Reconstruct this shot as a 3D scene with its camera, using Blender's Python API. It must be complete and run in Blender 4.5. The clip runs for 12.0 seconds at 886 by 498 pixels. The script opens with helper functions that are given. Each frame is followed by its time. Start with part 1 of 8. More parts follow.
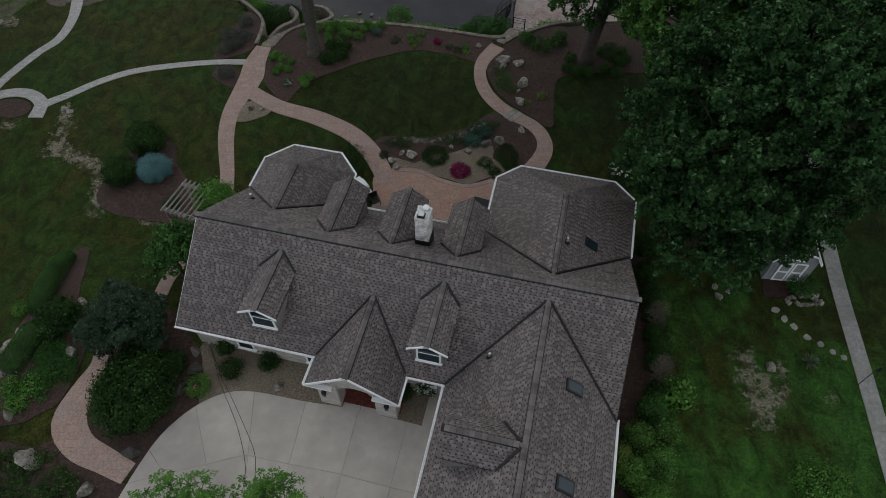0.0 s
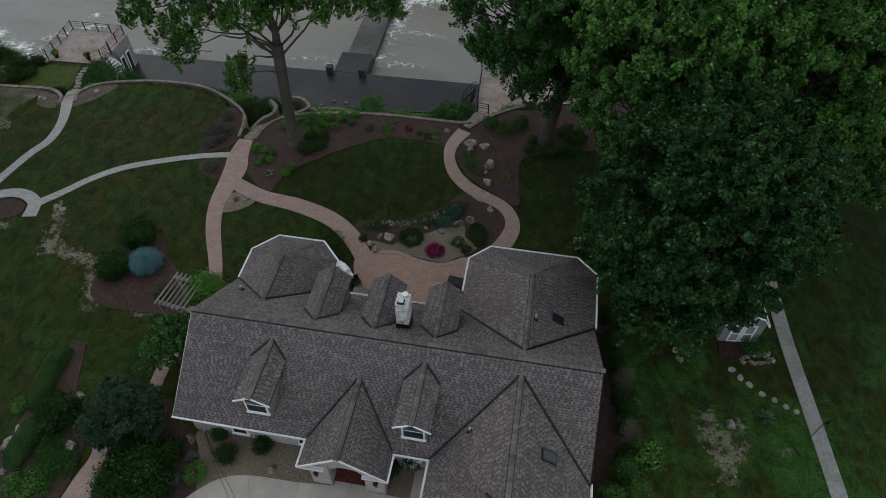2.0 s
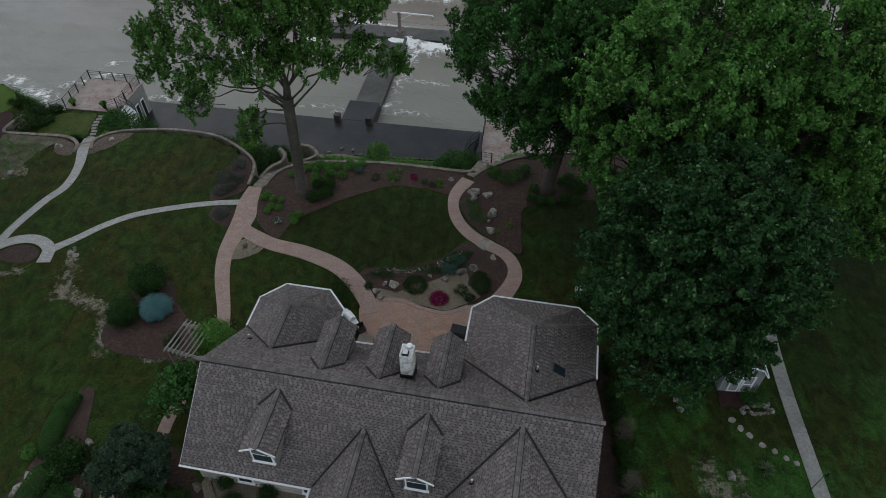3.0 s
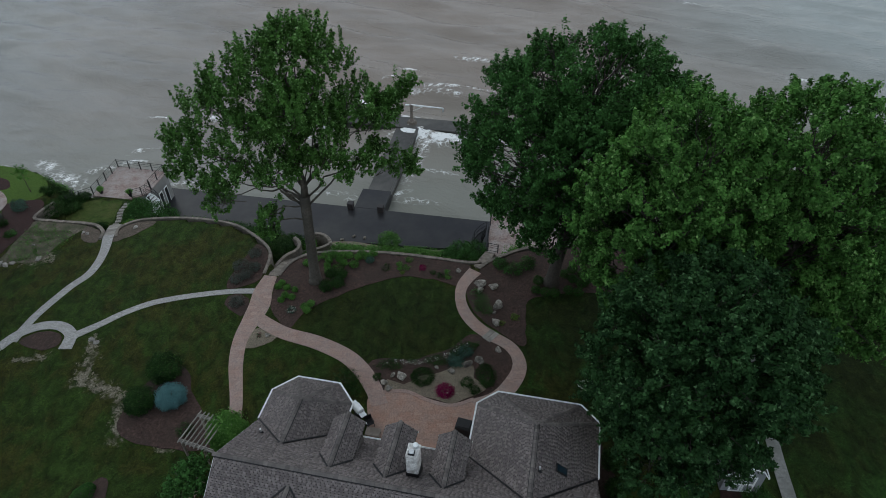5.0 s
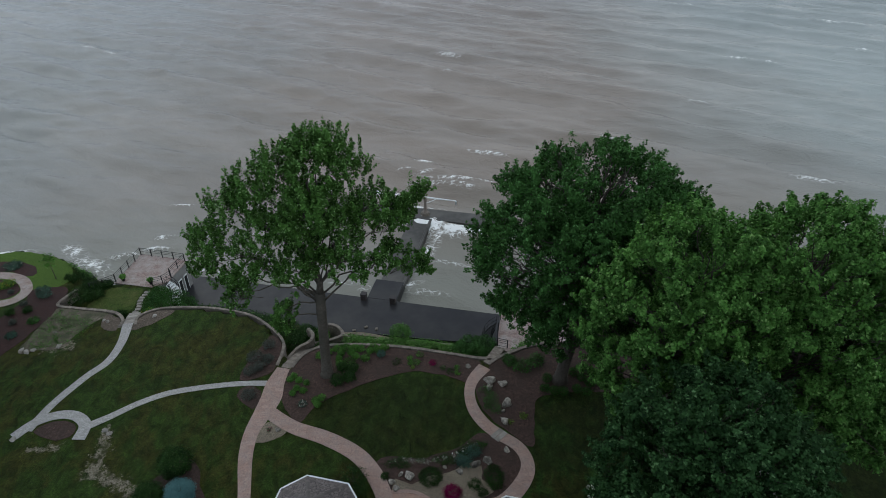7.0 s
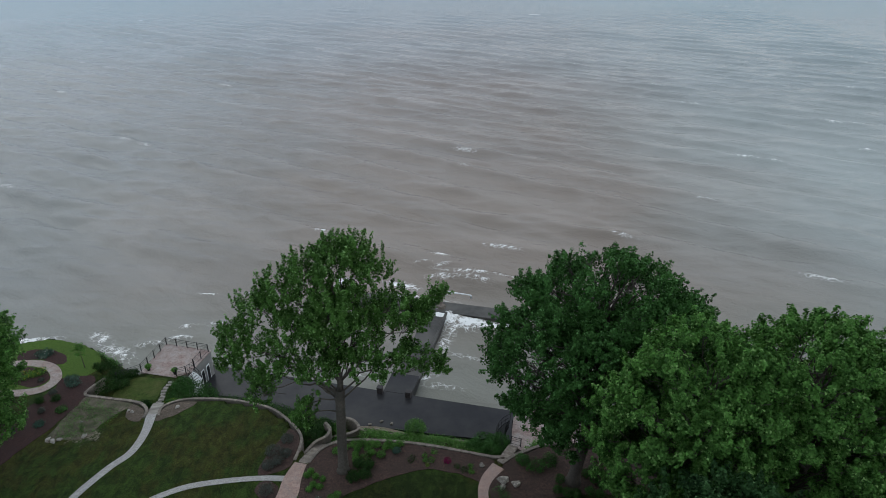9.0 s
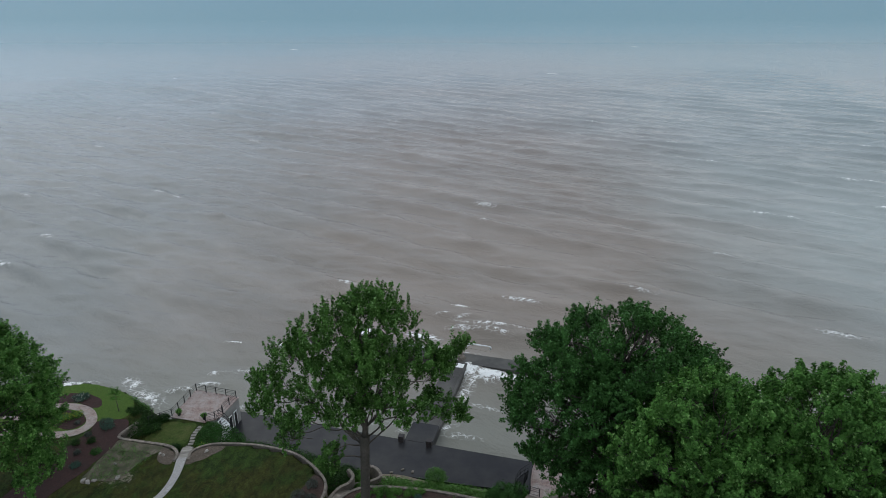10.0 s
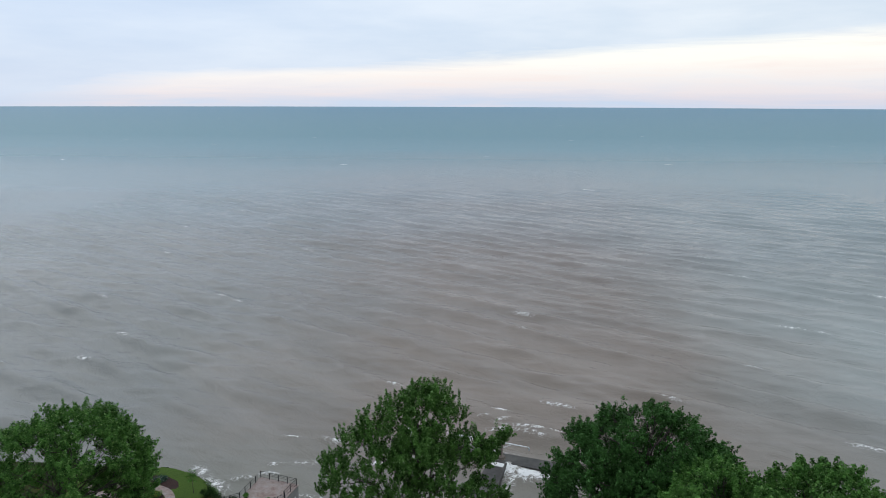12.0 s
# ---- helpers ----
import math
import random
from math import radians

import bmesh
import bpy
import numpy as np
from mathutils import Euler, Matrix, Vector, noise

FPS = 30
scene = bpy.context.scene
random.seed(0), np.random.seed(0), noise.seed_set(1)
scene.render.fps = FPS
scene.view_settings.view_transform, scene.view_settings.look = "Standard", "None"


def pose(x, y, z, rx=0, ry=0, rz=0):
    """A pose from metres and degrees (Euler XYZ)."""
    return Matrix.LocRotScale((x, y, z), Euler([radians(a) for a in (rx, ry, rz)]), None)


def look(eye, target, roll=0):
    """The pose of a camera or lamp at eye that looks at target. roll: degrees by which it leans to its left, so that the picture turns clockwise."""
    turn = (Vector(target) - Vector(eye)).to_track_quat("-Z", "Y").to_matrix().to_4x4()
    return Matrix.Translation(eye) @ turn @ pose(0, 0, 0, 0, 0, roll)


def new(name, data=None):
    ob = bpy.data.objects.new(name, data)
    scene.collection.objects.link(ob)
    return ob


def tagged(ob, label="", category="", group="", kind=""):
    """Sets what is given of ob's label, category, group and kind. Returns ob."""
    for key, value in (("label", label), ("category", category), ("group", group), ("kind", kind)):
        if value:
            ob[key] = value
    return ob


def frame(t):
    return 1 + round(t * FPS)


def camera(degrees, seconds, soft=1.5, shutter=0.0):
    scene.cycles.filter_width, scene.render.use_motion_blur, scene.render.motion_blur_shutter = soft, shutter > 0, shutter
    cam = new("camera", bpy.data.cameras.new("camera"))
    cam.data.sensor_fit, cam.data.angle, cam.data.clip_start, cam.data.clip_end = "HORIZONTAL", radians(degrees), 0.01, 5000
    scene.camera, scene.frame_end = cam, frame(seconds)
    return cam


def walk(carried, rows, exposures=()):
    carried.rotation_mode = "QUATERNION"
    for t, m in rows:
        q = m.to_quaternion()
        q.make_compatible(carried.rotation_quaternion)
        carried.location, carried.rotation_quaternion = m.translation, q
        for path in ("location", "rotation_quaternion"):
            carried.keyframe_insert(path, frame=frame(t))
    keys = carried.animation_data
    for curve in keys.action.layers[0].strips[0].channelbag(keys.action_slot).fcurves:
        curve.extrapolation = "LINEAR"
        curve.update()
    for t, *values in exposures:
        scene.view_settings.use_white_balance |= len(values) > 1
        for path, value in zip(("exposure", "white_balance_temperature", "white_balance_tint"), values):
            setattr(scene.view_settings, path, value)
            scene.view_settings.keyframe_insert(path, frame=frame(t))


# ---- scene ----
cam = camera(68.5, 12.0, 0.35)
PATH = [
    (0, (-0.17, -0.188, 33.664), (0.4, 11.452, 17.414), 0.0),
    (0.5, (-0.237, -0.34, 34.475), (0.672, 11.64, 18.485), 0.0),
    (1, (-0.276, -0.545, 35.343), (0.874, 11.725, 19.593), -0.0),
    (1.5, (-0.269, -0.736, 36.188), (1.041, 11.824, 20.678), -0.0),
    (2, (-0.145, -0.828, 37.002), (1.205, 12.103, 21.803), -0.1),
    (2.5, (-0.126, -0.801, 37.75), (1.214, 12.539, 22.9), -0.2),
    (3, (-0.124, -0.792, 38.456), (1.186, 12.948, 23.976), -0.2),
    (5, (0.022, -0.819, 41.45), (1.183, 14.341, 28.46), -0.3),
    (5.5, (0.011, -0.895, 42.047), (1.131, 14.665, 29.538), -0.2),
    (6, (0.037, -1.002, 42.739), (1.098, 14.928, 30.699), -0.1),
    (6.5, (0.022, -0.905, 43.366), (1.022, 15.345, 31.746), -0.1),
    (7, (0.094, -0.884, 43.944), (0.994, 15.696, 32.804), -0.1),
    (9, (-0.294, -2.405, 47.069), (0.246, 15.445, 38.059), 0.1),
    (9.5, (-0.46, -3.63, 47.804), (-0.18, 14.56, 39.504), -0.0),
    (10, (-0.802, -5.343, 48.572), (-0.812, 13.177, 41.012), -0.0),
    (10.5, (-1.244, -7.709, 49.371), (-1.574, 11.121, 42.715), 0.05),
    (11, (-1.605, -10.336, 50.371), (-2.175, 8.744, 44.456), 0.12),
    (11.5, (-1.846, -13.169, 51.311), (-2.706, 6.131, 46.131), 0.2),
    (12, (-1.927, -16.164, 52.205), (-3.098, 3.316, 47.795), 0.2),
]
walk(cam, [(t, look(eye, target, roll)) for t, eye, target, roll in PATH],
     [(0, -0.05, 6900, 8), (1.5, -0.04, 6750, 7), (3, -0.02, 6600, 6), (5.5, 0.06, 6350, 4), (7, 0.12, 6400, 5), (9.5, 0.22, 6450, 6), (12, 0.18, 6550, 7)])

# ---- light ----
SUN_AZ, SUN_EL = radians(-40), radians(38)
world = bpy.data.worlds.new("overcast_sky")
scene.world = world
world.use_nodes = True


class Graph:
    """A small helper to wire nodes."""

    def __init__(self, tree):
        self.tree, self.n, self.l = tree, tree.nodes, tree.links

    def node(self, kind, ins=()):
        nd = self.n.new(kind)
        for k, v in dict(ins).items():
            self.put(nd.inputs[k], v)
        return nd

    def put(self, socket, v):
        if isinstance(v, bpy.types.NodeSocket):
            self.l.new(v, socket)
        elif isinstance(v, (tuple, list)) and len(v) == 3 and len(socket.default_value) == 4:
            socket.default_value = (*v, 1)
        else:
            socket.default_value = v

    def math(self, op, a, b=0.0, c=0.0, clamp=False):
        nd = self.node("ShaderNodeMath", {0: a, 1: b, 2: c})
        nd.operation, nd.use_clamp = op, clamp
        return nd.outputs[0]

    def noise(self, vec, scale, detail=4.0, rough=0.55, warp=0.0):
        return self.node("ShaderNodeTexNoise", {"Vector": vec, "Scale": scale, "Detail": detail, "Roughness": rough, "Distortion": warp}).outputs[0]

    def white(self, vec):
        nd = self.node("ShaderNodeTexWhiteNoise", {"Vector": vec})
        nd.noise_dimensions = "3D"
        return nd.outputs[0]

    def ramp(self, v, lo, hi):
        return self.node("ShaderNodeMapRange", {0: v, 1: lo, 2: hi}).outputs[0]

    def mix(self, f, a, b, blend="MIX"):
        nd = self.node("ShaderNodeMix")
        nd.data_type, nd.blend_type = "RGBA", blend
        self.put(nd.inputs[0], f), self.put(nd.inputs[6], a), self.put(nd.inputs[7], b)
        return nd.outputs[2]

    def scaled(self, vec, s):
        return self.node("ShaderNodeMapping", {"Vector": vec, "Scale": s}).outputs[0]

    def bump(self, h, strength=0.5, dist=0.02, normal=None):
        nd = self.node("ShaderNodeBump", {"Height": h, "Strength": strength, "Distance": dist})
        if normal is not None:
            self.put(nd.inputs["Normal"], normal)
        return nd.outputs[0]


g = Graph(world.node_tree)
back = g.n["Background"]
sky = g.node("ShaderNodeTexSky")
sky.sky_type, sky.sun_disc, sky.sun_elevation, sky.sun_rotation = "NISHITA", False, SUN_EL, SUN_AZ
sky.altitude, sky.air_density, sky.dust_density, sky.ozone_density = 180.0, 1.2, 2.5, 1.5
dirn = g.node("ShaderNodeTexCoord").outputs["Generated"]
up = g.node("ShaderNodeSeparateXYZ", {0: dirn}).outputs
az = g.math("ARCTAN2", up[0], up[1])
streak = g.noise(g.scaled(dirn, (2.2, 2.2, 26.0)), 1.6, 6.0, 0.6, 0.4)
puff = g.noise(g.scaled(dirn, (1.0, 1.0, 5.0)), 2.3, 5.0, 0.55)
# a bright gap of thin cloud over the water, under a blue-grey cloud deck that slants upward to the east
bend = g.math("MULTIPLY", g.math("MAXIMUM", g.math("SUBTRACT", -0.40, az), 0.0), 0.115)
lift = g.math("ADD", g.math("ADD", up[2], g.math("MULTIPLY", az, -0.055)), bend)
edge = g.math("ADD", lift, g.math("MULTIPLY", g.math("SUBTRACT", streak, 0.5), 0.045))
deck = g.ramp(edge, 0.050, 0.070)
low = g.math("ADD", up[2], g.math("MULTIPLY", g.math("SUBTRACT", streak, 0.5), 0.06))
gapc = g.mix(g.ramp(low, 0.0, 0.062), (0.66, 0.65, 0.76), (0.96, 0.925, 0.88))
gapc = g.mix(g.ramp(up[2], 0.0, 0.014), (0.54, 0.63, 0.80), gapc)
gapc = g.mix(g.math("MULTIPLY", g.ramp(streak, 0.45, 0.7), 0.55), gapc, (0.80, 0.67, 0.69))
deckc = g.mix(g.ramp(puff, 0.35, 0.7), (0.46, 0.575, 0.785), (0.62, 0.705, 0.86))
deckc = g.mix(g.ramp(az, -0.45, 0.35), deckc, g.mix(g.ramp(puff, 0.4, 0.65), (0.58, 0.67, 0.80), (0.74, 0.79, 0.88)))
cloud = g.mix(deck, gapc, deckc)
cloud = g.mix(g.ramp(up[2], 0.12, 0.7), cloud, (0.60, 0.66, 0.76))
clear = g.mix(1.0, sky.outputs[0], (0.08, 0.08, 0.08), "MULTIPLY")
g.put(back.inputs[0], g.mix(0.9, clear, cloud))
back.inputs[1].default_value = 1.06

sun = new("sun", bpy.data.lights.new("sun", "SUN"))
sun.data.energy, sun.data.angle, sun.data.color = 0.42, radians(50), (1.0, 0.98, 0.95)
sun.matrix_world = look((0, 0, 60), (0 - 40 * math.sin(SUN_AZ), 0 - 40 * math.cos(SUN_AZ), 60 - 31))


# ---- materials ----
def blank(name):
    m = bpy.data.materials.new(name)
    m.use_nodes = True
    gr = Graph(m.node_tree)
    bs = gr.n["Principled BSDF"]
    pos = gr.node("ShaderNodeNewGeometry").outputs["Position"]
    return m, gr, bs, pos


def surf(name, a, b, c=None, s1=2.0, s2=0.25, rough=0.85, bump=0.4, dist=0.02, bs_scale=None, metal=0.0, spec=0.4, piece=0.0, grain=None):
    """A mottled surface: a to b by fine noise, towards c in large patches; pieces may differ by a random shade."""
    m, gr, bs, pos = blank(name)
    fine = gr.noise(pos, s1, 6.0, 0.65)
    col = gr.mix(gr.ramp(fine, 0.3, 0.7), a, b)
    if c is not None:
        col = gr.mix(gr.ramp(gr.noise(pos, s2, 4.0, 0.6), 0.42, 0.68), col, c)
    if grain:
        sp = gr.ramp(gr.noise(pos, grain, 3.0, 0.7), 0.34, 0.66)
        col = gr.mix(0.55, col, gr.mix(sp, (0.15, 0.15, 0.15), (0.85, 0.85, 0.85)), "OVERLAY")
    if piece:
        rnd = gr.node("ShaderNodeObjectInfo").outputs["Random"]
        k = gr.math("MULTIPLY_ADD", rnd, 2 * piece, 1 - piece)
        col = gr.mix(1.0, col, gr.node("ShaderNodeCombineColor", {0: k, 1: k, 2: k}).outputs[0], "MULTIPLY")
    gr.put(bs.inputs["Base Color"], col)
    gr.put(bs.inputs["Roughness"], rough)
    gr.put(bs.inputs["Metallic"], metal)
    gr.put(bs.inputs["Specular IOR Level"], spec)
    if bump:
        gr.put(bs.inputs["Normal"], gr.bump(gr.noise(pos, bs_scale or s1 * 3, 5.0, 0.7), bump, dist))
    return m


def leafy(name, dark, light, tip=None, shine=0.6, trans=0.3):
    m, gr, bs, pos = blank(name)
    rnd = gr.node("ShaderNodeNewGeometry").outputs["Random Per Island"]
    patch = gr.noise(pos, 0.85, 3.0, 0.6)
    f = gr.math("ADD", gr.math("MULTIPLY", rnd, 0.45), gr.math("MULTIPLY", gr.ramp(patch, 0.36, 0.64), 0.55))
    col = gr.mix(f, dark, light)
    if tip:
        col = gr.mix(gr.ramp(rnd, 0.86, 1.0), col, tip)
    gr.put(bs.inputs["Base Color"], col)
    bs.inputs["Roughness"].default_value = shine
    bs.inputs["Specular IOR Level"].default_value = 0.06
    tr = gr.node("ShaderNodeBsdfTranslucent", {"Color": gr.mix(1.0, col, (1.3, 1.5, 0.7), "MULTIPLY")})
    mx = gr.node("ShaderNodeMixShader", {0: trans * 0.4, 1: bs.outputs[0], 2: tr.outputs[0]})
    gr.put(gr.n["Material Output"].inputs[0], mx.outputs[0])
    return m


def lawn_material():
    m, gr, bs, pos = blank("lawn_grass")
    xyz = gr.node("ShaderNodeSeparateXYZ", {0: pos}).outputs
    big = gr.noise(pos, 0.13, 5.0, 0.62, 0.5)
    mid = gr.noise(gr.scaled(pos, (1.0, 0.55, 1)), 0.6, 6.0, 0.66, 0.5)
    fine = gr.ramp(gr.noise(pos, 6.0, 4.0, 0.75), 0.34, 0.66)
    blade = gr.ramp(gr.noise(pos, 21.0, 2.0, 0.8), 0.36, 0.64)
    tuft = gr.ramp(gr.noise(gr.scaled(pos, (1.0, 0.7, 1)), 1.1, 7.0, 0.72, 0.7), 0.36, 0.64)
    col = gr.mix(fine, (0.016, 0.028, 0.004), (0.036, 0.052, 0.009))
    dry = gr.mix(fine, (0.026, 0.027, 0.005), (0.074, 0.066, 0.015))
    where = gr.math("ADD", big, gr.math("MULTIPLY", gr.math("SUBTRACT", mid, 0.5), 0.9))
    col = gr.mix(gr.math("MULTIPLY", gr.ramp(where, 0.45, 0.62), gr.math("MULTIPLY_ADD", gr.ramp(xyz[0], 10.0, 17.0), -0.36, 0.60)), col, dry)
    lush = gr.mix(fine, (0.019, 0.060, 0.010), (0.052, 0.136, 0.023))
    east = gr.math("MULTIPLY", gr.ramp(xyz[0], 8.0, 14.0), gr.ramp(xyz[1], 18.0, 10.0))
    lushy = gr.ramp(gr.math("SUBTRACT", where, gr.math("MULTIPLY", east, 0.16)), 0.54, 0.36)
    col = gr.mix(gr.math("MULTIPLY", lushy, gr.math("MULTIPLY_ADD", gr.ramp(xyz[0], 2.0, 13.0), 0.74, 0.22)), col, lush)
    # darkens the oval and, as painted tree shade, the east lawn
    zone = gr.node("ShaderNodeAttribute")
    zone.attribute_name = "turf_shade"
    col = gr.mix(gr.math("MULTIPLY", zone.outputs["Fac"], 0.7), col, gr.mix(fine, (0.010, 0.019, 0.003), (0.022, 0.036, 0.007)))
    # faint mowing stripes, and thin straw-coloured streaks
    st = gr.math("SINE", gr.math("MULTIPLY", gr.math("ADD", gr.math("MULTIPLY", xyz[0], 0.97), gr.math("MULTIPLY", xyz[1], -0.25)), 3.6))
    col = gr.mix(gr.math("MULTIPLY_ADD", st, 0.05, 0.05), col, (0.04, 0.062, 0.016))
    straw = gr.ramp(gr.noise(gr.scaled(pos, (1.0, 0.45, 1)), 1.5, 8.0, 0.8, 0.8), 0.60, 0.72)
    col = gr.mix(gr.math("MULTIPLY", straw, gr.ramp(where, 0.44, 0.62)), col, (0.125, 0.112, 0.045))
    col = gr.mix(0.7, col, gr.mix(blade, (0.14, 0.14, 0.14), (0.84, 0.84, 0.84)), "OVERLAY")
    col = gr.mix(0.66, col, gr.mix(tuft, (0.16, 0.16, 0.16), (0.88, 0.88, 0.88)), "OVERLAY")
    # worn ground where pale soil shows through
    att = gr.node("ShaderNodeAttribute")
    att.attribute_name = "wear"
    ragged = gr.math("MULTIPLY", gr.math("SUBTRACT", gr.noise(pos, 1.7, 9.0, 0.78, 0.3), 0.5), 3.6)
    k = gr.ramp(gr.math("ADD", att.outputs["Fac"], ragged), 0.62, 0.95)
    k = gr.math("MULTIPLY", k, gr.ramp(att.outputs["Fac"], 0.03, 0.2))
    soil = gr.mix(fine, (0.11, 0.090, 0.064), (0.44, 0.385, 0.305))
    soil = gr.mix(gr.ramp(gr.noise(pos, 0.9, 4.0, 0.6), 0.5, 0.62), soil, (0.060, 0.058, 0.030))
    col = gr.mix(gr.math("MULTIPLY", k, 0.78), col, soil)
    gr.put(bs.inputs["Base Color"], col)
    bs.inputs["Roughness"].default_value = 0.8
    bs.inputs["Specular IOR Level"].default_value = 0.1
    n1 = gr.bump(blade, 0.8, 0.05)
    gr.put(bs.inputs["Normal"], gr.bump(tuft, 0.4, 0.08, n1))
    return m


def shingle_material():
    """Granules of the cut tabs: each tab has its own blend of brown and grey."""
    m, gr, bs, pos = blank("asphalt_shingle")
    rnd = gr.node("ShaderNodeNewGeometry").outputs["Random Per Island"]
    grit = gr.ramp(gr.noise(pos, 26.0, 3.0, 0.8), 0.34, 0.66)
    col = gr.mix(gr.ramp(rnd, 0.0, 0.55), (0.124, 0.106, 0.103), (0.182, 0.157, 0.151))
    col = gr.mix(gr.ramp(rnd, 0.55, 1.0), col, (0.244, 0.212, 0.202))
    col = gr.mix(0.5, col, gr.mix(grit, (0.22, 0.22, 0.22), (0.78, 0.78, 0.78)), "OVERLAY")
    col = gr.mix(gr.math("MULTIPLY", gr.ramp(gr.noise(pos, 0.45, 4.0, 0.65), 0.45, 0.72), 0.35), col, (0.088, 0.078, 0.075))
    gr.put(bs.inputs["Base Color"], col)
    bs.inputs["Roughness"].default_value = 0.9
    bs.inputs["Specular IOR Level"].default_value = 0.25
    gr.put(bs.inputs["Normal"], gr.bump(grit, 0.4, 0.006))
    return m


def brick_material(name, c1, c2, mortar, w=0.2, h=0.075):
    m, gr, bs, pos = blank(name)
    uv = gr.node("ShaderNodeUVMap").outputs[0]
    br = gr.node("ShaderNodeTexBrick", {"Vector": uv, "Color1": c1, "Color2": c2, "Mortar": mortar, "Scale": 1.0, "Brick Width": w, "Row Height": h, "Mortar Size": 0.008, "Mortar Smooth": 0.3, "Bias": 0.0})
    col = gr.mix(gr.ramp(gr.noise(pos, 6.0, 5.0, 0.7), 0.35, 0.75), br.outputs[0], mortar)
    gr.put(bs.inputs["Base Color"], col)
    bs.inputs["Roughness"].default_value = 0.85
    hgt = gr.math("ADD", gr.math("MULTIPLY", br.outputs[1], -1.0), gr.math("MULTIPLY", gr.noise(pos, 30.0, 3.0), 0.3))
    gr.put(bs.inputs["Normal"], gr.bump(hgt, 0.6, 0.012))
    return m


def stamped_material(name, c1, c2, c3, bw=0.62, bh=0.4):
    """Coloured concrete stamped with an ashlar joint pattern."""
    m, gr, bs, pos = blank(name)
    br = gr.node("ShaderNodeTexBrick", {"Vector": pos, "Color1": c1, "Color2": c2, "Mortar": tuple(v * 0.68 for v in c1), "Scale": 1.0, "Brick Width": bw, "Row Height": bh, "Mortar Size": 0.010, "Mortar Smooth": 0.6})
    br.offset, br.squash, br.squash_frequency = 0.37, 1.5, 3
    col = gr.mix(gr.ramp(gr.noise(pos, 0.9, 5.0, 0.65), 0.38, 0.7), br.outputs[0], c3)
    col = gr.mix(0.6, col, gr.mix(gr.ramp(gr.noise(pos, 9.0, 5.0, 0.75), 0.25, 0.75), (0.15, 0.15, 0.15), (0.85, 0.85, 0.85)), "OVERLAY")
    gr.put(bs.inputs["Base Color"], col)
    bs.inputs["Roughness"].default_value = 0.8
    h = gr.math("ADD", gr.math("MULTIPLY", br.outputs[1], -1.0), gr.math("MULTIPLY", gr.noise(pos, 10.0, 4.0), 0.5))
    gr.put(bs.inputs["Normal"], gr.bump(h, 0.5, 0.012))
    return m


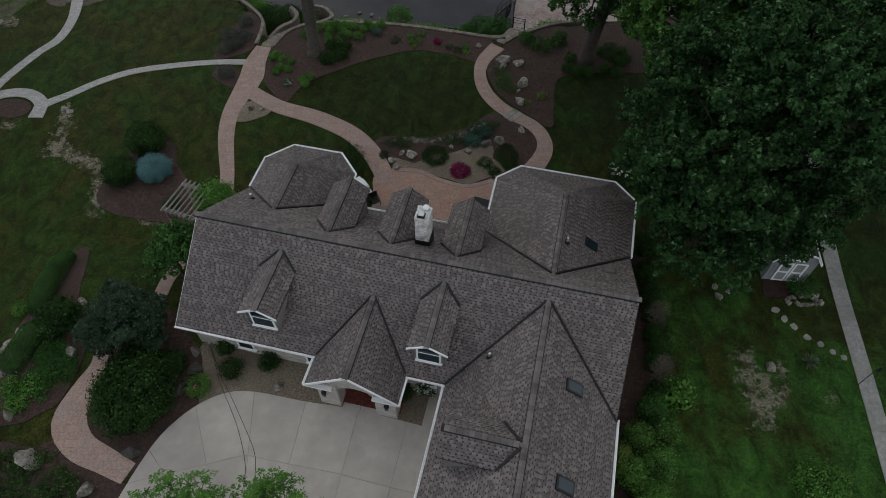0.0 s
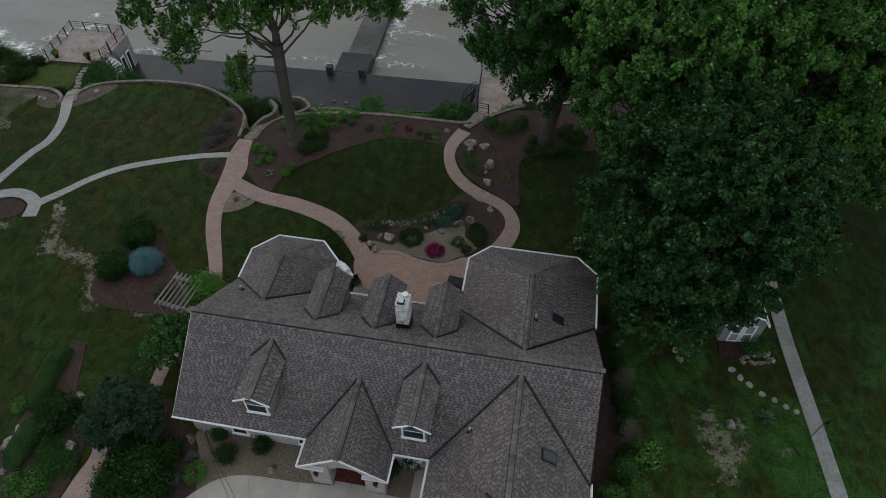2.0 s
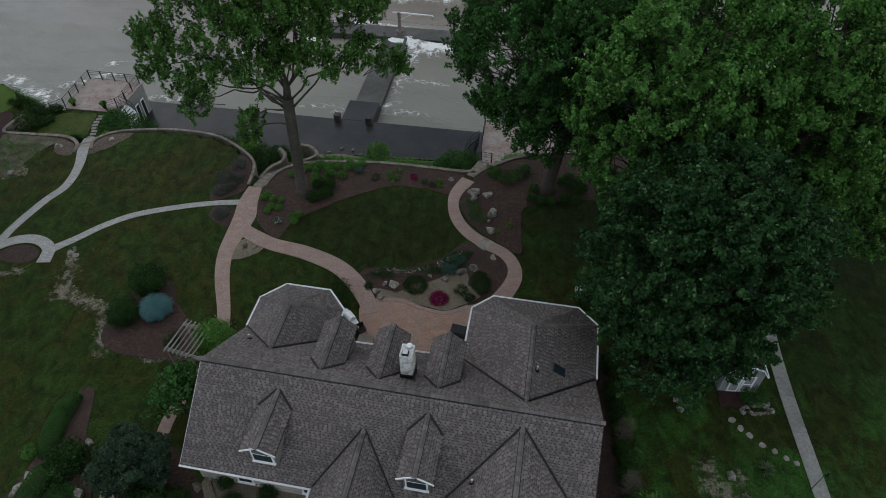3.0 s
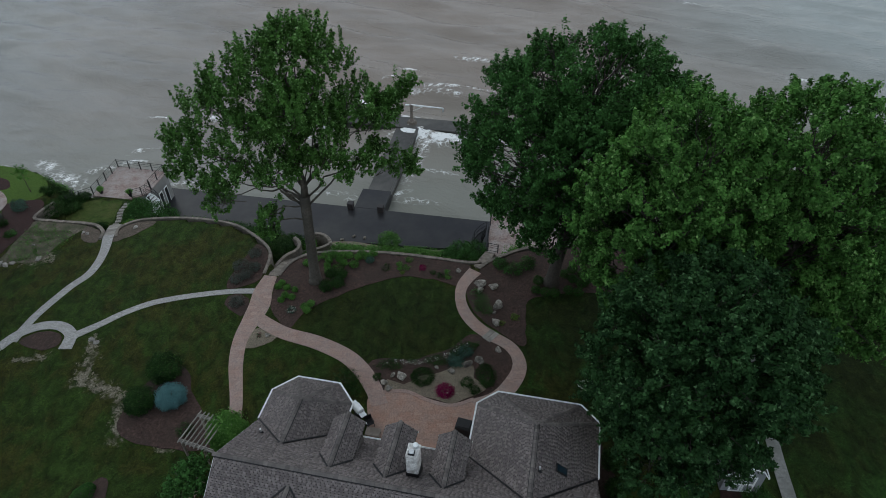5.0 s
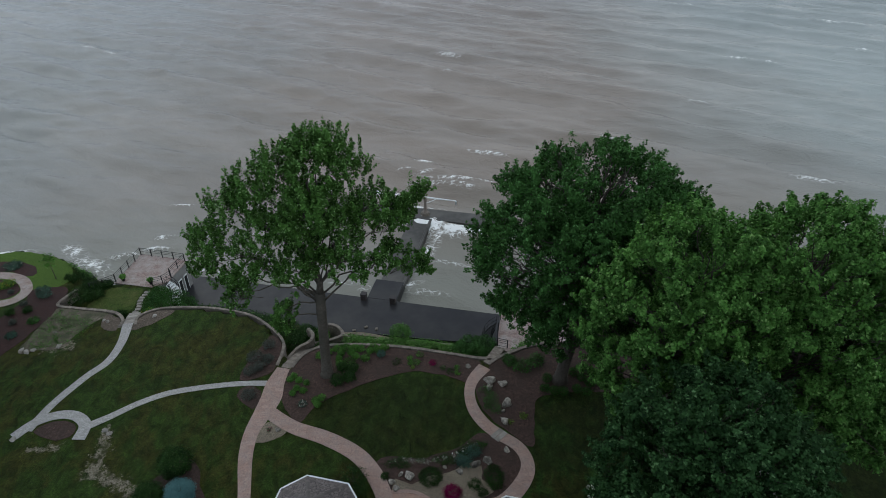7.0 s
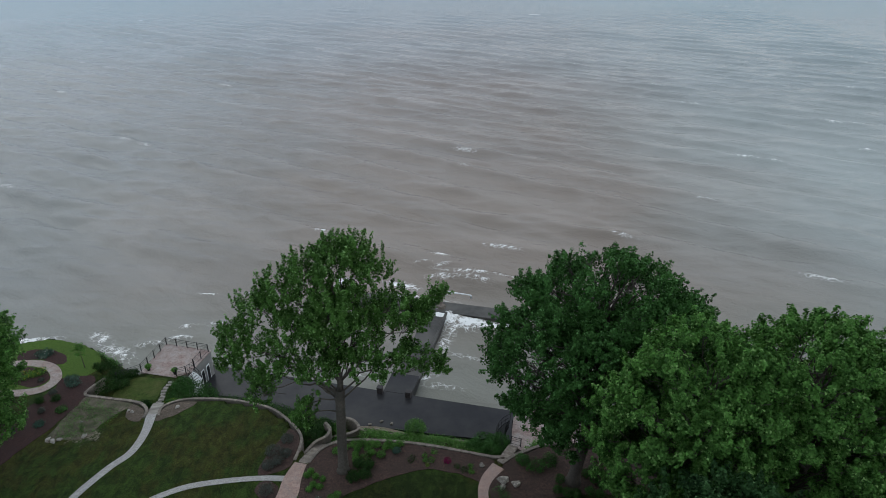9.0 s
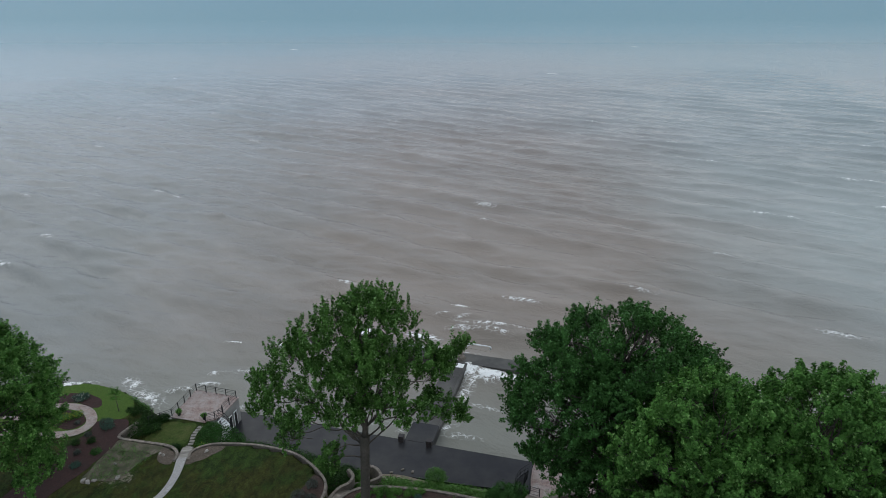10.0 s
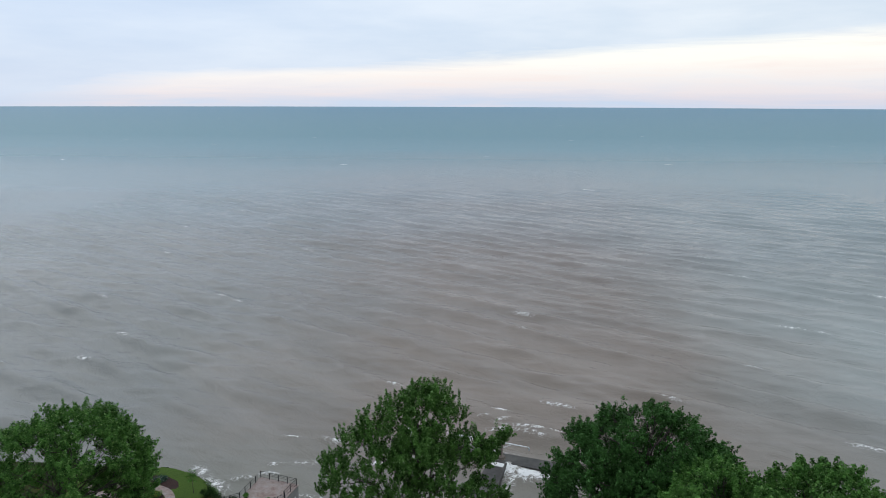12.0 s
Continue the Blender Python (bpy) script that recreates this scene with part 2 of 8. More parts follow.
def water_material():
    m, gr, bs, pos = blank("lake_water")
    xyz = gr.node("ShaderNodeSeparateXYZ", {0: pos}).outputs
    # along the crests, which run down to the shore in the east
    turn = gr.node("ShaderNodeVectorRotate", {"Vector": pos, "Angle": 0.56}).outputs[0]
    dist = gr.math("ADD", xyz[1], gr.math("MULTIPLY", gr.math("SUBTRACT", gr.noise(gr.scaled(pos, (0.25, 1, 1)), 0.006, 4.0, 0.6), 0.5), 300.0))
    silt = gr.noise(gr.scaled(turn, (0.35, 1, 1)), 0.045, 6.0, 0.62, 0.8)
    near = gr.mix(gr.ramp(silt, 0.34, 0.66), (0.206, 0.174, 0.146), (0.282, 0.238, 0.204))
    # clearer, bluer water away from the plume off the shore
    drift = gr.math("ADD", xyz[0], gr.math("MULTIPLY", gr.math("SUBTRACT", gr.noise(pos, 0.02, 5.0, 0.62), 0.5), 70.0))
    near = gr.mix(gr.math("MULTIPLY", gr.ramp(drift, -18.0, -74.0), 0.68), near, gr.mix(silt, (0.160, 0.184, 0.180), (0.212, 0.234, 0.228)))
    near = gr.mix(gr.math("MULTIPLY", gr.ramp(drift, 34.0, 98.0), 0.85), near, gr.mix(silt, (0.300, 0.338, 0.330), (0.370, 0.412, 0.400)))
    # greener in the shallows behind the cross wall
    near = gr.mix(gr.math("MULTIPLY", gr.ramp(xyz[1], 92.0, 66.0), 0.75), near, (0.196, 0.204, 0.174))
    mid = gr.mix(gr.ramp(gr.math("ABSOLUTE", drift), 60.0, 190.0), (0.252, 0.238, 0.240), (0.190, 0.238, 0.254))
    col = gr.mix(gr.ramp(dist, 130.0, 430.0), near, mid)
    # bluer open water, with some of the reflected sky put into its colour
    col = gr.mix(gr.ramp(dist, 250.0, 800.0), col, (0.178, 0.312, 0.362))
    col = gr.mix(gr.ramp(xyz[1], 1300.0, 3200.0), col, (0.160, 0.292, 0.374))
    # foam where waves break, lacy at its rim
    att = gr.node("ShaderNodeAttribute")
    att.attribute_name = "foam"
    foam = att.outputs["Fac"]
    fn = gr.noise(pos, 1.1, 7.0, 0.72, 0.6)
    lace = gr.node("ShaderNodeTexVoronoi", {"Vector": gr.scaled(turn, (0.7, 1.0, 1)), "Scale": 1.3})
    lace.feature = "DISTANCE_TO_EDGE"
    web = gr.math("MULTIPLY", gr.ramp(lace.outputs["Distance"], 0.14, 0.02), gr.ramp(foam, 0.12, 0.5))
    solid = gr.ramp(gr.math("ADD", foam, gr.math("MULTIPLY", gr.math("SUBTRACT", fn, 0.5), 2.4)), 0.52, 0.82)
    fmask = gr.math("MAXIMUM", solid, gr.math("MULTIPLY", web, gr.ramp(fn, 0.42, 0.62)))
    # small far whitecaps: one short streak in some of the cells
    cell = gr.node("ShaderNodeTexVoronoi", {"Vector": gr.scaled(turn, (0.5, 1.0, 1)), "Scale": 0.024})
    pick = gr.node("ShaderNodeSeparateColor", {0: cell.outputs["Color"]}).outputs[0]
    caps = gr.math("MULTIPLY", gr.ramp(cell.outputs["Distance"], 0.065, 0.035), gr.ramp(pick, 0.44, 0.46))
    caps = gr.math("MULTIPLY", caps, gr.ramp(gr.noise(pos, 0.7, 4.0, 0.7), 0.44, 0.54))
    fmask = gr.math("MAXIMUM", fmask, gr.math("MULTIPLY", caps, gr.ramp(xyz[1], 150.0, 420.0)))
    col = gr.mix(fmask, col, (0.84, 0.84, 0.82))
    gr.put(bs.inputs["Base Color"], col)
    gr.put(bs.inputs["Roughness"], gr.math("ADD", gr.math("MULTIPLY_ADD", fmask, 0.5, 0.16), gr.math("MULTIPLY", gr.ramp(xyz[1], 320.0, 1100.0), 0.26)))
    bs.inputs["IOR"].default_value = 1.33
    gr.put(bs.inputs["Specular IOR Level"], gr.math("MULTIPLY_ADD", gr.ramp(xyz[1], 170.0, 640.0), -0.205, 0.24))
    # relief: wind chop and ripples on the waves, and the waves themselves farther out
    swell = gr.noise(gr.scaled(turn, (0.25, 1.0, 1)), 0.085, 5.0, 0.6, 0.4)
    chop = gr.noise(gr.scaled(turn, (0.55, 1.0, 1)), 0.45, 6.0, 0.72, 0.5)
    rip = gr.noise(gr.scaled(turn, (0.65, 1.0, 1)), 1.8, 5.0, 0.68, 0.3)
    gust = gr.ramp(gr.noise(gr.scaled(turn, (0.5, 1.0, 1)), 0.03, 3.0, 0.6), 0.34, 0.62)
    n = gr.bump(swell, gr.math("MULTIPLY", gr.ramp(xyz[1], 230.0, 480.0), 0.45), 1.8)
    n = gr.bump(chop, gr.math("MULTIPLY_ADD", gust, 0.24, 0.38), 0.55, n)
    n = gr.bump(rip, gr.math("MULTIPLY_ADD", gust, 0.30, 0.40), 0.16, n)
    gr.put(bs.inputs["Normal"], n)
    return m


LAWN = lawn_material()
SHINGLE = shingle_material()
UNDERLAY = surf("shingle_underlay", (0.036, 0.030, 0.028), (0.058, 0.049, 0.046), (0.042, 0.036, 0.034), 18.0, 0.6, 0.9, 0.3, 0.006, 40, spec=0.2)
POINTLAWN = surf("bright_lawn", (0.045, 0.088, 0.014), (0.085, 0.140, 0.026), (0.060, 0.105, 0.020), 4.0, 0.3, 0.85, 0.8, 0.05, 18, spec=0.1, grain=12)
WATER = water_material()
WHITE_BRICK = brick_material("whitewashed_brick", (0.36, 0.32, 0.285), (0.66, 0.61, 0.55), (0.44, 0.41, 0.38), 0.30, 0.10)
PIER_BRICK = brick_material("dark_block", (0.055, 0.042, 0.040), (0.09, 0.07, 0.064), (0.04, 0.035, 0.035), 0.28, 0.14)
PINK = stamped_material("stamped_concrete", (0.29, 0.185, 0.150), (0.355, 0.240, 0.198), (0.28, 0.215, 0.188))
PATIO = stamped_material("patio_stamped_concrete", (0.31, 0.172, 0.125), (0.36, 0.228, 0.172), (0.295, 0.205, 0.168))
PAVER = stamped_material("terrace_paver", (0.225, 0.150, 0.130), (0.330, 0.245, 0.218), (0.37, 0.330, 0.305), 0.20, 0.14)
GREYPATH = stamped_material("grey_stone_paver", (0.27, 0.26, 0.245), (0.40, 0.385, 0.365), (0.31, 0.295, 0.28), 0.26, 0.16)
CONCRETE = surf("driveway_concrete", (0.390, 0.350, 0.312), (0.470, 0.424, 0.380), (0.340, 0.304, 0.272), 1.6, 0.35, 0.8, 0.25, 0.01, 60, piece=0.05)
WALKCONC = surf("old_concrete", (0.200, 0.195, 0.178), (0.345, 0.335, 0.310), (0.190, 0.188, 0.165), 5.5, 0.8, 0.9, 0.4, 0.01, 40, piece=0.04)
WETCONC = surf("wet_dark_concrete", (0.019, 0.019, 0.022), (0.025, 0.025, 0.029), (0.040, 0.039, 0.039), 0.8, 0.22, 0.30, 0.12, 0.006, 3, spec=0.15)
WETPIER = surf("washed_pier_concrete", (0.040, 0.038, 0.035), (0.070, 0.066, 0.060), (0.10, 0.094, 0.084), 1.6, 0.25, 0.45, 0.3, 0.015, 8, spec=0.2)
MULCH = surf("bark_mulch", (0.024, 0.013, 0.010), (0.088, 0.052, 0.041), (0.040, 0.026, 0.020), 4.2, 0.6, 0.95, 1.0, 0.07, 14, grain=12)
REDMULCH = surf("red_mulch", (0.020, 0.008, 0.007), (0.058, 0.024, 0.020), (0.032, 0.016, 0.014), 4.2, 0.5, 0.95, 1.0, 0.07, 14, grain=12)
GRAVEL = surf("pea_gravel", (0.092, 0.075, 0.053), (0.275, 0.230, 0.168), (0.145, 0.116, 0.085), 9.0, 0.5, 0.9, 1.0, 0.04, 18, grain=17)
DIRT = surf("bare_soil", (0.052, 0.044, 0.029), (0.200, 0.170, 0.126), (0.040, 0.048, 0.019), 3.2, 0.8, 0.95, 1.0, 0.06, 9, grain=10)
GRITSOIL = surf("gritty_soil", (0.050, 0.036, 0.026), (0.165, 0.130, 0.100), (0.070, 0.056, 0.042), 5.0, 0.8, 0.95, 1.0, 0.05, 14, grain=13)
WALLSTONE = surf("wall_block", (0.145, 0.122, 0.100), (0.28, 0.240, 0.200), (0.12, 0.104, 0.088), 4.0, 0.7, 0.9, 0.7, 0.02, 16, piece=0.22)
BOULDER = surf("fieldstone", (0.105, 0.093, 0.078), (0.44, 0.405, 0.35), (0.075, 0.068, 0.056), 3.4, 1.1, 0.9, 1.0, 0.10, 5, piece=0.3, grain=9)
FLAG = surf("flagstone", (0.21, 0.19, 0.165), (0.36, 0.335, 0.30), (0.17, 0.155, 0.135), 2.6, 0.9, 0.85, 0.5, 0.02, 10, piece=0.15)
PALEWOOD = surf("bleached_cedar", (0.30, 0.28, 0.25), (0.42, 0.40, 0.365), (0.24, 0.225, 0.20), 8.0, 0.8, 0.85, 0.5, 0.01, 24, piece=0.1)
WHITE = surf("white_trim_paint", (0.85, 0.86, 0.86), (0.91, 0.92, 0.92), (0.80, 0.80, 0.79), 2.0, 0.4, 0.45, 0.05, 0.005)
SIDING = surf("taupe_siding", (0.19, 0.175, 0.165), (0.25, 0.23, 0.215), None, 3.0, 0.4, 0.7, 0.2, 0.01)
GREYSIDING = surf("grey_siding", (0.24, 0.245, 0.255), (0.31, 0.315, 0.325), (0.21, 0.215, 0.22), 3.0, 0.5, 0.7, 0.15, 0.01)
BLACK = surf("black_flashing", (0.006, 0.006, 0.007), (0.012, 0.012, 0.013), None, 3.0, 0.4, 0.6, 0.1, 0.005)
IRON = surf("black_iron", (0.012, 0.012, 0.013), (0.024, 0.024, 0.026), None, 5.0, 0.5, 0.42, 0.1, 0.003, metal=0.4)
LIDSTEEL = surf("polished_lid", (0.74, 0.75, 0.76), (0.86, 0.87, 0.88), None, 6.0, 1.0, 0.3, 0.05, 0.003, metal=0.25)
STEEL = surf("galvanised_steel", (0.50, 0.51, 0.52), (0.66, 0.67, 0.68), None, 6.0, 1.0, 0.35, 0.1, 0.003, metal=0.8)
CAP = surf("ridge_cap_shingle", (0.122, 0.107, 0.100), (0.188, 0.165, 0.154), (0.100, 0.089, 0.084), 30.0, 0.8, 0.9, 0.4, 0.008, 60, piece=0.26)
CHIMNEY = surf("chimney_stone", (0.40, 0.38, 0.355), (0.95, 0.94, 0.92), (0.34, 0.32, 0.295), 9.0, 3.0, 0.85, 0.9, 0.04, 9)
DARKROCK = surf("dark_fieldstone", (0.030, 0.028, 0.026), (0.085, 0.078, 0.070), (0.045, 0.042, 0.038), 3.0, 1.0, 0.85, 1.0, 0.10, 5)
LOWLAWN = surf("lower_lawn_grass", (0.020, 0.042, 0.008), (0.062, 0.092, 0.020), (0.075, 0.085, 0.026), 3.0, 0.5, 0.85, 0.8, 0.05, 18, spec=0.1, grain=10)
REDTILE = surf("quarry_tile", (0.105, 0.026, 0.018), (0.160, 0.042, 0.030), None, 6.0, 0.6, 0.5, 0.2, 0.005, piece=0.2)
BARK = surf("tree_bark", (0.058, 0.050, 0.040), (0.125, 0.110, 0.090), (0.055, 0.050, 0.040), 5.0, 0.6, 0.95, 1.0, 0.04, 12)
DARKBARK = surf("dark_bark", (0.040, 0.034, 0.028), (0.080, 0.068, 0.056), None, 5.0, 0.6, 0.95, 1.0, 0.04, 12)
CEDAR = surf("weathered_cedar", (0.20, 0.165, 0.135), (0.31, 0.265, 0.225), (0.15, 0.125, 0.105), 8.0, 0.8, 0.85, 0.5, 0.01, 24, piece=0.12)
RENDER = surf("grey_render", (0.24, 0.235, 0.225), (0.33, 0.325, 0.31), (0.18, 0.175, 0.165), 2.0, 0.5, 0.9, 0.3, 0.01, 20)

glass, gr, bs, pos = blank("window_glass")
bs.inputs["Base Color"].default_value = (0.014, 0.028, 0.038, 1)
bs.inputs["Roughness"].default_value = 0.06
bs.inputs["Specular IOR Level"].default_value = 0.5
GLASS = glass

OAK = leafy("maple_leaf", (0.010, 0.028, 0.004), (0.102, 0.228, 0.048), (0.21, 0.35, 0.13))
OAK_DEEP = leafy("deep_maple_leaf", (0.008, 0.022, 0.004), (0.066, 0.172, 0.042), (0.11, 0.24, 0.08))
BRIGHT = leafy("bright_maple_leaf", (0.008, 0.030, 0.005), (0.122, 0.282, 0.060), (0.20, 0.33, 0.11))
WALNUT = leafy("ash_leaf", (0.005, 0.017, 0.006), (0.042, 0.104, 0.032), (0.10, 0.18, 0.08))
CONIFER = leafy("spruce_needle", (0.010, 0.022, 0.012), (0.044, 0.076, 0.044), (0.10, 0.14, 0.10))
BLUE = leafy("blue_spruce_needle", (0.066, 0.160, 0.168), (0.165, 0.315, 0.318), None, 0.6, 0.1)
SHRUBG = leafy("shrub_leaf", (0.007, 0.022, 0.006), (0.034, 0.080, 0.019), (0.09, 0.16, 0.05))
HEDGE = leafy("clipped_hedge_leaf", (0.012, 0.042, 0.009), (0.046, 0.118, 0.026), (0.08, 0.17, 0.04))
VIVID = leafy("vivid_leaf", (0.034, 0.100, 0.018), (0.120, 0.262, 0.054), (0.19, 0.34, 0.10))
LIME = leafy("lime_leaf", (0.075, 0.125, 0.025), (0.170, 0.235, 0.060))
SILVER = leafy("lavender_leaf", (0.055, 0.065, 0.055), (0.120, 0.130, 0.115))
GREYGREEN = leafy("blue_green_leaf", (0.035, 0.075, 0.060), (0.085, 0.150, 0.115))
REDBUD = leafy("magenta_petal", (0.13, 0.004, 0.038), (0.30, 0.012, 0.115), None, 0.6, 0.15)
PINKFL = leafy("pink_petal", (0.55, 0.12, 0.17), (0.75, 0.28, 0.30), None, 0.6, 0.15)
WHITEFL = leafy("white_petal", (0.55, 0.56, 0.48), (0.80, 0.80, 0.72), None, 0.6, 0.15)
YELLOWFL = leafy("yellow_green_petal", (0.25, 0.27, 0.03), (0.48, 0.46, 0.06), None, 0.6, 0.15)
YUCCA = leafy("yucca_leaf", (0.045, 0.075, 0.038), (0.21, 0.27, 0.16))
DRYTWIG = leafy("dry_twig", (0.06, 0.05, 0.04), (0.14, 0.12, 0.10), None, 0.9, 0.0)


# ---- building helpers ----
rng = np.random.default_rng(7)


def finish(bm, name, mat, smooth=False):
    me = bpy.data.meshes.new(name)
    bmesh.ops.recalc_face_normals(bm, faces=bm.faces)
    bm.to_mesh(me)
    bm.free()
    me.materials.append(mat)
    if smooth:
        me.polygons.foreach_set("use_smooth", [True] * len(me.polygons))
    return me


def part(name, bm, mat, parent=None, label="", smooth=False):
    me = bm if isinstance(bm, bpy.types.Mesh) else finish(bm, name, mat, smooth)
    ob = new(name, me)
    ob.parent = parent
    if label:
        tagged(ob, label)
    return ob


def thing(name, label, category, x=0, y=0, z=0, rz=0, group="", kind=""):
    ob = new(name)
    ob.matrix_basis = pose(x, y, z, 0, 0, rz)
    return tagged(ob, label, category, group, kind)


def add_box(bm, x0, x1, y0, y1, z0, z1, bevel=0.0, m=None):
    r = bmesh.ops.create_cube(bm, size=1.0)
    vs = r["verts"]
    for v in vs:
        v.co = Vector(((x0 + x1) / 2 + v.co.x * (x1 - x0), (y0 + y1) / 2 + v.co.y * (y1 - y0), (z0 + z1) / 2 + v.co.z * (z1 - z0)))
    if bevel:
        es = list({e for v in vs for e in v.link_edges})
        r2 = bmesh.ops.bevel(bm, geom=es, offset=bevel, segments=1, affect="EDGES")
        vs = list({v for f in r2["faces"] for v in f.verts} | {v for v in vs if v.is_valid})
    if m is not None:
        bmesh.ops.transform(bm, matrix=m, verts=vs)
    return vs


def box(x0, x1, y0, y1, z0, z1, bevel=0.0, m=None):
    bm = bmesh.new()
    add_box(bm, x0, x1, y0, y1, z0, z1, bevel, m)
    return bm


def tube(points, radii, sides=8, bm=None, cap=True):
    """A tapered tube along points."""
    bm = bm or bmesh.new()
    pts = [Vector(p) for p in points]
    rings = []
    for i, p in enumerate(pts):
        d = (pts[min(i + 1, len(pts) - 1)] - pts[max(i - 1, 0)]).normalized()
        a = d.orthogonal().normalized()
        if i and rings:
            a = (a0 - d * a0.dot(d)).normalized()
        a0 = a
        b = d.cross(a)
        r = radii[i] if isinstance(radii, (list, tuple)) else radii
        rings.append([bm.verts.new(p + (a * math.cos(k * 2 * math.pi / sides) + b * math.sin(k * 2 * math.pi / sides)) * r) for k in range(sides)])
    for q, w in zip(rings, rings[1:]):
        for k in range(sides):
            bm.faces.new((q[k], q[(k + 1) % sides], w[(k + 1) % sides], w[k]))
    if cap:
        bm.faces.new(rings[0][::-1])
        bm.faces.new(rings[-1])
    return bm


def cylinder(x, y, z0, z1, r0, r1=None, sides=12, bm=None):
    return tube([(x, y, z0), (x, y, z1)], [r0, r0 if r1 is None else r1], sides, bm)


def catmull(pts, step=0.5, closed=False):
    """A smooth curve through points of any dimension."""
    p = [np.array(q, float) for q in pts]
    n = len(p)
    out = []
    for i in range(n if closed else n - 1):
        a, b, c, d = (p[(i - 1) % n], p[i], p[(i + 1) % n], p[(i + 2) % n]) if closed else (p[max(i - 1, 0)], p[i], p[i + 1], p[min(i + 2, n - 1)])
        k = max(1, int(np.linalg.norm((c - b)[:2]) / step))
        for j in range(k):
            t = j / k
            out.append(0.5 * (2 * b + (c - a) * t + (2 * a - 5 * b + 4 * c - d) * t * t + (3 * b - a - 3 * c + d) * t ** 3))
    if not closed:
        out.append(p[-1])
    return out


def slab(outline, z0, z1, bm=None):
    """An outline with depth; the top may follow a third coordinate."""
    bm = bm or bmesh.new()
    top = [bm.verts.new((q[0], q[1], z1)) for q in outline]
    low = [bm.verts.new((q[0], q[1], z0)) for q in outline]
    f = bm.faces.new(top)
    n = len(top)
    for i in range(n):
        bm.faces.new((top[i], low[i], low[(i + 1) % n], top[(i + 1) % n]))
    bmesh.ops.triangulate(bm, faces=[f])
    return bm


def sheet(name, pts, z, mat, label, category, smooth=True, depth=0.12, kind="structure", step=0.5, ragged=0.0):
    line = catmull(pts, step, True) if smooth else [np.array(q, float) for q in pts]
    if ragged:
        line = [q[:2] + ragged * np.array([noise.noise((q[0] * 0.9, q[1] * 0.9, 3.1)), noise.noise((q[0] * 0.9, q[1] * 0.9, 8.7))]) for q in line]
    bm = slab(line, z - depth, z)
    if any(ground_z(q[0], q[1]) > 0 for q in line):
        # lie on the sloping ground
        bmesh.ops.subdivide_edges(bm, edges=[e for e in bm.edges if e.calc_length() > 0.8], cuts=5, use_grid_fill=True)
        bmesh.ops.triangulate(bm, faces=bm.faces)
        for v in bm.verts:
            v.co.z += max(0.0, ground_z(v.co.x, v.co.y)) + (0.02 if v.co.z > z - 0.01 else 0)
    ob = part(name, bm, mat)
    return tagged(ob, label, category, "", kind)


def ribbon(pts, z0, z1, step=0.35, drape=False):
    """A band along (x, y, width) points."""
    line = catmull(pts, step)
    bm = bmesh.new()
    rows = []
    for i, q in enumerate(line):
        d = line[min(i + 1, len(line) - 1)][:2] - line[max(i - 1, 0)][:2]
        d /= max(np.linalg.norm(d), 1e-6)
        s = np.array([-d[1], d[0]]) * q[2] / 2
        l, r = q[:2] + s, q[:2] - s
        gl, gr2 = (max(0.0, ground_z(*p)) if drape else 0.0 for p in (l, r))
        rows.append([bm.verts.new((*l, z1 + gl)), bm.verts.new((*r, z1 + gr2)), bm.verts.new((*r, z0 + gr2)), bm.verts.new((*l, z0 + gl))])
    for a, b in zip(rows, rows[1:]):
        for k in range(4):
            bm.faces.new((a[k], a[(k + 1) % 4], b[(k + 1) % 4], b[k]))
    bm.faces.new(rows[0]), bm.faces.new(rows[-1][::-1])
    return bm


def uv_planar(me, scale=1.0):
    """UVs in metres: u level along each face, v up it."""
    bm = bmesh.new()
    bm.from_mesh(me)
    lay = bm.loops.layers.uv.verify()
    bm.normal_update()
    for f in bm.faces:
        n = f.normal
        u = Vector((0, 0, 1)).cross(n)
        u = u.normalized() if u.length > 0.05 else Vector((1, 0, 0))
        v = n.cross(u)
        for lp in f.loops:
            lp[lay].uv = (lp.vert.co.dot(u) * scale, lp.vert.co.dot(v) * scale)
    bm.to_mesh(me)
    bm.free()
    return me


def raw_mesh(name, verts, quads, mat, smooth=False):
    me = bpy.data.meshes.new(name)
    v = np.asarray(verts, np.float32)
    q = np.asarray(quads, np.int32)
    me.vertices.add(len(v))
    me.vertices.foreach_set("co", v.ravel())
    k = q.shape[1]
    me.loops.add(q.size)
    me.loops.foreach_set("vertex_index", q.ravel())
    me.polygons.add(len(q))
    me.polygons.foreach_set("loop_start", np.arange(0, q.size, k, dtype=np.int32))
    me.update(calc_edges=True)
    me.materials.append(mat)
    if smooth:
        me.polygons.foreach_set("use_smooth", np.ones(len(q), bool))
    return me


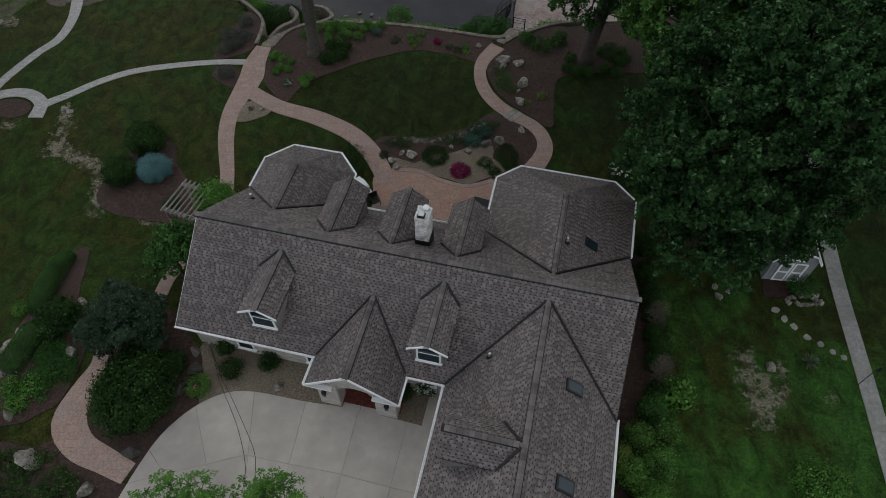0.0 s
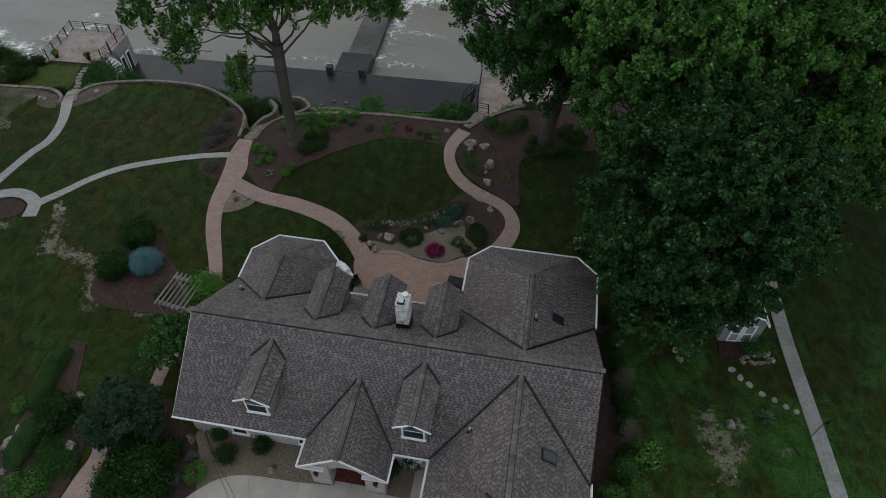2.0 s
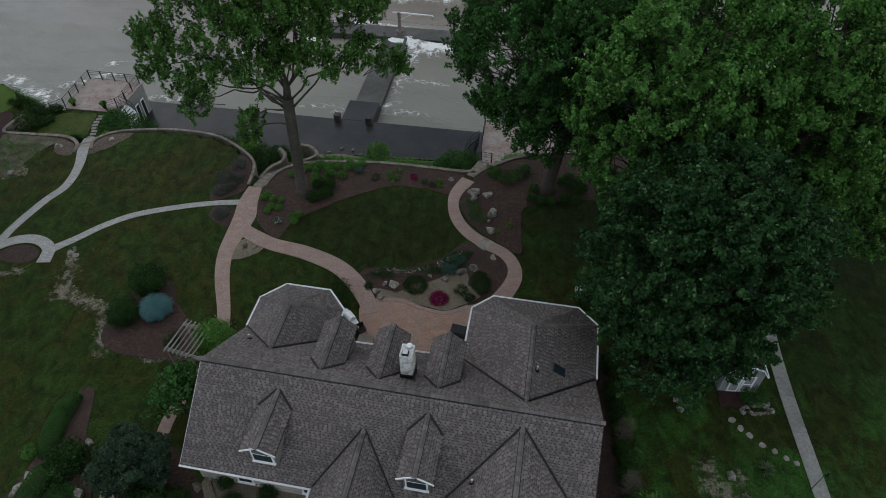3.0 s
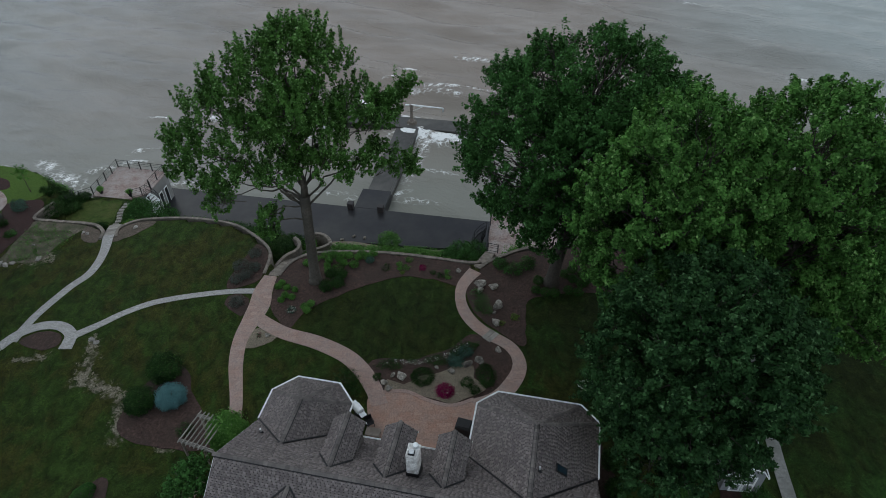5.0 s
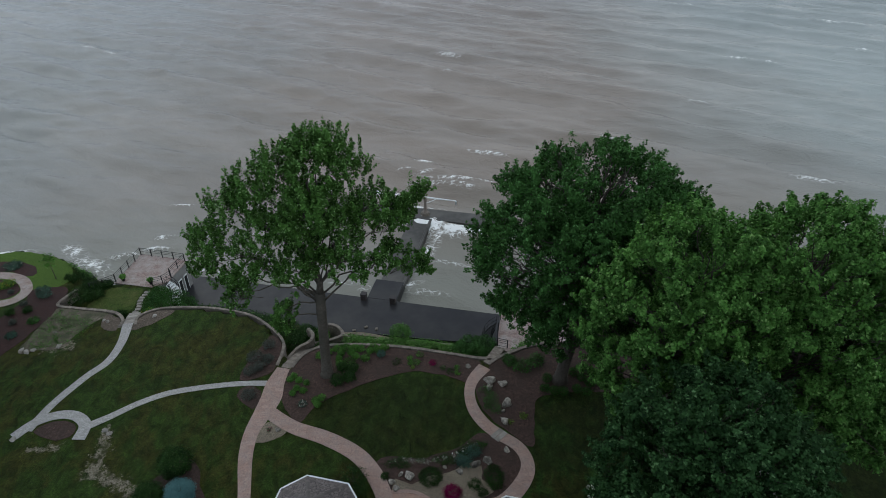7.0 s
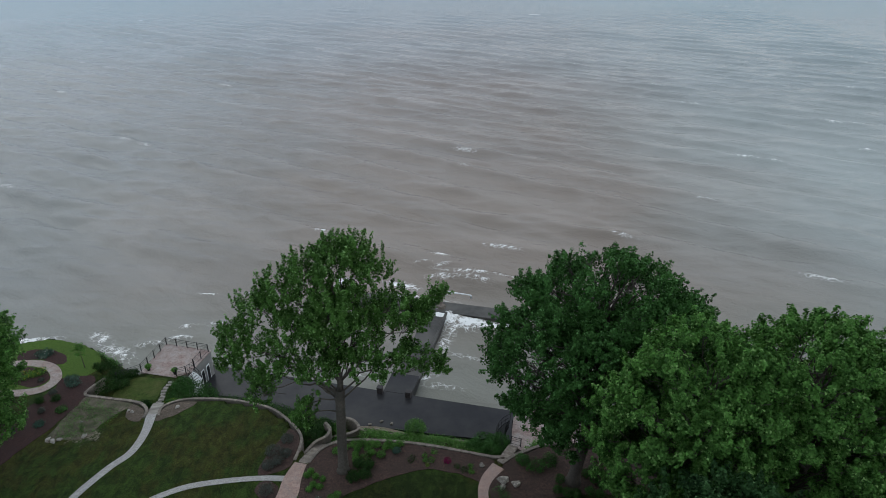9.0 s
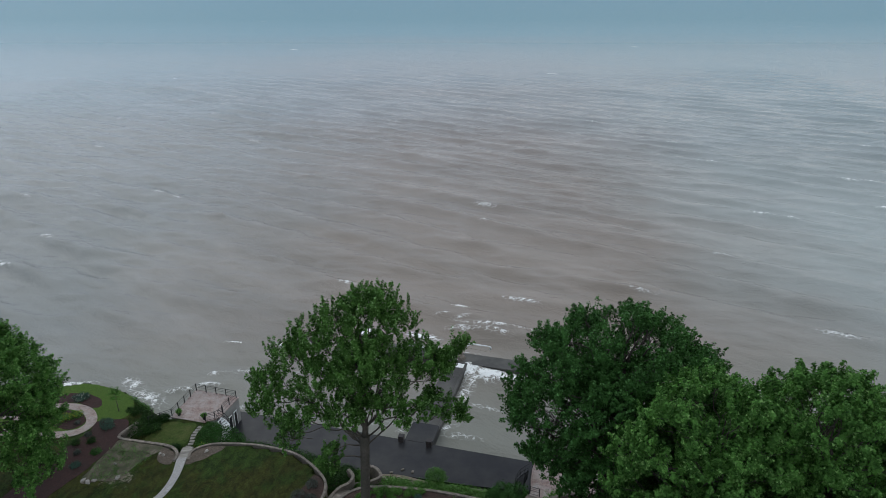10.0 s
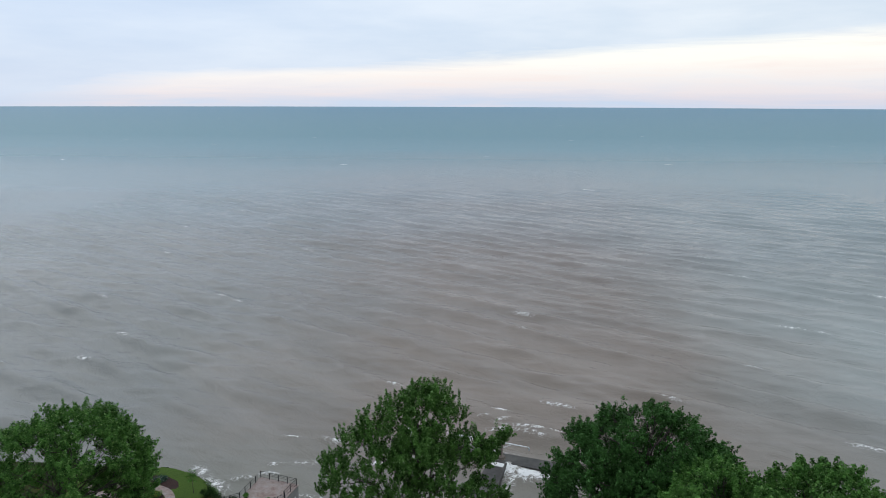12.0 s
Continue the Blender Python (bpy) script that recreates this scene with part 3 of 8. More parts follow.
def leaf_mesh(name, centres, normals, sizes, mat, aspect=0.62, along=None, small=False):
    """Bent pointed leaves: one small quad each, folded along the middle; small ones are single triangles."""
    c = np.asarray(centres, float)
    nrm = np.asarray(normals, float)
    n = len(c)
    nrm = nrm / np.maximum(np.linalg.norm(nrm, axis=1, keepdims=True), 1e-6)
    t = rng.normal(size=(n, 3)) if along is None else np.array(along, float)
    t -= nrm * (t * nrm).sum(1, keepdims=True)
    t /= np.maximum(np.linalg.norm(t, axis=1, keepdims=True), 1e-6)
    b = np.cross(nrm, t)
    s = np.asarray(sizes, float).reshape(-1, 1) * np.ones((n, 1))
    if small:
        v = np.empty((n, 3, 3))
        v[:, 0] = c - t * s * 0.42 + b * s * aspect * 0.55
        v[:, 1] = c - t * s * 0.42 - b * s * aspect * 0.55 + nrm * s * 0.08
        v[:, 2] = c + t * s * 0.58 - nrm * s * 0.12
        return raw_mesh(name, v.reshape(-1, 3), np.arange(3 * n).reshape(-1, 3), mat)
    v = np.empty((n, 4, 3))
    v[:, 0] = c - t * s * 0.5 - nrm * s * 0.10
    v[:, 1] = c + b * s * aspect * 0.5 + nrm * s * 0.06 + t * s * 0.08
    v[:, 2] = c + t * s * 0.5 - nrm * s * 0.16
    v[:, 3] = c - b * s * aspect * 0.5 + nrm * s * 0.06 + t * s * 0.08
    return raw_mesh(name, v.reshape(-1, 3), np.arange(4 * n).reshape(-1, 4), mat)


def clump_leaves(centres, outward, per, spread, size, up=0.5, jitter=0.7):
    """Leaves scattered in clumps round centres, facing outward and up."""
    c = np.repeat(np.asarray(centres, float), per, 0)
    o = np.repeat(np.asarray(outward, float), per, 0)
    off = rng.normal(size=c.shape) * spread * np.array([1, 1, 0.7])
    nrm = o + np.array([0, 0, up]) + rng.normal(size=c.shape) * jitter + off / max(spread, 1e-6) * 0.35
    return c + off, nrm, size * rng.uniform(0.65, 1.3, len(c))


def shell(center, radii, n, fill=0.35, low=-0.6, lumps=0.22):
    """Points near the skin of a lumpy ellipsoid, with outward directions."""
    d = rng.normal(size=(int(n * 1.8), 3))
    d /= np.linalg.norm(d, axis=1, keepdims=True)
    d = d[d[:, 2] > low][:n]
    lump = np.array([noise.noise(Vector(q * 2.3) + Vector(center) * 0.37) for q in d])
    r = (1 - fill * rng.random(len(d)) ** 1.8) * (1 + lumps * lump)
    return np.asarray(center) + d * r[:, None] * np.asarray(radii), d


# ---- ground, bluff and lake ----
# the line at which the upper lawn ends, west to east
RIM = [(-900, 80), (-60, 67), (-51.6, 66.2), (-47.3, 67.2), (-41.9, 65.4), (-39.2, 63), (-38.4, 60), (-38.2, 56.0), (-36, 55.3), (-32.3, 54.5), (-30.8, 53.6), (-29.9, 52.4), (-29.0, 53.2), (-27.2, 54.7), (-24.2, 54.8), (-20.9, 54.3), (-17.4, 53.1), (-15.2, 51.3), (-13.5, 49.2), (-13.05, 47.7), (-12.7, 45.3), (-11.9, 45.1), (-11, 46.7), (-9.4, 47.7), (-7.4, 47.9), (-4.5, 47.7), (-0.8, 47.1), (2.2, 46.3), (5.3, 45.4), (7.2, 44.9), (9, 45.8), (11.4, 46.7), (20, 47.6), (60, 50), (900, 70)]
FOOT = [(-900, 90), (-60, 72), (-48, 70.5), (-40, 67.5), (-36, 64), (-27.6, 61.4), (-18.1, 59.0), (-7.6, 55.2), (-1.9, 54.0), (4.8, 52.7), (9, 51.9), (14, 54), (30, 54), (60, 56), (900, 80)]
DECK_Z, LAKE_Z = -4.62, -5.95
rim_x, rim_y = [p[0] for p in RIM], [p[1] for p in RIM]
foot_x, foot_y = [p[0] for p in FOOT], [p[1] for p in FOOT]


def smooth(t):
    t = max(0.0, min(1.0, t))
    return t * t * (3 - 2 * t)


def terrace(x, y):
    """The front yard stands higher than the lawn behind the house."""
    dx, dy = x + 11.9, y - 21.64
    xl, yl = dx * 0.961 - dy * 0.2766, dx * 0.2766 + dy * 0.961
    return 1.4 * smooth((3.5 - yl) / 7) * (smooth((23.3 - xl) / 0.7) if xl > 22.6 else smooth((xl + 14) / 7))


def ground_z(x, y):
    r, f = np.interp(x, rim_x, rim_y), np.interp(x, foot_x, foot_y)
    if y <= r:
        return terrace(x, y) if y < 34 else 0.0
    if -38.2 < x < -29.2 and y < 61.5:
        return -1.15
    if y < f:
        k = (y - r) / max(f - r, 0.1)
        return -1.05 - k * 3.8 + 0.25 * noise.noise((x * 0.5, y * 0.5, 0))
    return max(-4.85 - (y - f) * 1.2, -9.0)


def axis(lo, hi, step, far):
    a = np.arange(lo, hi + step / 2, step)
    out = [far * k for k in (0.02, 0.06, 0.2, 0.5, 1.0)]
    return np.concatenate([[lo - o for o in out[::-1]], a, [hi + o for o in out]])


gx, gy = axis(-70, 60, 0.5, 4500), np.concatenate([[-4500, -2000, -800, -300, -120, -60], np.arange(-30, 78.1, 0.5), [95, 120]])
gv = np.array([(x, y, ground_z(x, y)) for y in gy for x in gx])
w, h = len(gx), len(gy)
i, j = np.meshgrid(np.arange(w - 1), np.arange(h - 1))
a = (j * w + i).ravel()
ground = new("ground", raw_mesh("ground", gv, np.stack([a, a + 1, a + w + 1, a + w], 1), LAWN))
# trodden and eroded lines of the lawn: a course of points with its half width
WEAR = [([(-26.2, 36.4), (-26.4, 34.6), (-25.3, 33.5), (-23.8, 32.8), (-22.5, 32.0), (-22.2, 30.6), (-21.8, 28.3)], 1.0), ([(-26.8, 33.9), (-24.6, 33.2)], 0.8), ([(-26.6, 38.4), (-26.2, 36.2)], 0.8),
        ([(17.8, 15.4), (17.5, 14.2), (17.7, 13.0), (17.6, 11.8)], 1.05), ([(18.4, 14.2), (18.6, 12.7), (19.3, 13.3)], 0.7), ([(19.7, 14.9), (19.4, 14.2)], 0.6), ([(21.7, 12.9), (21.9, 12.8)], 0.55),
        ([(-37.6, 53.6), (-36.2, 49.6), (-34.8, 49.4)], 1.6), ([(-32.4, 36.6), (-30.0, 36.7)], 0.6), ([(-16.2, 28.0), (-18.4, 27.2)], 0.8)]


def wear_at(x, y):
    best = 0.0
    for line, half in WEAR:
        for (ax, ay), (bx, by) in zip(line, line[1:]):
            ex, ey = bx - ax, by - ay
            k = max(0.0, min(1.0, ((x - ax) * ex + (y - ay) * ey) / (ex * ex + ey * ey)))
            best = max(best, 1.1 - 0.8 * math.hypot(x - ax - k * ex, y - ay - k * ey) / half)
    return best


wear = np.array([wear_at(x, y) if -50 < x < 30 and 5 < y < 60 else 0.0 for y in gy for x in gx], np.float32)
# finer, deep green grass in the oval; tree shade painted in east of it
turf_shade = np.array([smooth((7.2 - math.hypot((x + 2.0) * 0.78, (y - 38.6) * 1.25)) / 2.0) if x < 6 else max(smooth((x - 7.0) / 1.5) * smooth((y - 30) / 3), smooth((x - 21.0) / 4) * smooth((y - 16) / 6)) for y in gy for x in gx], np.float32)
ground.data.attributes.new("turf_shade", "FLOAT", "POINT").data.foreach_set("value", turf_shade)
ground.data.attributes.new("wear", "FLOAT", "POINT").data.foreach_set("value", wear)
tagged(ground, "mown green lawn with dry yellowish patches above the bluff", "lawn", "", "structure")

# lake: fine swell near the shore, coarser out to the horizon


def swell(x, y):
    """Wind sea: many long-crested waves about 13 m long, steeper at the crests."""
    r = np.random.default_rng(23)
    hgt = np.zeros_like(x)
    for k in range(52):
        long = k < 24
        lam = r.uniform(9.0, 15.5) if long else r.uniform(3.4, 8.0)
        a = radians(r.normal(57, 6 if long else 20))
        amp = 0.054 * (lam / 12) if long else 0.0034 * lam
        # narrow crests over wide troughs
        up = 0.5 + 0.5 * np.sin(2 * math.pi / lam * (x * math.cos(a) + y * math.sin(a)) + r.uniform(0, 6.28))
        hgt += amp * (2.1 * up ** 3.2 - 0.63)
    return hgt + 0.5 * hgt * np.abs(hgt)


# where waves break: centre, half length, half width, turn, strength
BREAKS = [(-46.2, 75.4, 2.6, 1.0, -48, 0.8), (-42.4, 72.0, 3.0, 1.1, -35, 0.85), (-39.0, 74.2, 2.4, 0.6, 12, 0.65), (-36.6, 67.4, 1.6, 0.7, 20, 0.7), (-35, 75.4, 1.6, 0.5, 0, 0.9), (-55.5, 75.2, 3.5, 0.7, 8, 0.85), (2.2, 79.6, 3.2, 2.2, -25, 1.05), (6.6, 77.6, 4.4, 1.5, -10, 1.02), (12.0, 76.6, 3.4, 1.0, -14, 0.85), (9.5, 81.0, 3.6, 0.8, -12, 0.85), (-4.4, 89.6, 2.6, 1.5, -20, 1.2), (-13.4, 90.0, 1.5, 1.2, 0, 1.1), (-10.0, 82.6, 2.2, 0.9, -10, 0.95), (2.5, 100.8, 1.5, 0.8, 0, 1.1), (13.8, 102.5, 4.0, 0.4, -22, 0.95), (-1.0, 97.0, 1.3, 0.35, 0, 0.8), (2.4, 96.0, 1.6, 0.5, 30, 0.75), (-0.5, 65.2, 1.6, 0.5, 30, 0.7), (-5.8, 65.2, 0.8, 0.5, 30, 0.8), (-34.9, 87.5, 1.6, 0.3, -8, 0.95), (-35.2, 78.2, 1.2, 0.4, 30, 0.95), (-1.5, 84.8, 6.5, 0.8, -12, 0.75), (2.2, 73.5, 0.8, 6.0, -17, 0.75), (5.0, 70.0, 3.2, 0.6, -20, 0.5), (1.5, 63.5, 3.5, 0.5, -14, 0.5), (-9.0, 66.5, 3.0, 0.5, -10, 0.45), (9.0, 93.0, 7.0, 0.6, -12, 0.75), (-17.0, 79.5, 6.0, 0.7, 8, 0.62), (-30.5, 79.5, 2.4, 1.0, 5, 0.5), (2.5, 92.5, 3.0, 0.7, -8, 0.7), (-27.0, 69.5, 3.0, 0.6, -12, 0.6), (-60, 74, 7.0, 1.0, 10, 0.8)]


def foam_at(x, y):
    best = np.zeros_like(x)
    for cx, cy, l, wd, turn, k in BREAKS:
        c, s = math.cos(radians(turn)), math.sin(radians(turn))
        p, q = ((x - cx) * c + (y - cy) * s) / l, (-(x - cx) * s + (y - cy) * c) / wd
        best = np.maximum(best, k * np.exp(-(p * p + q * q) * 0.9))
    return best


lx = np.concatenate([-np.geomspace(4000, 235, 14), np.arange(-232, 232.1, 1.2), np.geomspace(235, 4000, 14)])
ly = np.concatenate([np.arange(52, 125, 0.5), np.arange(125, 270, 0.8), np.arange(270, 520, 1.8), np.geomspace(525, 4850, 26)])
LX, LY = np.meshgrid(lx, ly)
sea = swell(LX, LY) * np.clip(1 - (np.abs(LX) - 215) / 20, 0, 1) * np.clip(1 - (LY - 230) / 270, 0, 1) * np.clip(0.35 + (LY - 60) / 60, 0.35, 1)
froth = foam_at(LX, LY) * (LY < 130)
# crests that have just tipped over
whitecap = np.random.default_rng(4)
tops = np.argwhere((sea > 0.36) & (LY > 84) & (LY < 420) & (np.abs(LX) < 210))
for j, i in tops[whitecap.permutation(len(tops))[:46]]:
    p, q = (LX - LX[j, i]) * 0.85 - (LY - LY[j, i]) * 0.53, (LX - LX[j, i]) * 0.53 + (LY - LY[j, i]) * 0.85
    froth = np.maximum(froth, whitecap.uniform(0.55, 1.0) * np.exp(-(p / whitecap.uniform(1.2, 4.0)) ** 2 - (q / 0.7) ** 2))
spray = np.array([noise.noise((x * 1.3, y * 1.3, 5)) if f > 0.02 else 0.0 for x, y, f in zip(LX.ravel(), LY.ravel(), froth.ravel())]).reshape(LX.shape)
far = np.hypot(LX, LY)
shrink = np.minimum(1.0, 4860 / far)
LZ = LAKE_Z + sea + froth * (0.28 + 0.35 * spray) + 23.0 * (np.minimum(far, 4860) / 4860) ** 2
lv = np.stack([LX * shrink, LY * shrink, LZ], -1).reshape(-1, 3)
lf = froth.ravel()
w, h = len(lx), len(ly)
i, j = np.meshgrid(np.arange(w - 1), np.arange(h - 1))
a = (j * w + i).ravel()
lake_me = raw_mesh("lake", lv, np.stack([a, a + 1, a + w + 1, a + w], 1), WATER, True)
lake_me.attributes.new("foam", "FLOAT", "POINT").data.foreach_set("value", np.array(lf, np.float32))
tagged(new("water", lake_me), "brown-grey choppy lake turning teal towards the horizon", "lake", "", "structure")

# ---- paths, drive and beds ----
for nm, pts, z, mat, lab in [
    ("path", [(-13.4, 25.5, 0.95), (-13.5, 30.1, 0.95), (-14.2, 34.5, 1.15), (-14.25, 37.1, 1.25), (-13.7, 39.3, 1.6), (-13.2, 41.2, 1.9), (-13.1, 43.0, 1.7), (-12.65, 45.0, 1.25)], 0.050, PINK, "pink stamped concrete garden path across the lawn"),
    ("path", [(-13.4, 39.9, 1.2), (-12.2, 38.8, 1.3), (-10.5, 37.6, 1.3), (-7.85, 36.4, 1.4), (-5.3, 34.7, 1.4), (-3.8, 32.8, 1.4), (-2.9, 30.8, 1.3), (-2.6, 29.6, 1.3)], 0.058, PINK, "curving pink stamped concrete path to the patio"),
    ("path", [(4.6, 28.9, 1.3), (6.3, 29.4, 1.3), (7.6, 30.5, 1.3), (8.6, 32.0, 1.2), (8.75, 33.4, 1.05), (8.2, 34.7, 1.05), (7.0, 35.8, 1.1), (5.8, 37.1, 1.1), (4.95, 38.85, 1.05), (4.75, 40.85, 0.95), (5.25, 42.5, 1.1), (6.5, 44.1, 1.3)], 0.054, PINK, "winding pink stamped concrete path along rock beds"),
    ("path", [(-28.4, 38.9, 0.8), (-26.7, 40.0, 0.7), (-24.9, 41.3, 0.66), (-22.5, 42.4, 0.66), (-19.0, 43.0, 0.62), (-16.1, 43.2, 0.62), (-13.9, 43.1, 0.66)], 0.046, GREYPATH, "narrow grey paver path curving over the lawn"),
    ("path", [(-33.4, 38.6, 0.78), (-32.6, 41.6, 0.76), (-31.0, 44.9, 0.76), (-29.7, 46.9, 0.8), (-29.35, 49.6, 0.85), (-29.7, 52.5, 1.05)], 0.046, GREYPATH, "narrow grey paver path leading to garden steps"),
    ("path", [(-34.3, 38.0, 0.95), (-33.2, 39.5, 0.95), (-31.6, 40.25, 0.95), (-30.0, 40.1, 0.95), (-28.75, 39.0, 1.0), (-28.7, 37.4, 1.1)], 0.053, GREYPATH, "grey paver path bent round a small bed"),
    ("path", [(-18.31, 18.2, 0.8), (-17.98, 16.29, 0.85), (-18.41, 14.75, 1.3), (-18.7, 13.03, 1.75), (-17.83, 11.68, 1.5), (-16.3, 10.82, 1.25), (-15.05, 10.15, 1.1)], 0.078, PINK, "pink stamped concrete front garden path"),
    ("path", [(-14.81, 24.35, 0.8), (-15.5, 22.12, 0.8), (-15.93, 19.65, 0.8), (-18.12, 17.63, 0.8)], 0.044, PINK, "pink stamped concrete side path"),
    ("path", [(-56, 60.4, 1.1), (-52.6, 59.8, 1.1), (-50.2, 59.2, 1.0)], 0.056, PAVER, "short tan paver path at the flower bed"),
    ("path", [(-56, 61.6, 1.2), (-53.4, 61.7, 1.2), (-51.2, 61.8, 1.2), (-49.0, 61.9, 1.2), (-46.6, 61.9, 1.2), (-44.3, 60.9, 1.2), (-42.9, 58.9, 1.2), (-43.4, 57.2, 1.2), (-45.2, 56.5, 1.2), (-48.5, 56.4, 1.2), (-52.5, 57.0, 1.2)], 0.050, PAVER, "looping pale paver path round flower beds"),
]:
    tagged(part(nm, ribbon(pts, z - 0.2, z, 0.35, True), mat), lab, "path", "garden paths", "structure")

patio = sheet("patio", [(-3.5, 30.2), (-2.4, 30.75), (-0.5, 30.65), (1.1, 29.7), (2.9, 29.0), (4.7, 29.5), (6.3, 29.2), (5.9, 27.0), (4.4, 24.5), (3.4, 22.4), (0, 23.5), (-3.8, 24.6), (-3.4, 27.5)], 0.040, PATIO, "terracotta stamped concrete patio behind the house", "patio")
tagged(part("trim", ribbon([(-2.9, 30.75, 0.32), (-2.2, 30.8, 0.32), (-0.5, 30.7, 0.32), (1.1, 29.75, 0.32), (2.9, 29.1, 0.32), (4.7, 29.55, 0.32)], -0.05, 0.064), PINK), "smooth concrete border band of the patio", "border", "", "structure")

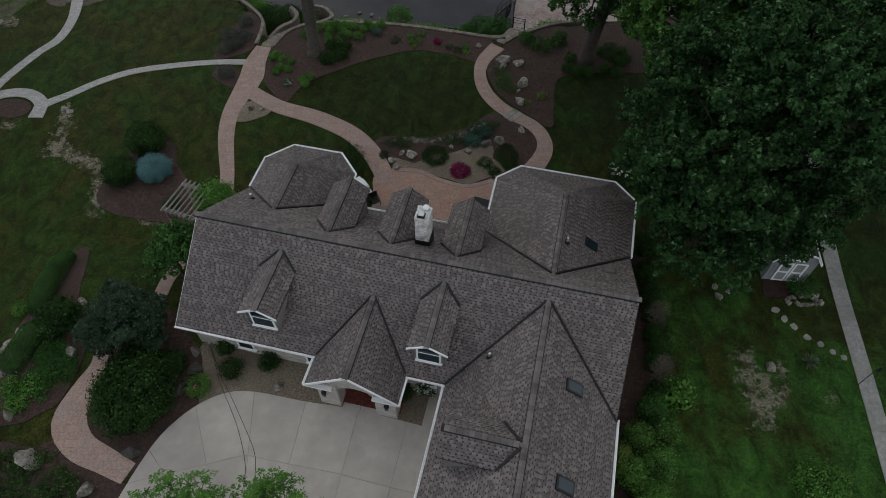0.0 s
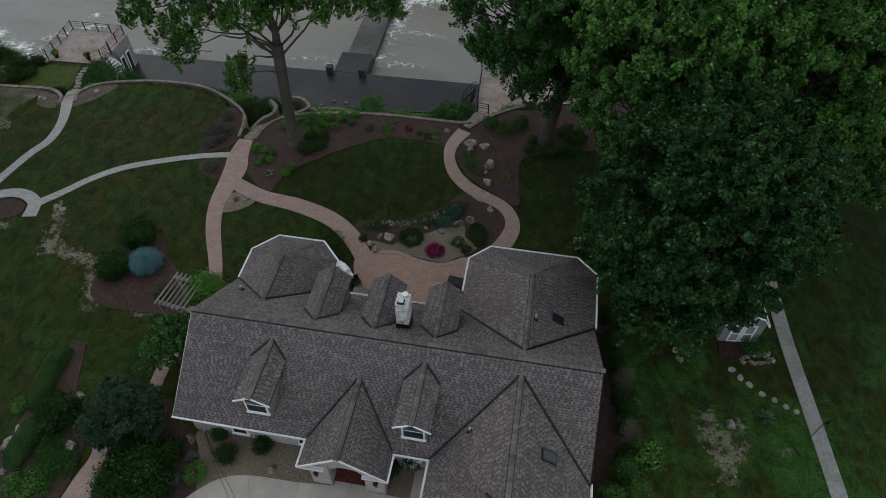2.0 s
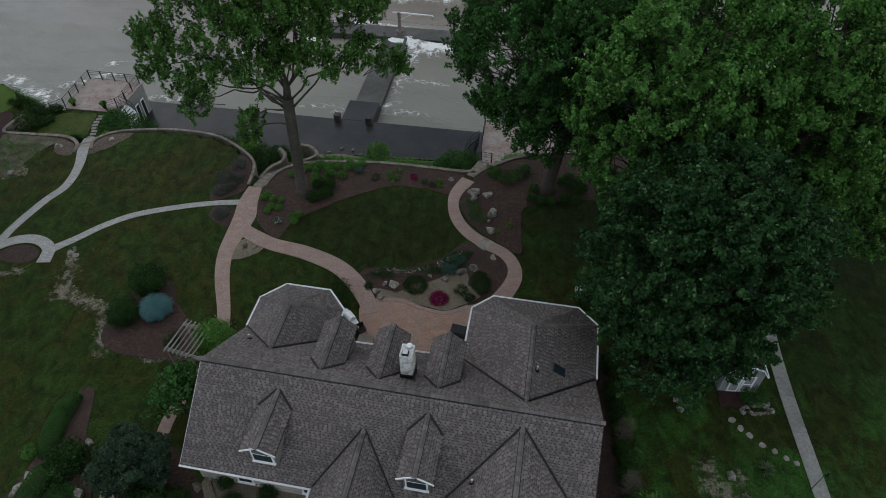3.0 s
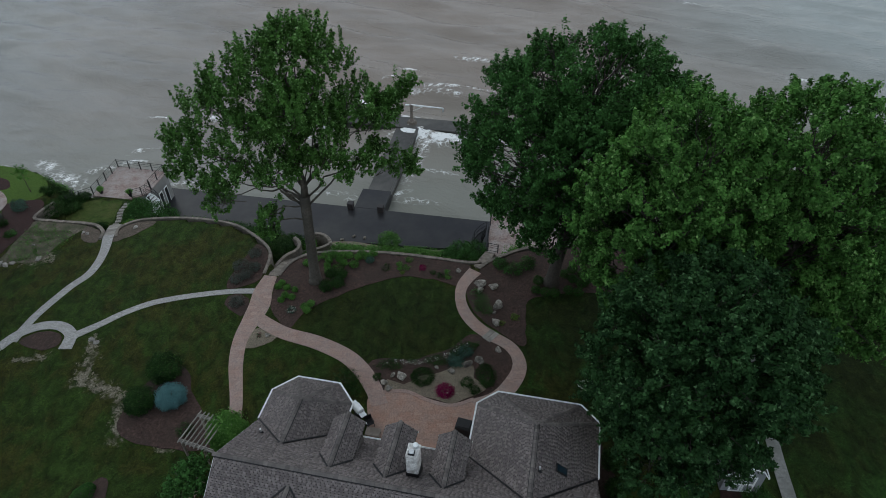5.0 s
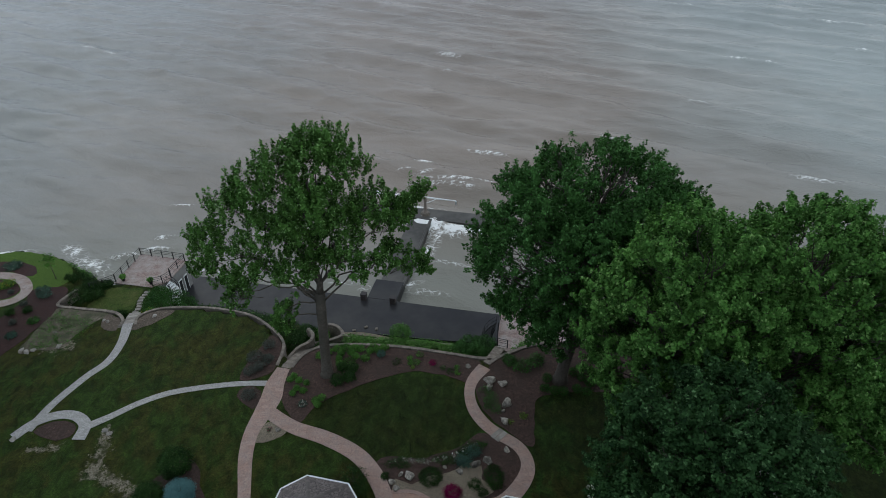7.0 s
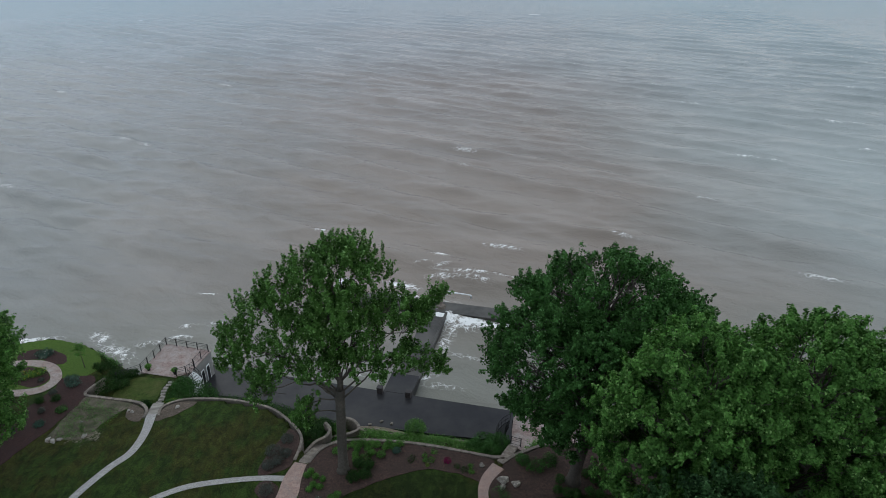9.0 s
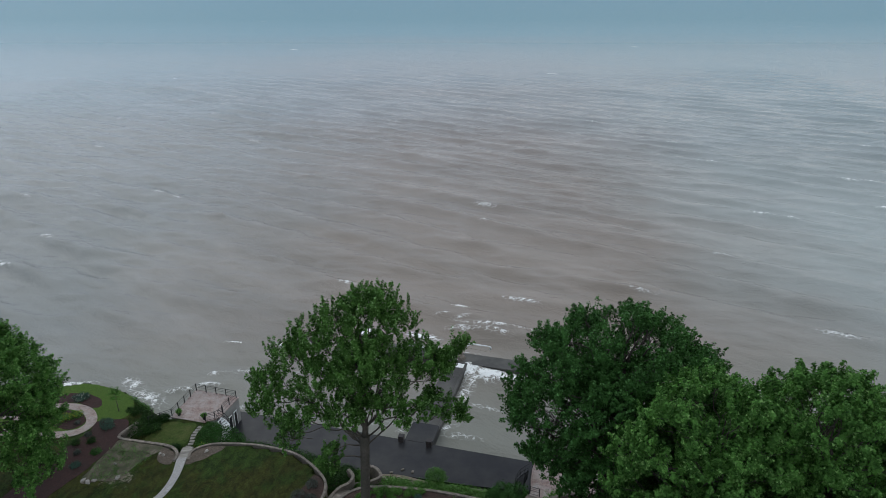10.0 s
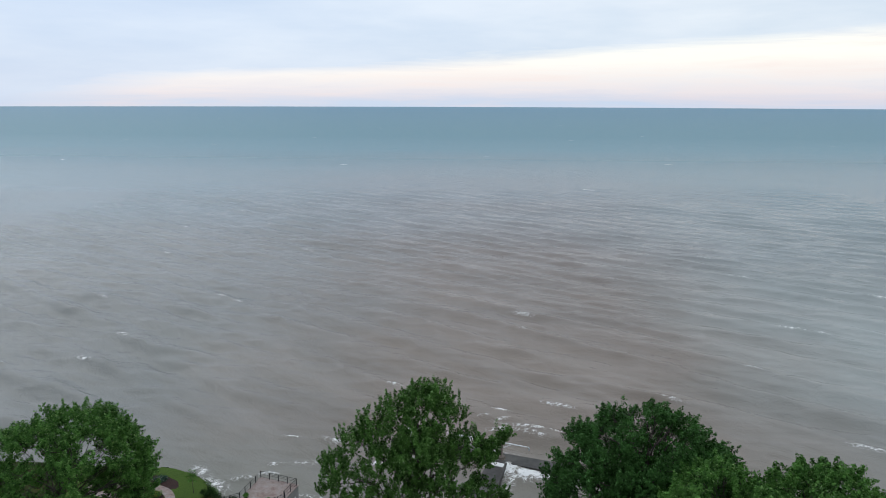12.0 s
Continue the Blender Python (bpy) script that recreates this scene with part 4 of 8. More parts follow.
for nm, pts, z, mat, lab in [
    ("planting_bed", [(-12.2, 44.6), (-12.2, 42.8), (-12.2, 41.0), (-11.5, 39.4), (-10.2, 38.3), (-8.9, 40.2), (-7.0, 41.5), (-3.7, 43.1), (-0.8, 43.8), (2.0, 43.4), (3.8, 42.5), (4.6, 42.2), (5.3, 43.6), (6.2, 44.7), (5.2, 45.35), (2.2, 46.25), (-0.8, 47.0), (-4.5, 47.6), (-7.4, 47.8), (-9.3, 47.6), (-10.8, 46.6), (-11.8, 45.3)], 0.034, MULCH, "crescent bed of dark bark mulch inside the garden wall"),
    ("planting_bed", [(6.7, 43.7), (5.6, 42.2), (5.4, 40.6), (5.8, 38.7), (7.0, 37.0), (8.2, 35.7), (8.9, 34.7), (9.45, 34.5), (9.9, 36.0), (10.2, 38.0), (10.7, 39.7), (12.2, 40.3), (15, 40.4), (20, 40.2), (24, 42), (22, 46.8), (14, 46.4), (11.4, 46.5), (9, 45.6), (7.5, 44.8)], 0.030, MULCH, "mulched bed with boulders and shrubs under a maple"),
    ("planting_bed", [(-3.3, 31.4), (-3.4, 33.7), (-1.9, 34.2), (0.5, 33.9), (3.2, 34.8), (5.2, 36.2), (6.9, 35.3), (8.1, 33.9), (8.3, 32.4), (7.0, 30.6), (5.2, 29.6), (2.9, 29.2), (1.1, 29.8), (-0.4, 30.7), (-2.2, 30.8)], 0.026, MULCH, "mulched rock garden beside the patio"),
    ("gravel_bed", [(-2.2, 31.0), (-1.9, 31.9), (-0.6, 31.5), (0.9, 32.2), (2.4, 32.4), (4.0, 33.4), (5.0, 32.9), (5.0, 31.6), (5.7, 30.4), (4.4, 29.8), (2.9, 29.25), (1.2, 29.9), (-0.3, 30.75)], 0.042, GRAVEL, "tan pea gravel bed in the rock garden"),
    ("gravel_bed", [(-13.6, 36.2), (-13.6, 37.9), (-12.8, 38.5), (-11.9, 38.0), (-11.2, 37.2), (-12.3, 36.4)], 0.040, GRAVEL, "small gravel island beside the garden path"),
    ("planting_bed", [(-16.6, 43.75), (-16.4, 45.3), (-15.7, 47.2), (-14.5, 49.8), (-13.5, 48.8), (-13.2, 47.4), (-13.4, 45.6), (-14.0, 44.3), (-15.2, 43.75)], 0.030, MULCH, "mulched lavender bed inside the curved wall"),
    ("planting_bed", [(-16.4, 41.7), (-16.1, 42.7), (-15.0, 42.75), (-14.2, 42.2), (-14.1, 41.0), (-14.6, 39.9), (-15.7, 40.8)], 0.030, MULCH, "small mulched bed at the path junction"),
    ("planting_bed", [(-21.9, 31.4), (-20.6, 33.6), (-18.9, 35.1), (-17.7, 33.6), (-16.9, 31.6), (-15.4, 29.2), (-15.0, 27.0), (-17.4, 26.9), (-21.6, 28.5)], 0.028, MULCH, "mulched shrub bed on the west lawn"),
    ("planting_bed", [(-32.8, 38.4), (-31.7, 39.6), (-30.2, 39.5), (-29.3, 38.7), (-29.6, 37.7), (-31.2, 37.6)], 0.030, MULCH, "small weedy bed inside the bent path"),
    ("planting_bed", [(-46.0, 57.6), (-48.2, 58.8), (-48.4, 60.6), (-46.6, 61.1), (-44.4, 60.2), (-43.6, 58.8), (-44.2, 57.6)], 0.034, REDMULCH, "reddish mulch bed inside a looping path"),
    ("planting_bed", [(-49.2, 62.6), (-49.6, 64.0), (-47.7, 64.8), (-44.6, 63.9), (-43.2, 62.2), (-44.2, 61.6), (-46.8, 62.7)], 0.030, REDMULCH, "reddish mulch bed on the point"),
    ("planting_bed", [(-42.4, 58.9), (-40.7, 59.4), (-38.5, 59.0), (-38.2, 56.2), (-38.4, 53.5), (-39.6, 50.2), (-40.6, 47.9), (-42.2, 44.5), (-44, 41.5), (-47, 42.5), (-46, 46), (-44.6, 51), (-43.0, 55.2), (-42.2, 57.2)], 0.026, REDMULCH, "strip of reddish bark mulch between two gardens"),
    ("gravel_bed", [(-12.85, 16.86), (-11.12, 17.63), (-6.24, 16.29), (-3.36, 15.52), (0.57, 14.37), (1.6, 12.2), (0.6, 10.8), (-2.88, 11.6), (-6.72, 12.6), (-9.4, 13.2), (-11.03, 13.2), (-12.6, 13.0), (-13.4, 14.9)], 0.024, GRAVEL, "pea gravel bed along the front of the house"),
    ("planting_bed", [(-18.22, 17.72), (-16.88, 18.39), (-14.97, 19.36), (-13.62, 18.01), (-12.6, 16.29), (-12.2, 13.4), (-13.2, 12.0), (-14.4, 10.0), (-16.4, 10.9), (-18.0, 12.4), (-18.2, 14.94)], 0.032, MULCH, "mulched bed of dense dark shrubs beside the drive"),
    ("planting_bed", [(-24.6, 16.5), (-23.6, 19.2), (-22.8, 22.0), (-22.3, 24.5), (-21.3, 24.7), (-20.7, 22.5), (-20.3, 20.6), (-19.75, 19.16), (-18.98, 17.24), (-19.18, 15.52), (-19.75, 13.89), (-22.16, 12.74), (-24.6, 13.9)], 0.028, MULCH, "mulched front slope bed with boulders and ground cover"),
    ("planting_bed", [(-23.06, 11.52), (-20.13, 11.78), (-18.98, 11.97), (-17.2, 11.0), (-15.4, 10.0), (-14.0, 8.04), (-17.26, 5.74), (-23.97, 5.74)], 0.028, MULCH, "mulched bed with boulders at the drive"),
    ("planting_bed", [(9.6, 19.5), (11.2, 26.2), (13.0, 26.5), (13.8, 20.0), (12.8, 15.0), (11.2, 10.5), (9.0, 4.0), (6.4, 4.2), (8.0, 12.0)], 0.026, MULCH, "narrow dark mulch bed along the east wall"),
    ("bare_ground", [(-39.0, 48.6), (-37, 48.8), (-34.9, 49.2), (-34.4, 51.0), (-33.2, 53.0), (-32.2, 54.2), (-35.0, 54.9), (-37.9, 55.7), (-38.4, 53.6), (-38.9, 50.8)], 0.022, DIRT, "weedy bare soil with stones behind the wall"),
    ("bare_ground", [(-29.0, 51.3), (-28.8, 53.3), (-27.2, 54.5), (-25.4, 54.4), (-26.2, 53.4), (-27.4, 52.2)], 0.024, GRITSOIL, "small gritty bed where the wall begins"),
    ("bare_ground", [(-30.6, 51.4), (-30.9, 53.3), (-32.4, 54.2), (-32.6, 52.9), (-31.8, 51.7)], 0.026, GRITSOIL, "small gritty bed with pale stones by the steps"),
    ("lawn", [(-35.9, 56.9), (-36.0, 59.0), (-34.5, 60.4), (-32.4, 60.2), (-30.9, 59.9), (-30.8, 57.6), (-31.0, 55.9), (-32.6, 55.5), (-34.6, 56.0)], -1.12, LOWLAWN, "small yellow-green lawn below the block wall"),
    ("lawn", [(-60, 66.0), (-58, 60.0), (-55, 56.0), (-49, 55.4), (-43.5, 57.2), (-40.4, 59.0), (-39.0, 60.4), (-39.5, 62.8), (-42.0, 65.1), (-47.3, 66.9), (-51.6, 65.9)], 0.016, POINTLAWN, "bright green lawn on the point"),
]:
    sheet(nm, pts, z, mat, lab, "planting bed" if nm == "planting_bed" else "bed", ragged=0.22)

# driveway cut into slabs by its joints
DRIVE = [(-15.25, 9.0), (-14.67, 10.44), (-13.81, 12.07), (-12.47, 13.41), (-10.93, 14.13), (-9.4, 14.13), (-6.72, 13.46), (-4.61, 13.03), (-2.88, 12.55), (-0.01, 11.64), (3.35, 10.53), (0.95, 1.91), (-1.92, -11.51), (-15.34, -11.51), (-16.3, 3.83)]
outline = [tuple(q[:2]) for q in catmull(DRIVE[:10], 0.4)] + DRIVE[10:]
drive = tagged(part("driveway", slab(outline, 1.2, 1.452), WALKCONC), "pale grey concrete driveway with saw-cut joints", "driveway", "", "structure")
hx, hy = Vector((0.961, -0.2766)), Vector((0.2766, 0.961))
o0 = Vector((-11.9, 21.64))


def clip(poly, co, no):
    """The part of a polygon on the side of a line to which no points."""
    out = []
    for a, b in zip(poly, poly[1:] + poly[:1]):
        da, db = (Vector(a) - co).dot(no), (Vector(b) - co).dot(no)
        if da >= 0:
            out.append(a)
        if da * db < 0:
            out.append(tuple(Vector(a).lerp(Vector(b), da / (da - db))))
    return out


FZ = 1.4


def cut(polys, a, b):
    """Split polygons along the line through a and b, given in the house's frame."""
    pa, pb = o0 + hx * a[0] + hy * a[1], o0 + hx * b[0] + hy * b[1]
    n = Vector((pa.y - pb.y, pb.x - pa.x)).normalized()
    out = [clip(p, pa + n * s * 0.009, n * s) for p in polys for s in (1, -1)]
    return [p for p in out if len(p) > 2]


def wl(x, y):
    """World metres to the house's frame."""
    d = Vector((x, y)) - o0
    return d.dot(hx), d.dot(hy)


def bent(polys, points):
    """Split polygons along a bowed joint, piece by piece."""
    out = []
    for poly in polys:
        cx = [wl(*q)[0] for q in poly]
        mid = (min(cx) + max(cx)) / 2
        a, b = min(zip(points, points[1:]), key=lambda s: abs((wl(*s[0])[0] + wl(*s[1])[0]) / 2 - mid))
        out += cut([poly], wl(*a), wl(*b))
    return out


slabs = [outline]
for a, b in (((-9.4, 14.1), (-9.3, 9.7)), ((-12.4, 13.6), (-11.1, 9.8)), ((-6.7, 13.2), (-7.4, 9.4)), ((-3.9, 12.9), (-4.9, 8.5)), ((-1.5, 11.7), (-2.4, 8.4)), ((-14.3, 11.3), (-13.0, 9.7))):
    slabs = cut(slabs, wl(*a), wl(*b))
for p in cut(bent(slabs, [(-13.4, 9.1), (-11.7, 10.35), (-9.5, 10.8), (-7.3, 10.25), (-5.0, 9.7), (-2.4, 8.9), (1.6, 7.8)]), (0, -17), (12, -16.3)):
    part("slab", slab(p, FZ - 0.05, FZ + 0.075), CONCRETE, drive)

# old concrete walk on the east lawn, in cast lengths
side = tagged(part("pavement", ribbon([(28.5, 34.0, 0.8), (25.55, 22.7, 0.8), (23.8, 12.2, 0.8), (20.8, -6, 0.8)], -0.2, -0.01), DIRT), "cracked old concrete walk across the east lawn", "walkway", "", "structure")
line = catmull([(28.5, 34.0, 0), (25.55, 22.7, 0), (23.8, 12.2, 0), (20.8, -6, 0)], 1.5)
for p, q in zip(line, line[1:]):
    d = q[:2] - p[:2]
    e = d / np.linalg.norm(d) * 0.006
    part("slab", ribbon([(*(p[:2] + e), 0.95), (*(q[:2] - e), 0.95)], -0.1, 0.035 + 0.012 * rng.random(), 9), WALKCONC, side)

# ---- seawall deck, jetty, terraces ----
SM = Matrix.Translation((-27.0, 67.0, 0)) @ Matrix.Rotation(radians(-14.7), 4, "Z")


def shore(name, bm, mat, label, category, kind=""):
    bmesh.ops.transform(bm, matrix=SM, verts=bm.verts)
    return tagged(part(name, bm, mat), label, category, "", kind)


seawall = shore("pavement", slab([(-1.5, 0), (38.2, 0), (39.5, -4.6), (37.5, -5.2), (31.0, -5.8), (24.0, -6.2), (16.0, -7.3), (9.5, -7.2), (4, -6.0), (-1.5, -5.6)], -9, DECK_Z), WETCONC, "dark wet concrete deck along the seawall", "deck", "structure")
jetty = shore("pier", box(22.0, 25.6, 0.03, 3.9, -9, DECK_Z - 0.01, 0.05), WETCONC, "concrete jetty running out from the seawall deck", "pier", "structure")
for nm, b4 in (("walkway", (22.3, 25.2, 3.9, 20.2, -9, -5.45)), ("cross_wall", (10.5, 37.0, 20.2, 23.2, -9, -5.25)), ("curb_east", (25.2, 25.62, 3.9, 20.2, -9, -5.2))):
    bmw = box(*b4, 0.06)
    bmesh.ops.transform(bmw, matrix=SM, verts=bmw.verts)
    part(nm.replace("_east", ""), bmw, WETPIER, jetty)

tagged(part("trim", ribbon([(-9.4, 54.7, 0.9), (-6.0, 54.4, 1.3), (-2.6, 53.4, 1.1), (1.2, 52.6, 0.9), (4.6, 51.7, 0.9), (7.2, 50.9, 0.9)], -5.2, DECK_Z + 0.05), GRAVEL), "strip of tan rubble at the back of the deck", "rubble", "", "structure")

for px in (21.75, 25.35):
    pil = thing("gate_pillar", "squat dark block pillar with a thin cap on the deck", "pillar", *(SM @ Vector((px, -0.35, 0))).xy, DECK_Z, -14.7, "jetty pillars")
    pm = uv_planar(finish(box(-0.32, 0.32, -0.32, 0.32, 0, 0.82, 0.015), "shaft", PIER_BRICK))
    part("shaft", pm, PIER_BRICK, pil)
    part("cap", box(-0.36, 0.36, -0.36, 0.36, 0.82, 0.90, 0.02), PIER_BRICK, pil)

# boat hoist on the cross wall
hp = SM @ Vector((24.3, 21.6, 0))
hoist = thing("boat_hoist", "white steel boat hoist on a round base", "davit", hp.x, hp.y, -5.25, -14)
part("base", cylinder(0, 0, 0, 0.35, 0.75, 0.62, 16), WALLSTONE, hoist, "round concrete base")
part("post", tube([(0, 0, 0.3), (0, 0, 0.6), (0, 0, 1.6), (0, 0, 2.9)], [0.42, 0.26, 0.20, 0.26], 12), CEDAR, hoist, "weathered tan post")
part("arm", tube([(-0.9, 0.1, 2.75), (0.4, 0, 2.82), (4.6, -0.55, 3.0)], [0.11, 0.13, 0.08], 8), WHITE, hoist)
part("hook_block", box(4.5, 4.75, -0.7, -0.45, 2.45, 2.95, 0.03), STEEL, hoist)
part("brace", tube([(0, 0, 1.8), (1.7, -0.2, 2.8)], 0.05, 6), WHITE, hoist)


def railing(parent, pts, height=1.05, gap=1.45, rails=(0.12, 0.55, 0.78, 1.0), mat=None):
    """Posts and rails along a line of (x, y, z)."""
    mat = mat or IRON
    pts = [Vector(p) for p in pts]
    for a, b in zip(pts, pts[1:]):
        n = max(1, round((b - a).length / gap))
        for k in range(n + 1):
            if k == n and b != pts[-1]:
                continue
            q = a.lerp(b, k / n)
            post = part("post", box(q.x - 0.045, q.x + 0.045, q.y - 0.045, q.y + 0.045, q.z, q.z + height + 0.06, 0.008), mat, parent)
        for r in rails:
            part("rail", tube([a + Vector((0, 0, r * height)), b + Vector((0, 0, r * height))], 0.028 if r == 1.0 else 0.018, 6), mat, parent)


# west terrace on top of the boathouse
WT = [(-34.5, 61.4), (-33.4, 67.1), (-27.4, 65.5), (-28.5, 61.3), (-30.0, 60.3)]
wt = thing("boathouse", "rendered boathouse with a paved roof terrace on the shore", "boathouse")
part("wall", slab(WT, -9, -1.24), RENDER, wt)
part("terrace", slab([(x + (x + 31) * 0.02, y + (y - 63.5) * 0.03) for x, y in WT], -1.24, -1.10), PAVER, wt, "pale stamped terrace paving")
ex = Vector((-27.4, 65.5)), Vector((-28.5, 61.3))
for k, (f0, f1) in enumerate(((0.18, 0.34), (0.44, 0.60))):
    a, b = ex[0].lerp(ex[1], f0), ex[0].lerp(ex[1], f1)
    n = Vector((0.968, -0.25))
    fr = slab([a + n * 0.06, b + n * 0.06, b - n * 0.1, a - n * 0.1], DECK_Z, -2.45)
    door = part("door", fr, WHITE, wt, "white door frame")
    a2, b2 = a.lerp(b, 0.14), a.lerp(b, 0.86)
    # a black panel stands in for the dark inside of the opening
    part("panel", slab([a2 + n * 0.075, b2 + n * 0.075, b2 - n * 0.02, a2 - n * 0.02], DECK_Z, -2.6), BLACK, door)
wrail = thing("railing", "black iron railing round the west terrace", "railing", group="terrace railings")
railing(wrail, [(-36.6, 59.9, -1.10), (-34.4, 61.5, -1.10), (-33.3, 66.95, -1.10), (-27.6, 65.35, -1.10), (-28.45, 62.3, -1.10)])
wrail2 = thing("railing", "short black iron railing beside the terrace stair", "railing", group="terrace railings")
railing(wrail2, [(-29.9, 60.45, -1.10), (-28.9, 60.9, -1.10), (-28.2, 61.9, -1.10)], gap=0.9)


def curved_stair(label, cx, cy, z0, z1, r0, r1, a0, a1, mat, rail):
    st = thing("spiral_stair", label, "stair")
    n = 16
    for k in range(n):
        t = radians(a0 + (a1 - a0) * k / n), radians(a0 + (a1 - a0) * (k + 1.15) / n)
        z = z1 + (z0 - z1) * (k + 1) / (n + 1)
        o = [(cx + r * math.cos(q), cy + r * math.sin(q)) for q, r in ((t[0], r0), (t[0], r1), (t[1], r1), (t[1], r0))]
        part("tread", slab(o, z - 0.05, z), mat, st)
    for r in (r1, r0):
        arc = [(cx + r * math.cos(radians(a0 + (a1 - a0) * k / 20)), cy + r * math.sin(radians(a0 + (a1 - a0) * k / 20)), z1 + (z0 - z1) * k / 20) for k in range(21)]
        part("stringer", tube(arc, 0.07, 6), mat, st)
        for hgt in (1.0, 0.5):
            part("handrail", tube([(x, y, z + hgt) for x, y, z in arc], 0.03, 6), rail, st)
        for k in range(0, 21, 2):
            x, y, z = arc[k]
            part("baluster", tube([(x, y, z), (x, y, z + 1.0)], 0.02, 6), rail, st)
    return st


curved_stair("white curved metal stair from the terrace to the deck", -28.4, 60.0, DECK_Z, -1.15, 0.5, 1.5, 100, -120, WHITE, IRON)
curved_stair("black curved iron stair from the terrace to the deck", 8.35, 50.9, DECK_Z, -1.55, 0.35, 1.3, 75, 285, IRON, IRON)

# east terrace
ET = [(8.3, 48.4), (9.5, 54.6), (21.5, 51.6), (20.4, 46.9), (10.2, 47.2)]
et = thing("terrace", "raised terrace paved in pinkish pavers", "terrace")
part("wall", slab(ET, -9, -1.64), RENDER, et)
part("paving", slab([(x + (x - 14) * 0.01, y + (y - 50.5) * 0.015) for x, y in ET], -1.64, -1.48), PAVER, et, "pinkish stamped paving")
erail = thing("railing", "black iron railing along the east terrace", "railing", group="terrace railings")
railing(erail, [(8.75, 51.0, -1.48), (9.55, 54.35, -1.48), (21.2, 51.45, -1.48)])
erail2 = thing("railing", "black iron railing at the stair head", "railing", group="terrace railings")
railing(erail2, [(8.6, 50.4, -1.48), (8.35, 48.6, -1.48), (9.3, 48.2, -1.48)], gap=1.2)


# ---- garden walls ----
def retaining_wall(label, pts, top, foot, thick=0.27, cap=0.40):
    line = catmull(pts, 0.3)
    wall = tagged(part("retaining_wall", ribbon([(*q[:2], thick) for q in line], foot, top - 0.10, 9), WALLSTONE), label, "wall", "garden walls", "structure")
    course = finish(box(-cap / 2 + 0.012, cap / 2 - 0.012, -thick * 0.62, thick * 0.62, -0.10, 0.0, 0.018), "cap_stone", WALLSTONE)
    block = finish(box(-cap / 2 + 0.01, cap / 2 - 0.01, -0.03, 0.03, -0.17, 0.0, 0.012), "block", WALLSTONE)
    acc, nxt = 0.0, 0.0
    for a, b in zip(line, line[1:]):
        d = b[:2] - a[:2]
        L = float(np.linalg.norm(d))
        while nxt < acc + L:
            q = a[:2] + d * (nxt - acc) / L
            ang = math.degrees(math.atan2(d[1], d[0]))
            ob = part("cap_stone", course, WALLSTONE, wall)
            ob.matrix_basis = pose(q[0], q[1], top + 0.012 * rng.random(), 0, 0, ang + rng.normal() * 1.5)
            nrm = np.array([-d[1], d[0]]) / L
            for row in range(2):
                f = q + nrm * (thick * 0.5 + 0.015) + d / L * (cap * 0.5 * row)
                ob = part("block", block, WALLSTONE, wall)
                ob.matrix_basis = pose(f[0], f[1], top - 0.12 - 0.2 * row, 0, 0, ang)
            nxt += cap
        acc += L
    return wall


retaining_wall("curved tan block wall capped with stone round the lawn", [(-28.9, 52.4), (-28.9, 53.7), (-27.2, 54.75), (-24.2, 54.85), (-20.9, 54.4), (-17.4, 53.2), (-15.2, 51.4), (-13.5, 49.3), (-13.05, 47.7), (-13.3, 45.5)], 0.13, -2.6, 0.22)
retaining_wall("curved tan block wall capped with stone behind the bed", [(-11.8, 45.2), (-10.95, 46.8), (-9.4, 47.8), (-7.4, 48.0), (-4.5, 47.8), (-0.8, 47.2), (2.2, 46.4), (5.3, 45.5), (6.6, 45.25), (7.2, 45.4)], 0.12, -2.4)
retaining_wall("low tan block wall above the small lower lawn", [(-37.4, 58.6), (-38.3, 56.1), (-36, 55.35), (-32.3, 54.6), (-30.9, 53.8), (-30.35, 52.8), (-30.4, 51.9)], 0.12, -1.5)
retaining_wall("tan block wall curving beside the lower steps", [(-12.9, 47.0), (-11.9, 48.9), (-10.9, 49.7), (-10.6, 50.8), (-11.3, 51.9)], -0.9, -3.6)
retaining_wall("tan block wall curling at the foot of the slope", [(-10.6, 51.2), (-8.8, 51.7), (-7.8, 52.5), (-8.5, 53.8), (-9.5, 54.2)], -2.4, -4.9)
retaining_wall("tan block wall beside the steps to the east terrace", [(7.0, 44.5), (8.0, 45.3), (9.4, 46.0), (11.4, 46.8), (14.0, 47.2)], 0.12, -1.9)
retaining_wall("low block wall at the back of the deck", [(-7.9, 54.0), (-4.1, 53.0), (0.3, 52.4), (4.5, 51.6)], -3.9, -4.9)


def steps(label, pts, w, mat):
    """Stone steps; pts are (x, y, z, turn)."""
    st = thing("garden_steps", label, "steps", group="garden steps")
    for x, y, z, turn in pts:
        bm = box(-w / 2, w / 2, -0.24, 0.24, -0.24, 0.0, 0.02)
        bmesh.ops.transform(bm, matrix=pose(x, y, z, 0, 0, turn), verts=bm.verts)
        part("step", bm, mat, st)
    return st


steps("flat stone steps down to the lower lawn", [(-29.65 - 0.10 * k, 52.7 + 0.44 * k, 0.02 - 0.17 * k, 8) for k in range(7)], 1.2, FLAG)
steps("stone steps down through the garden wall", [(-12.35 + 0.10 * k, 45.3 + 0.42 * k, 0.02 - 0.17 * k, -14) for k in range(12)], 1.0, WALLSTONE)
steps("stone steps down to the east terrace", [(7.0 + 0.18 * k, 44.8 + 0.40 * k, 0.02 - 0.165 * k, -24) for k in range(9)], 1.0, WALLSTONE)


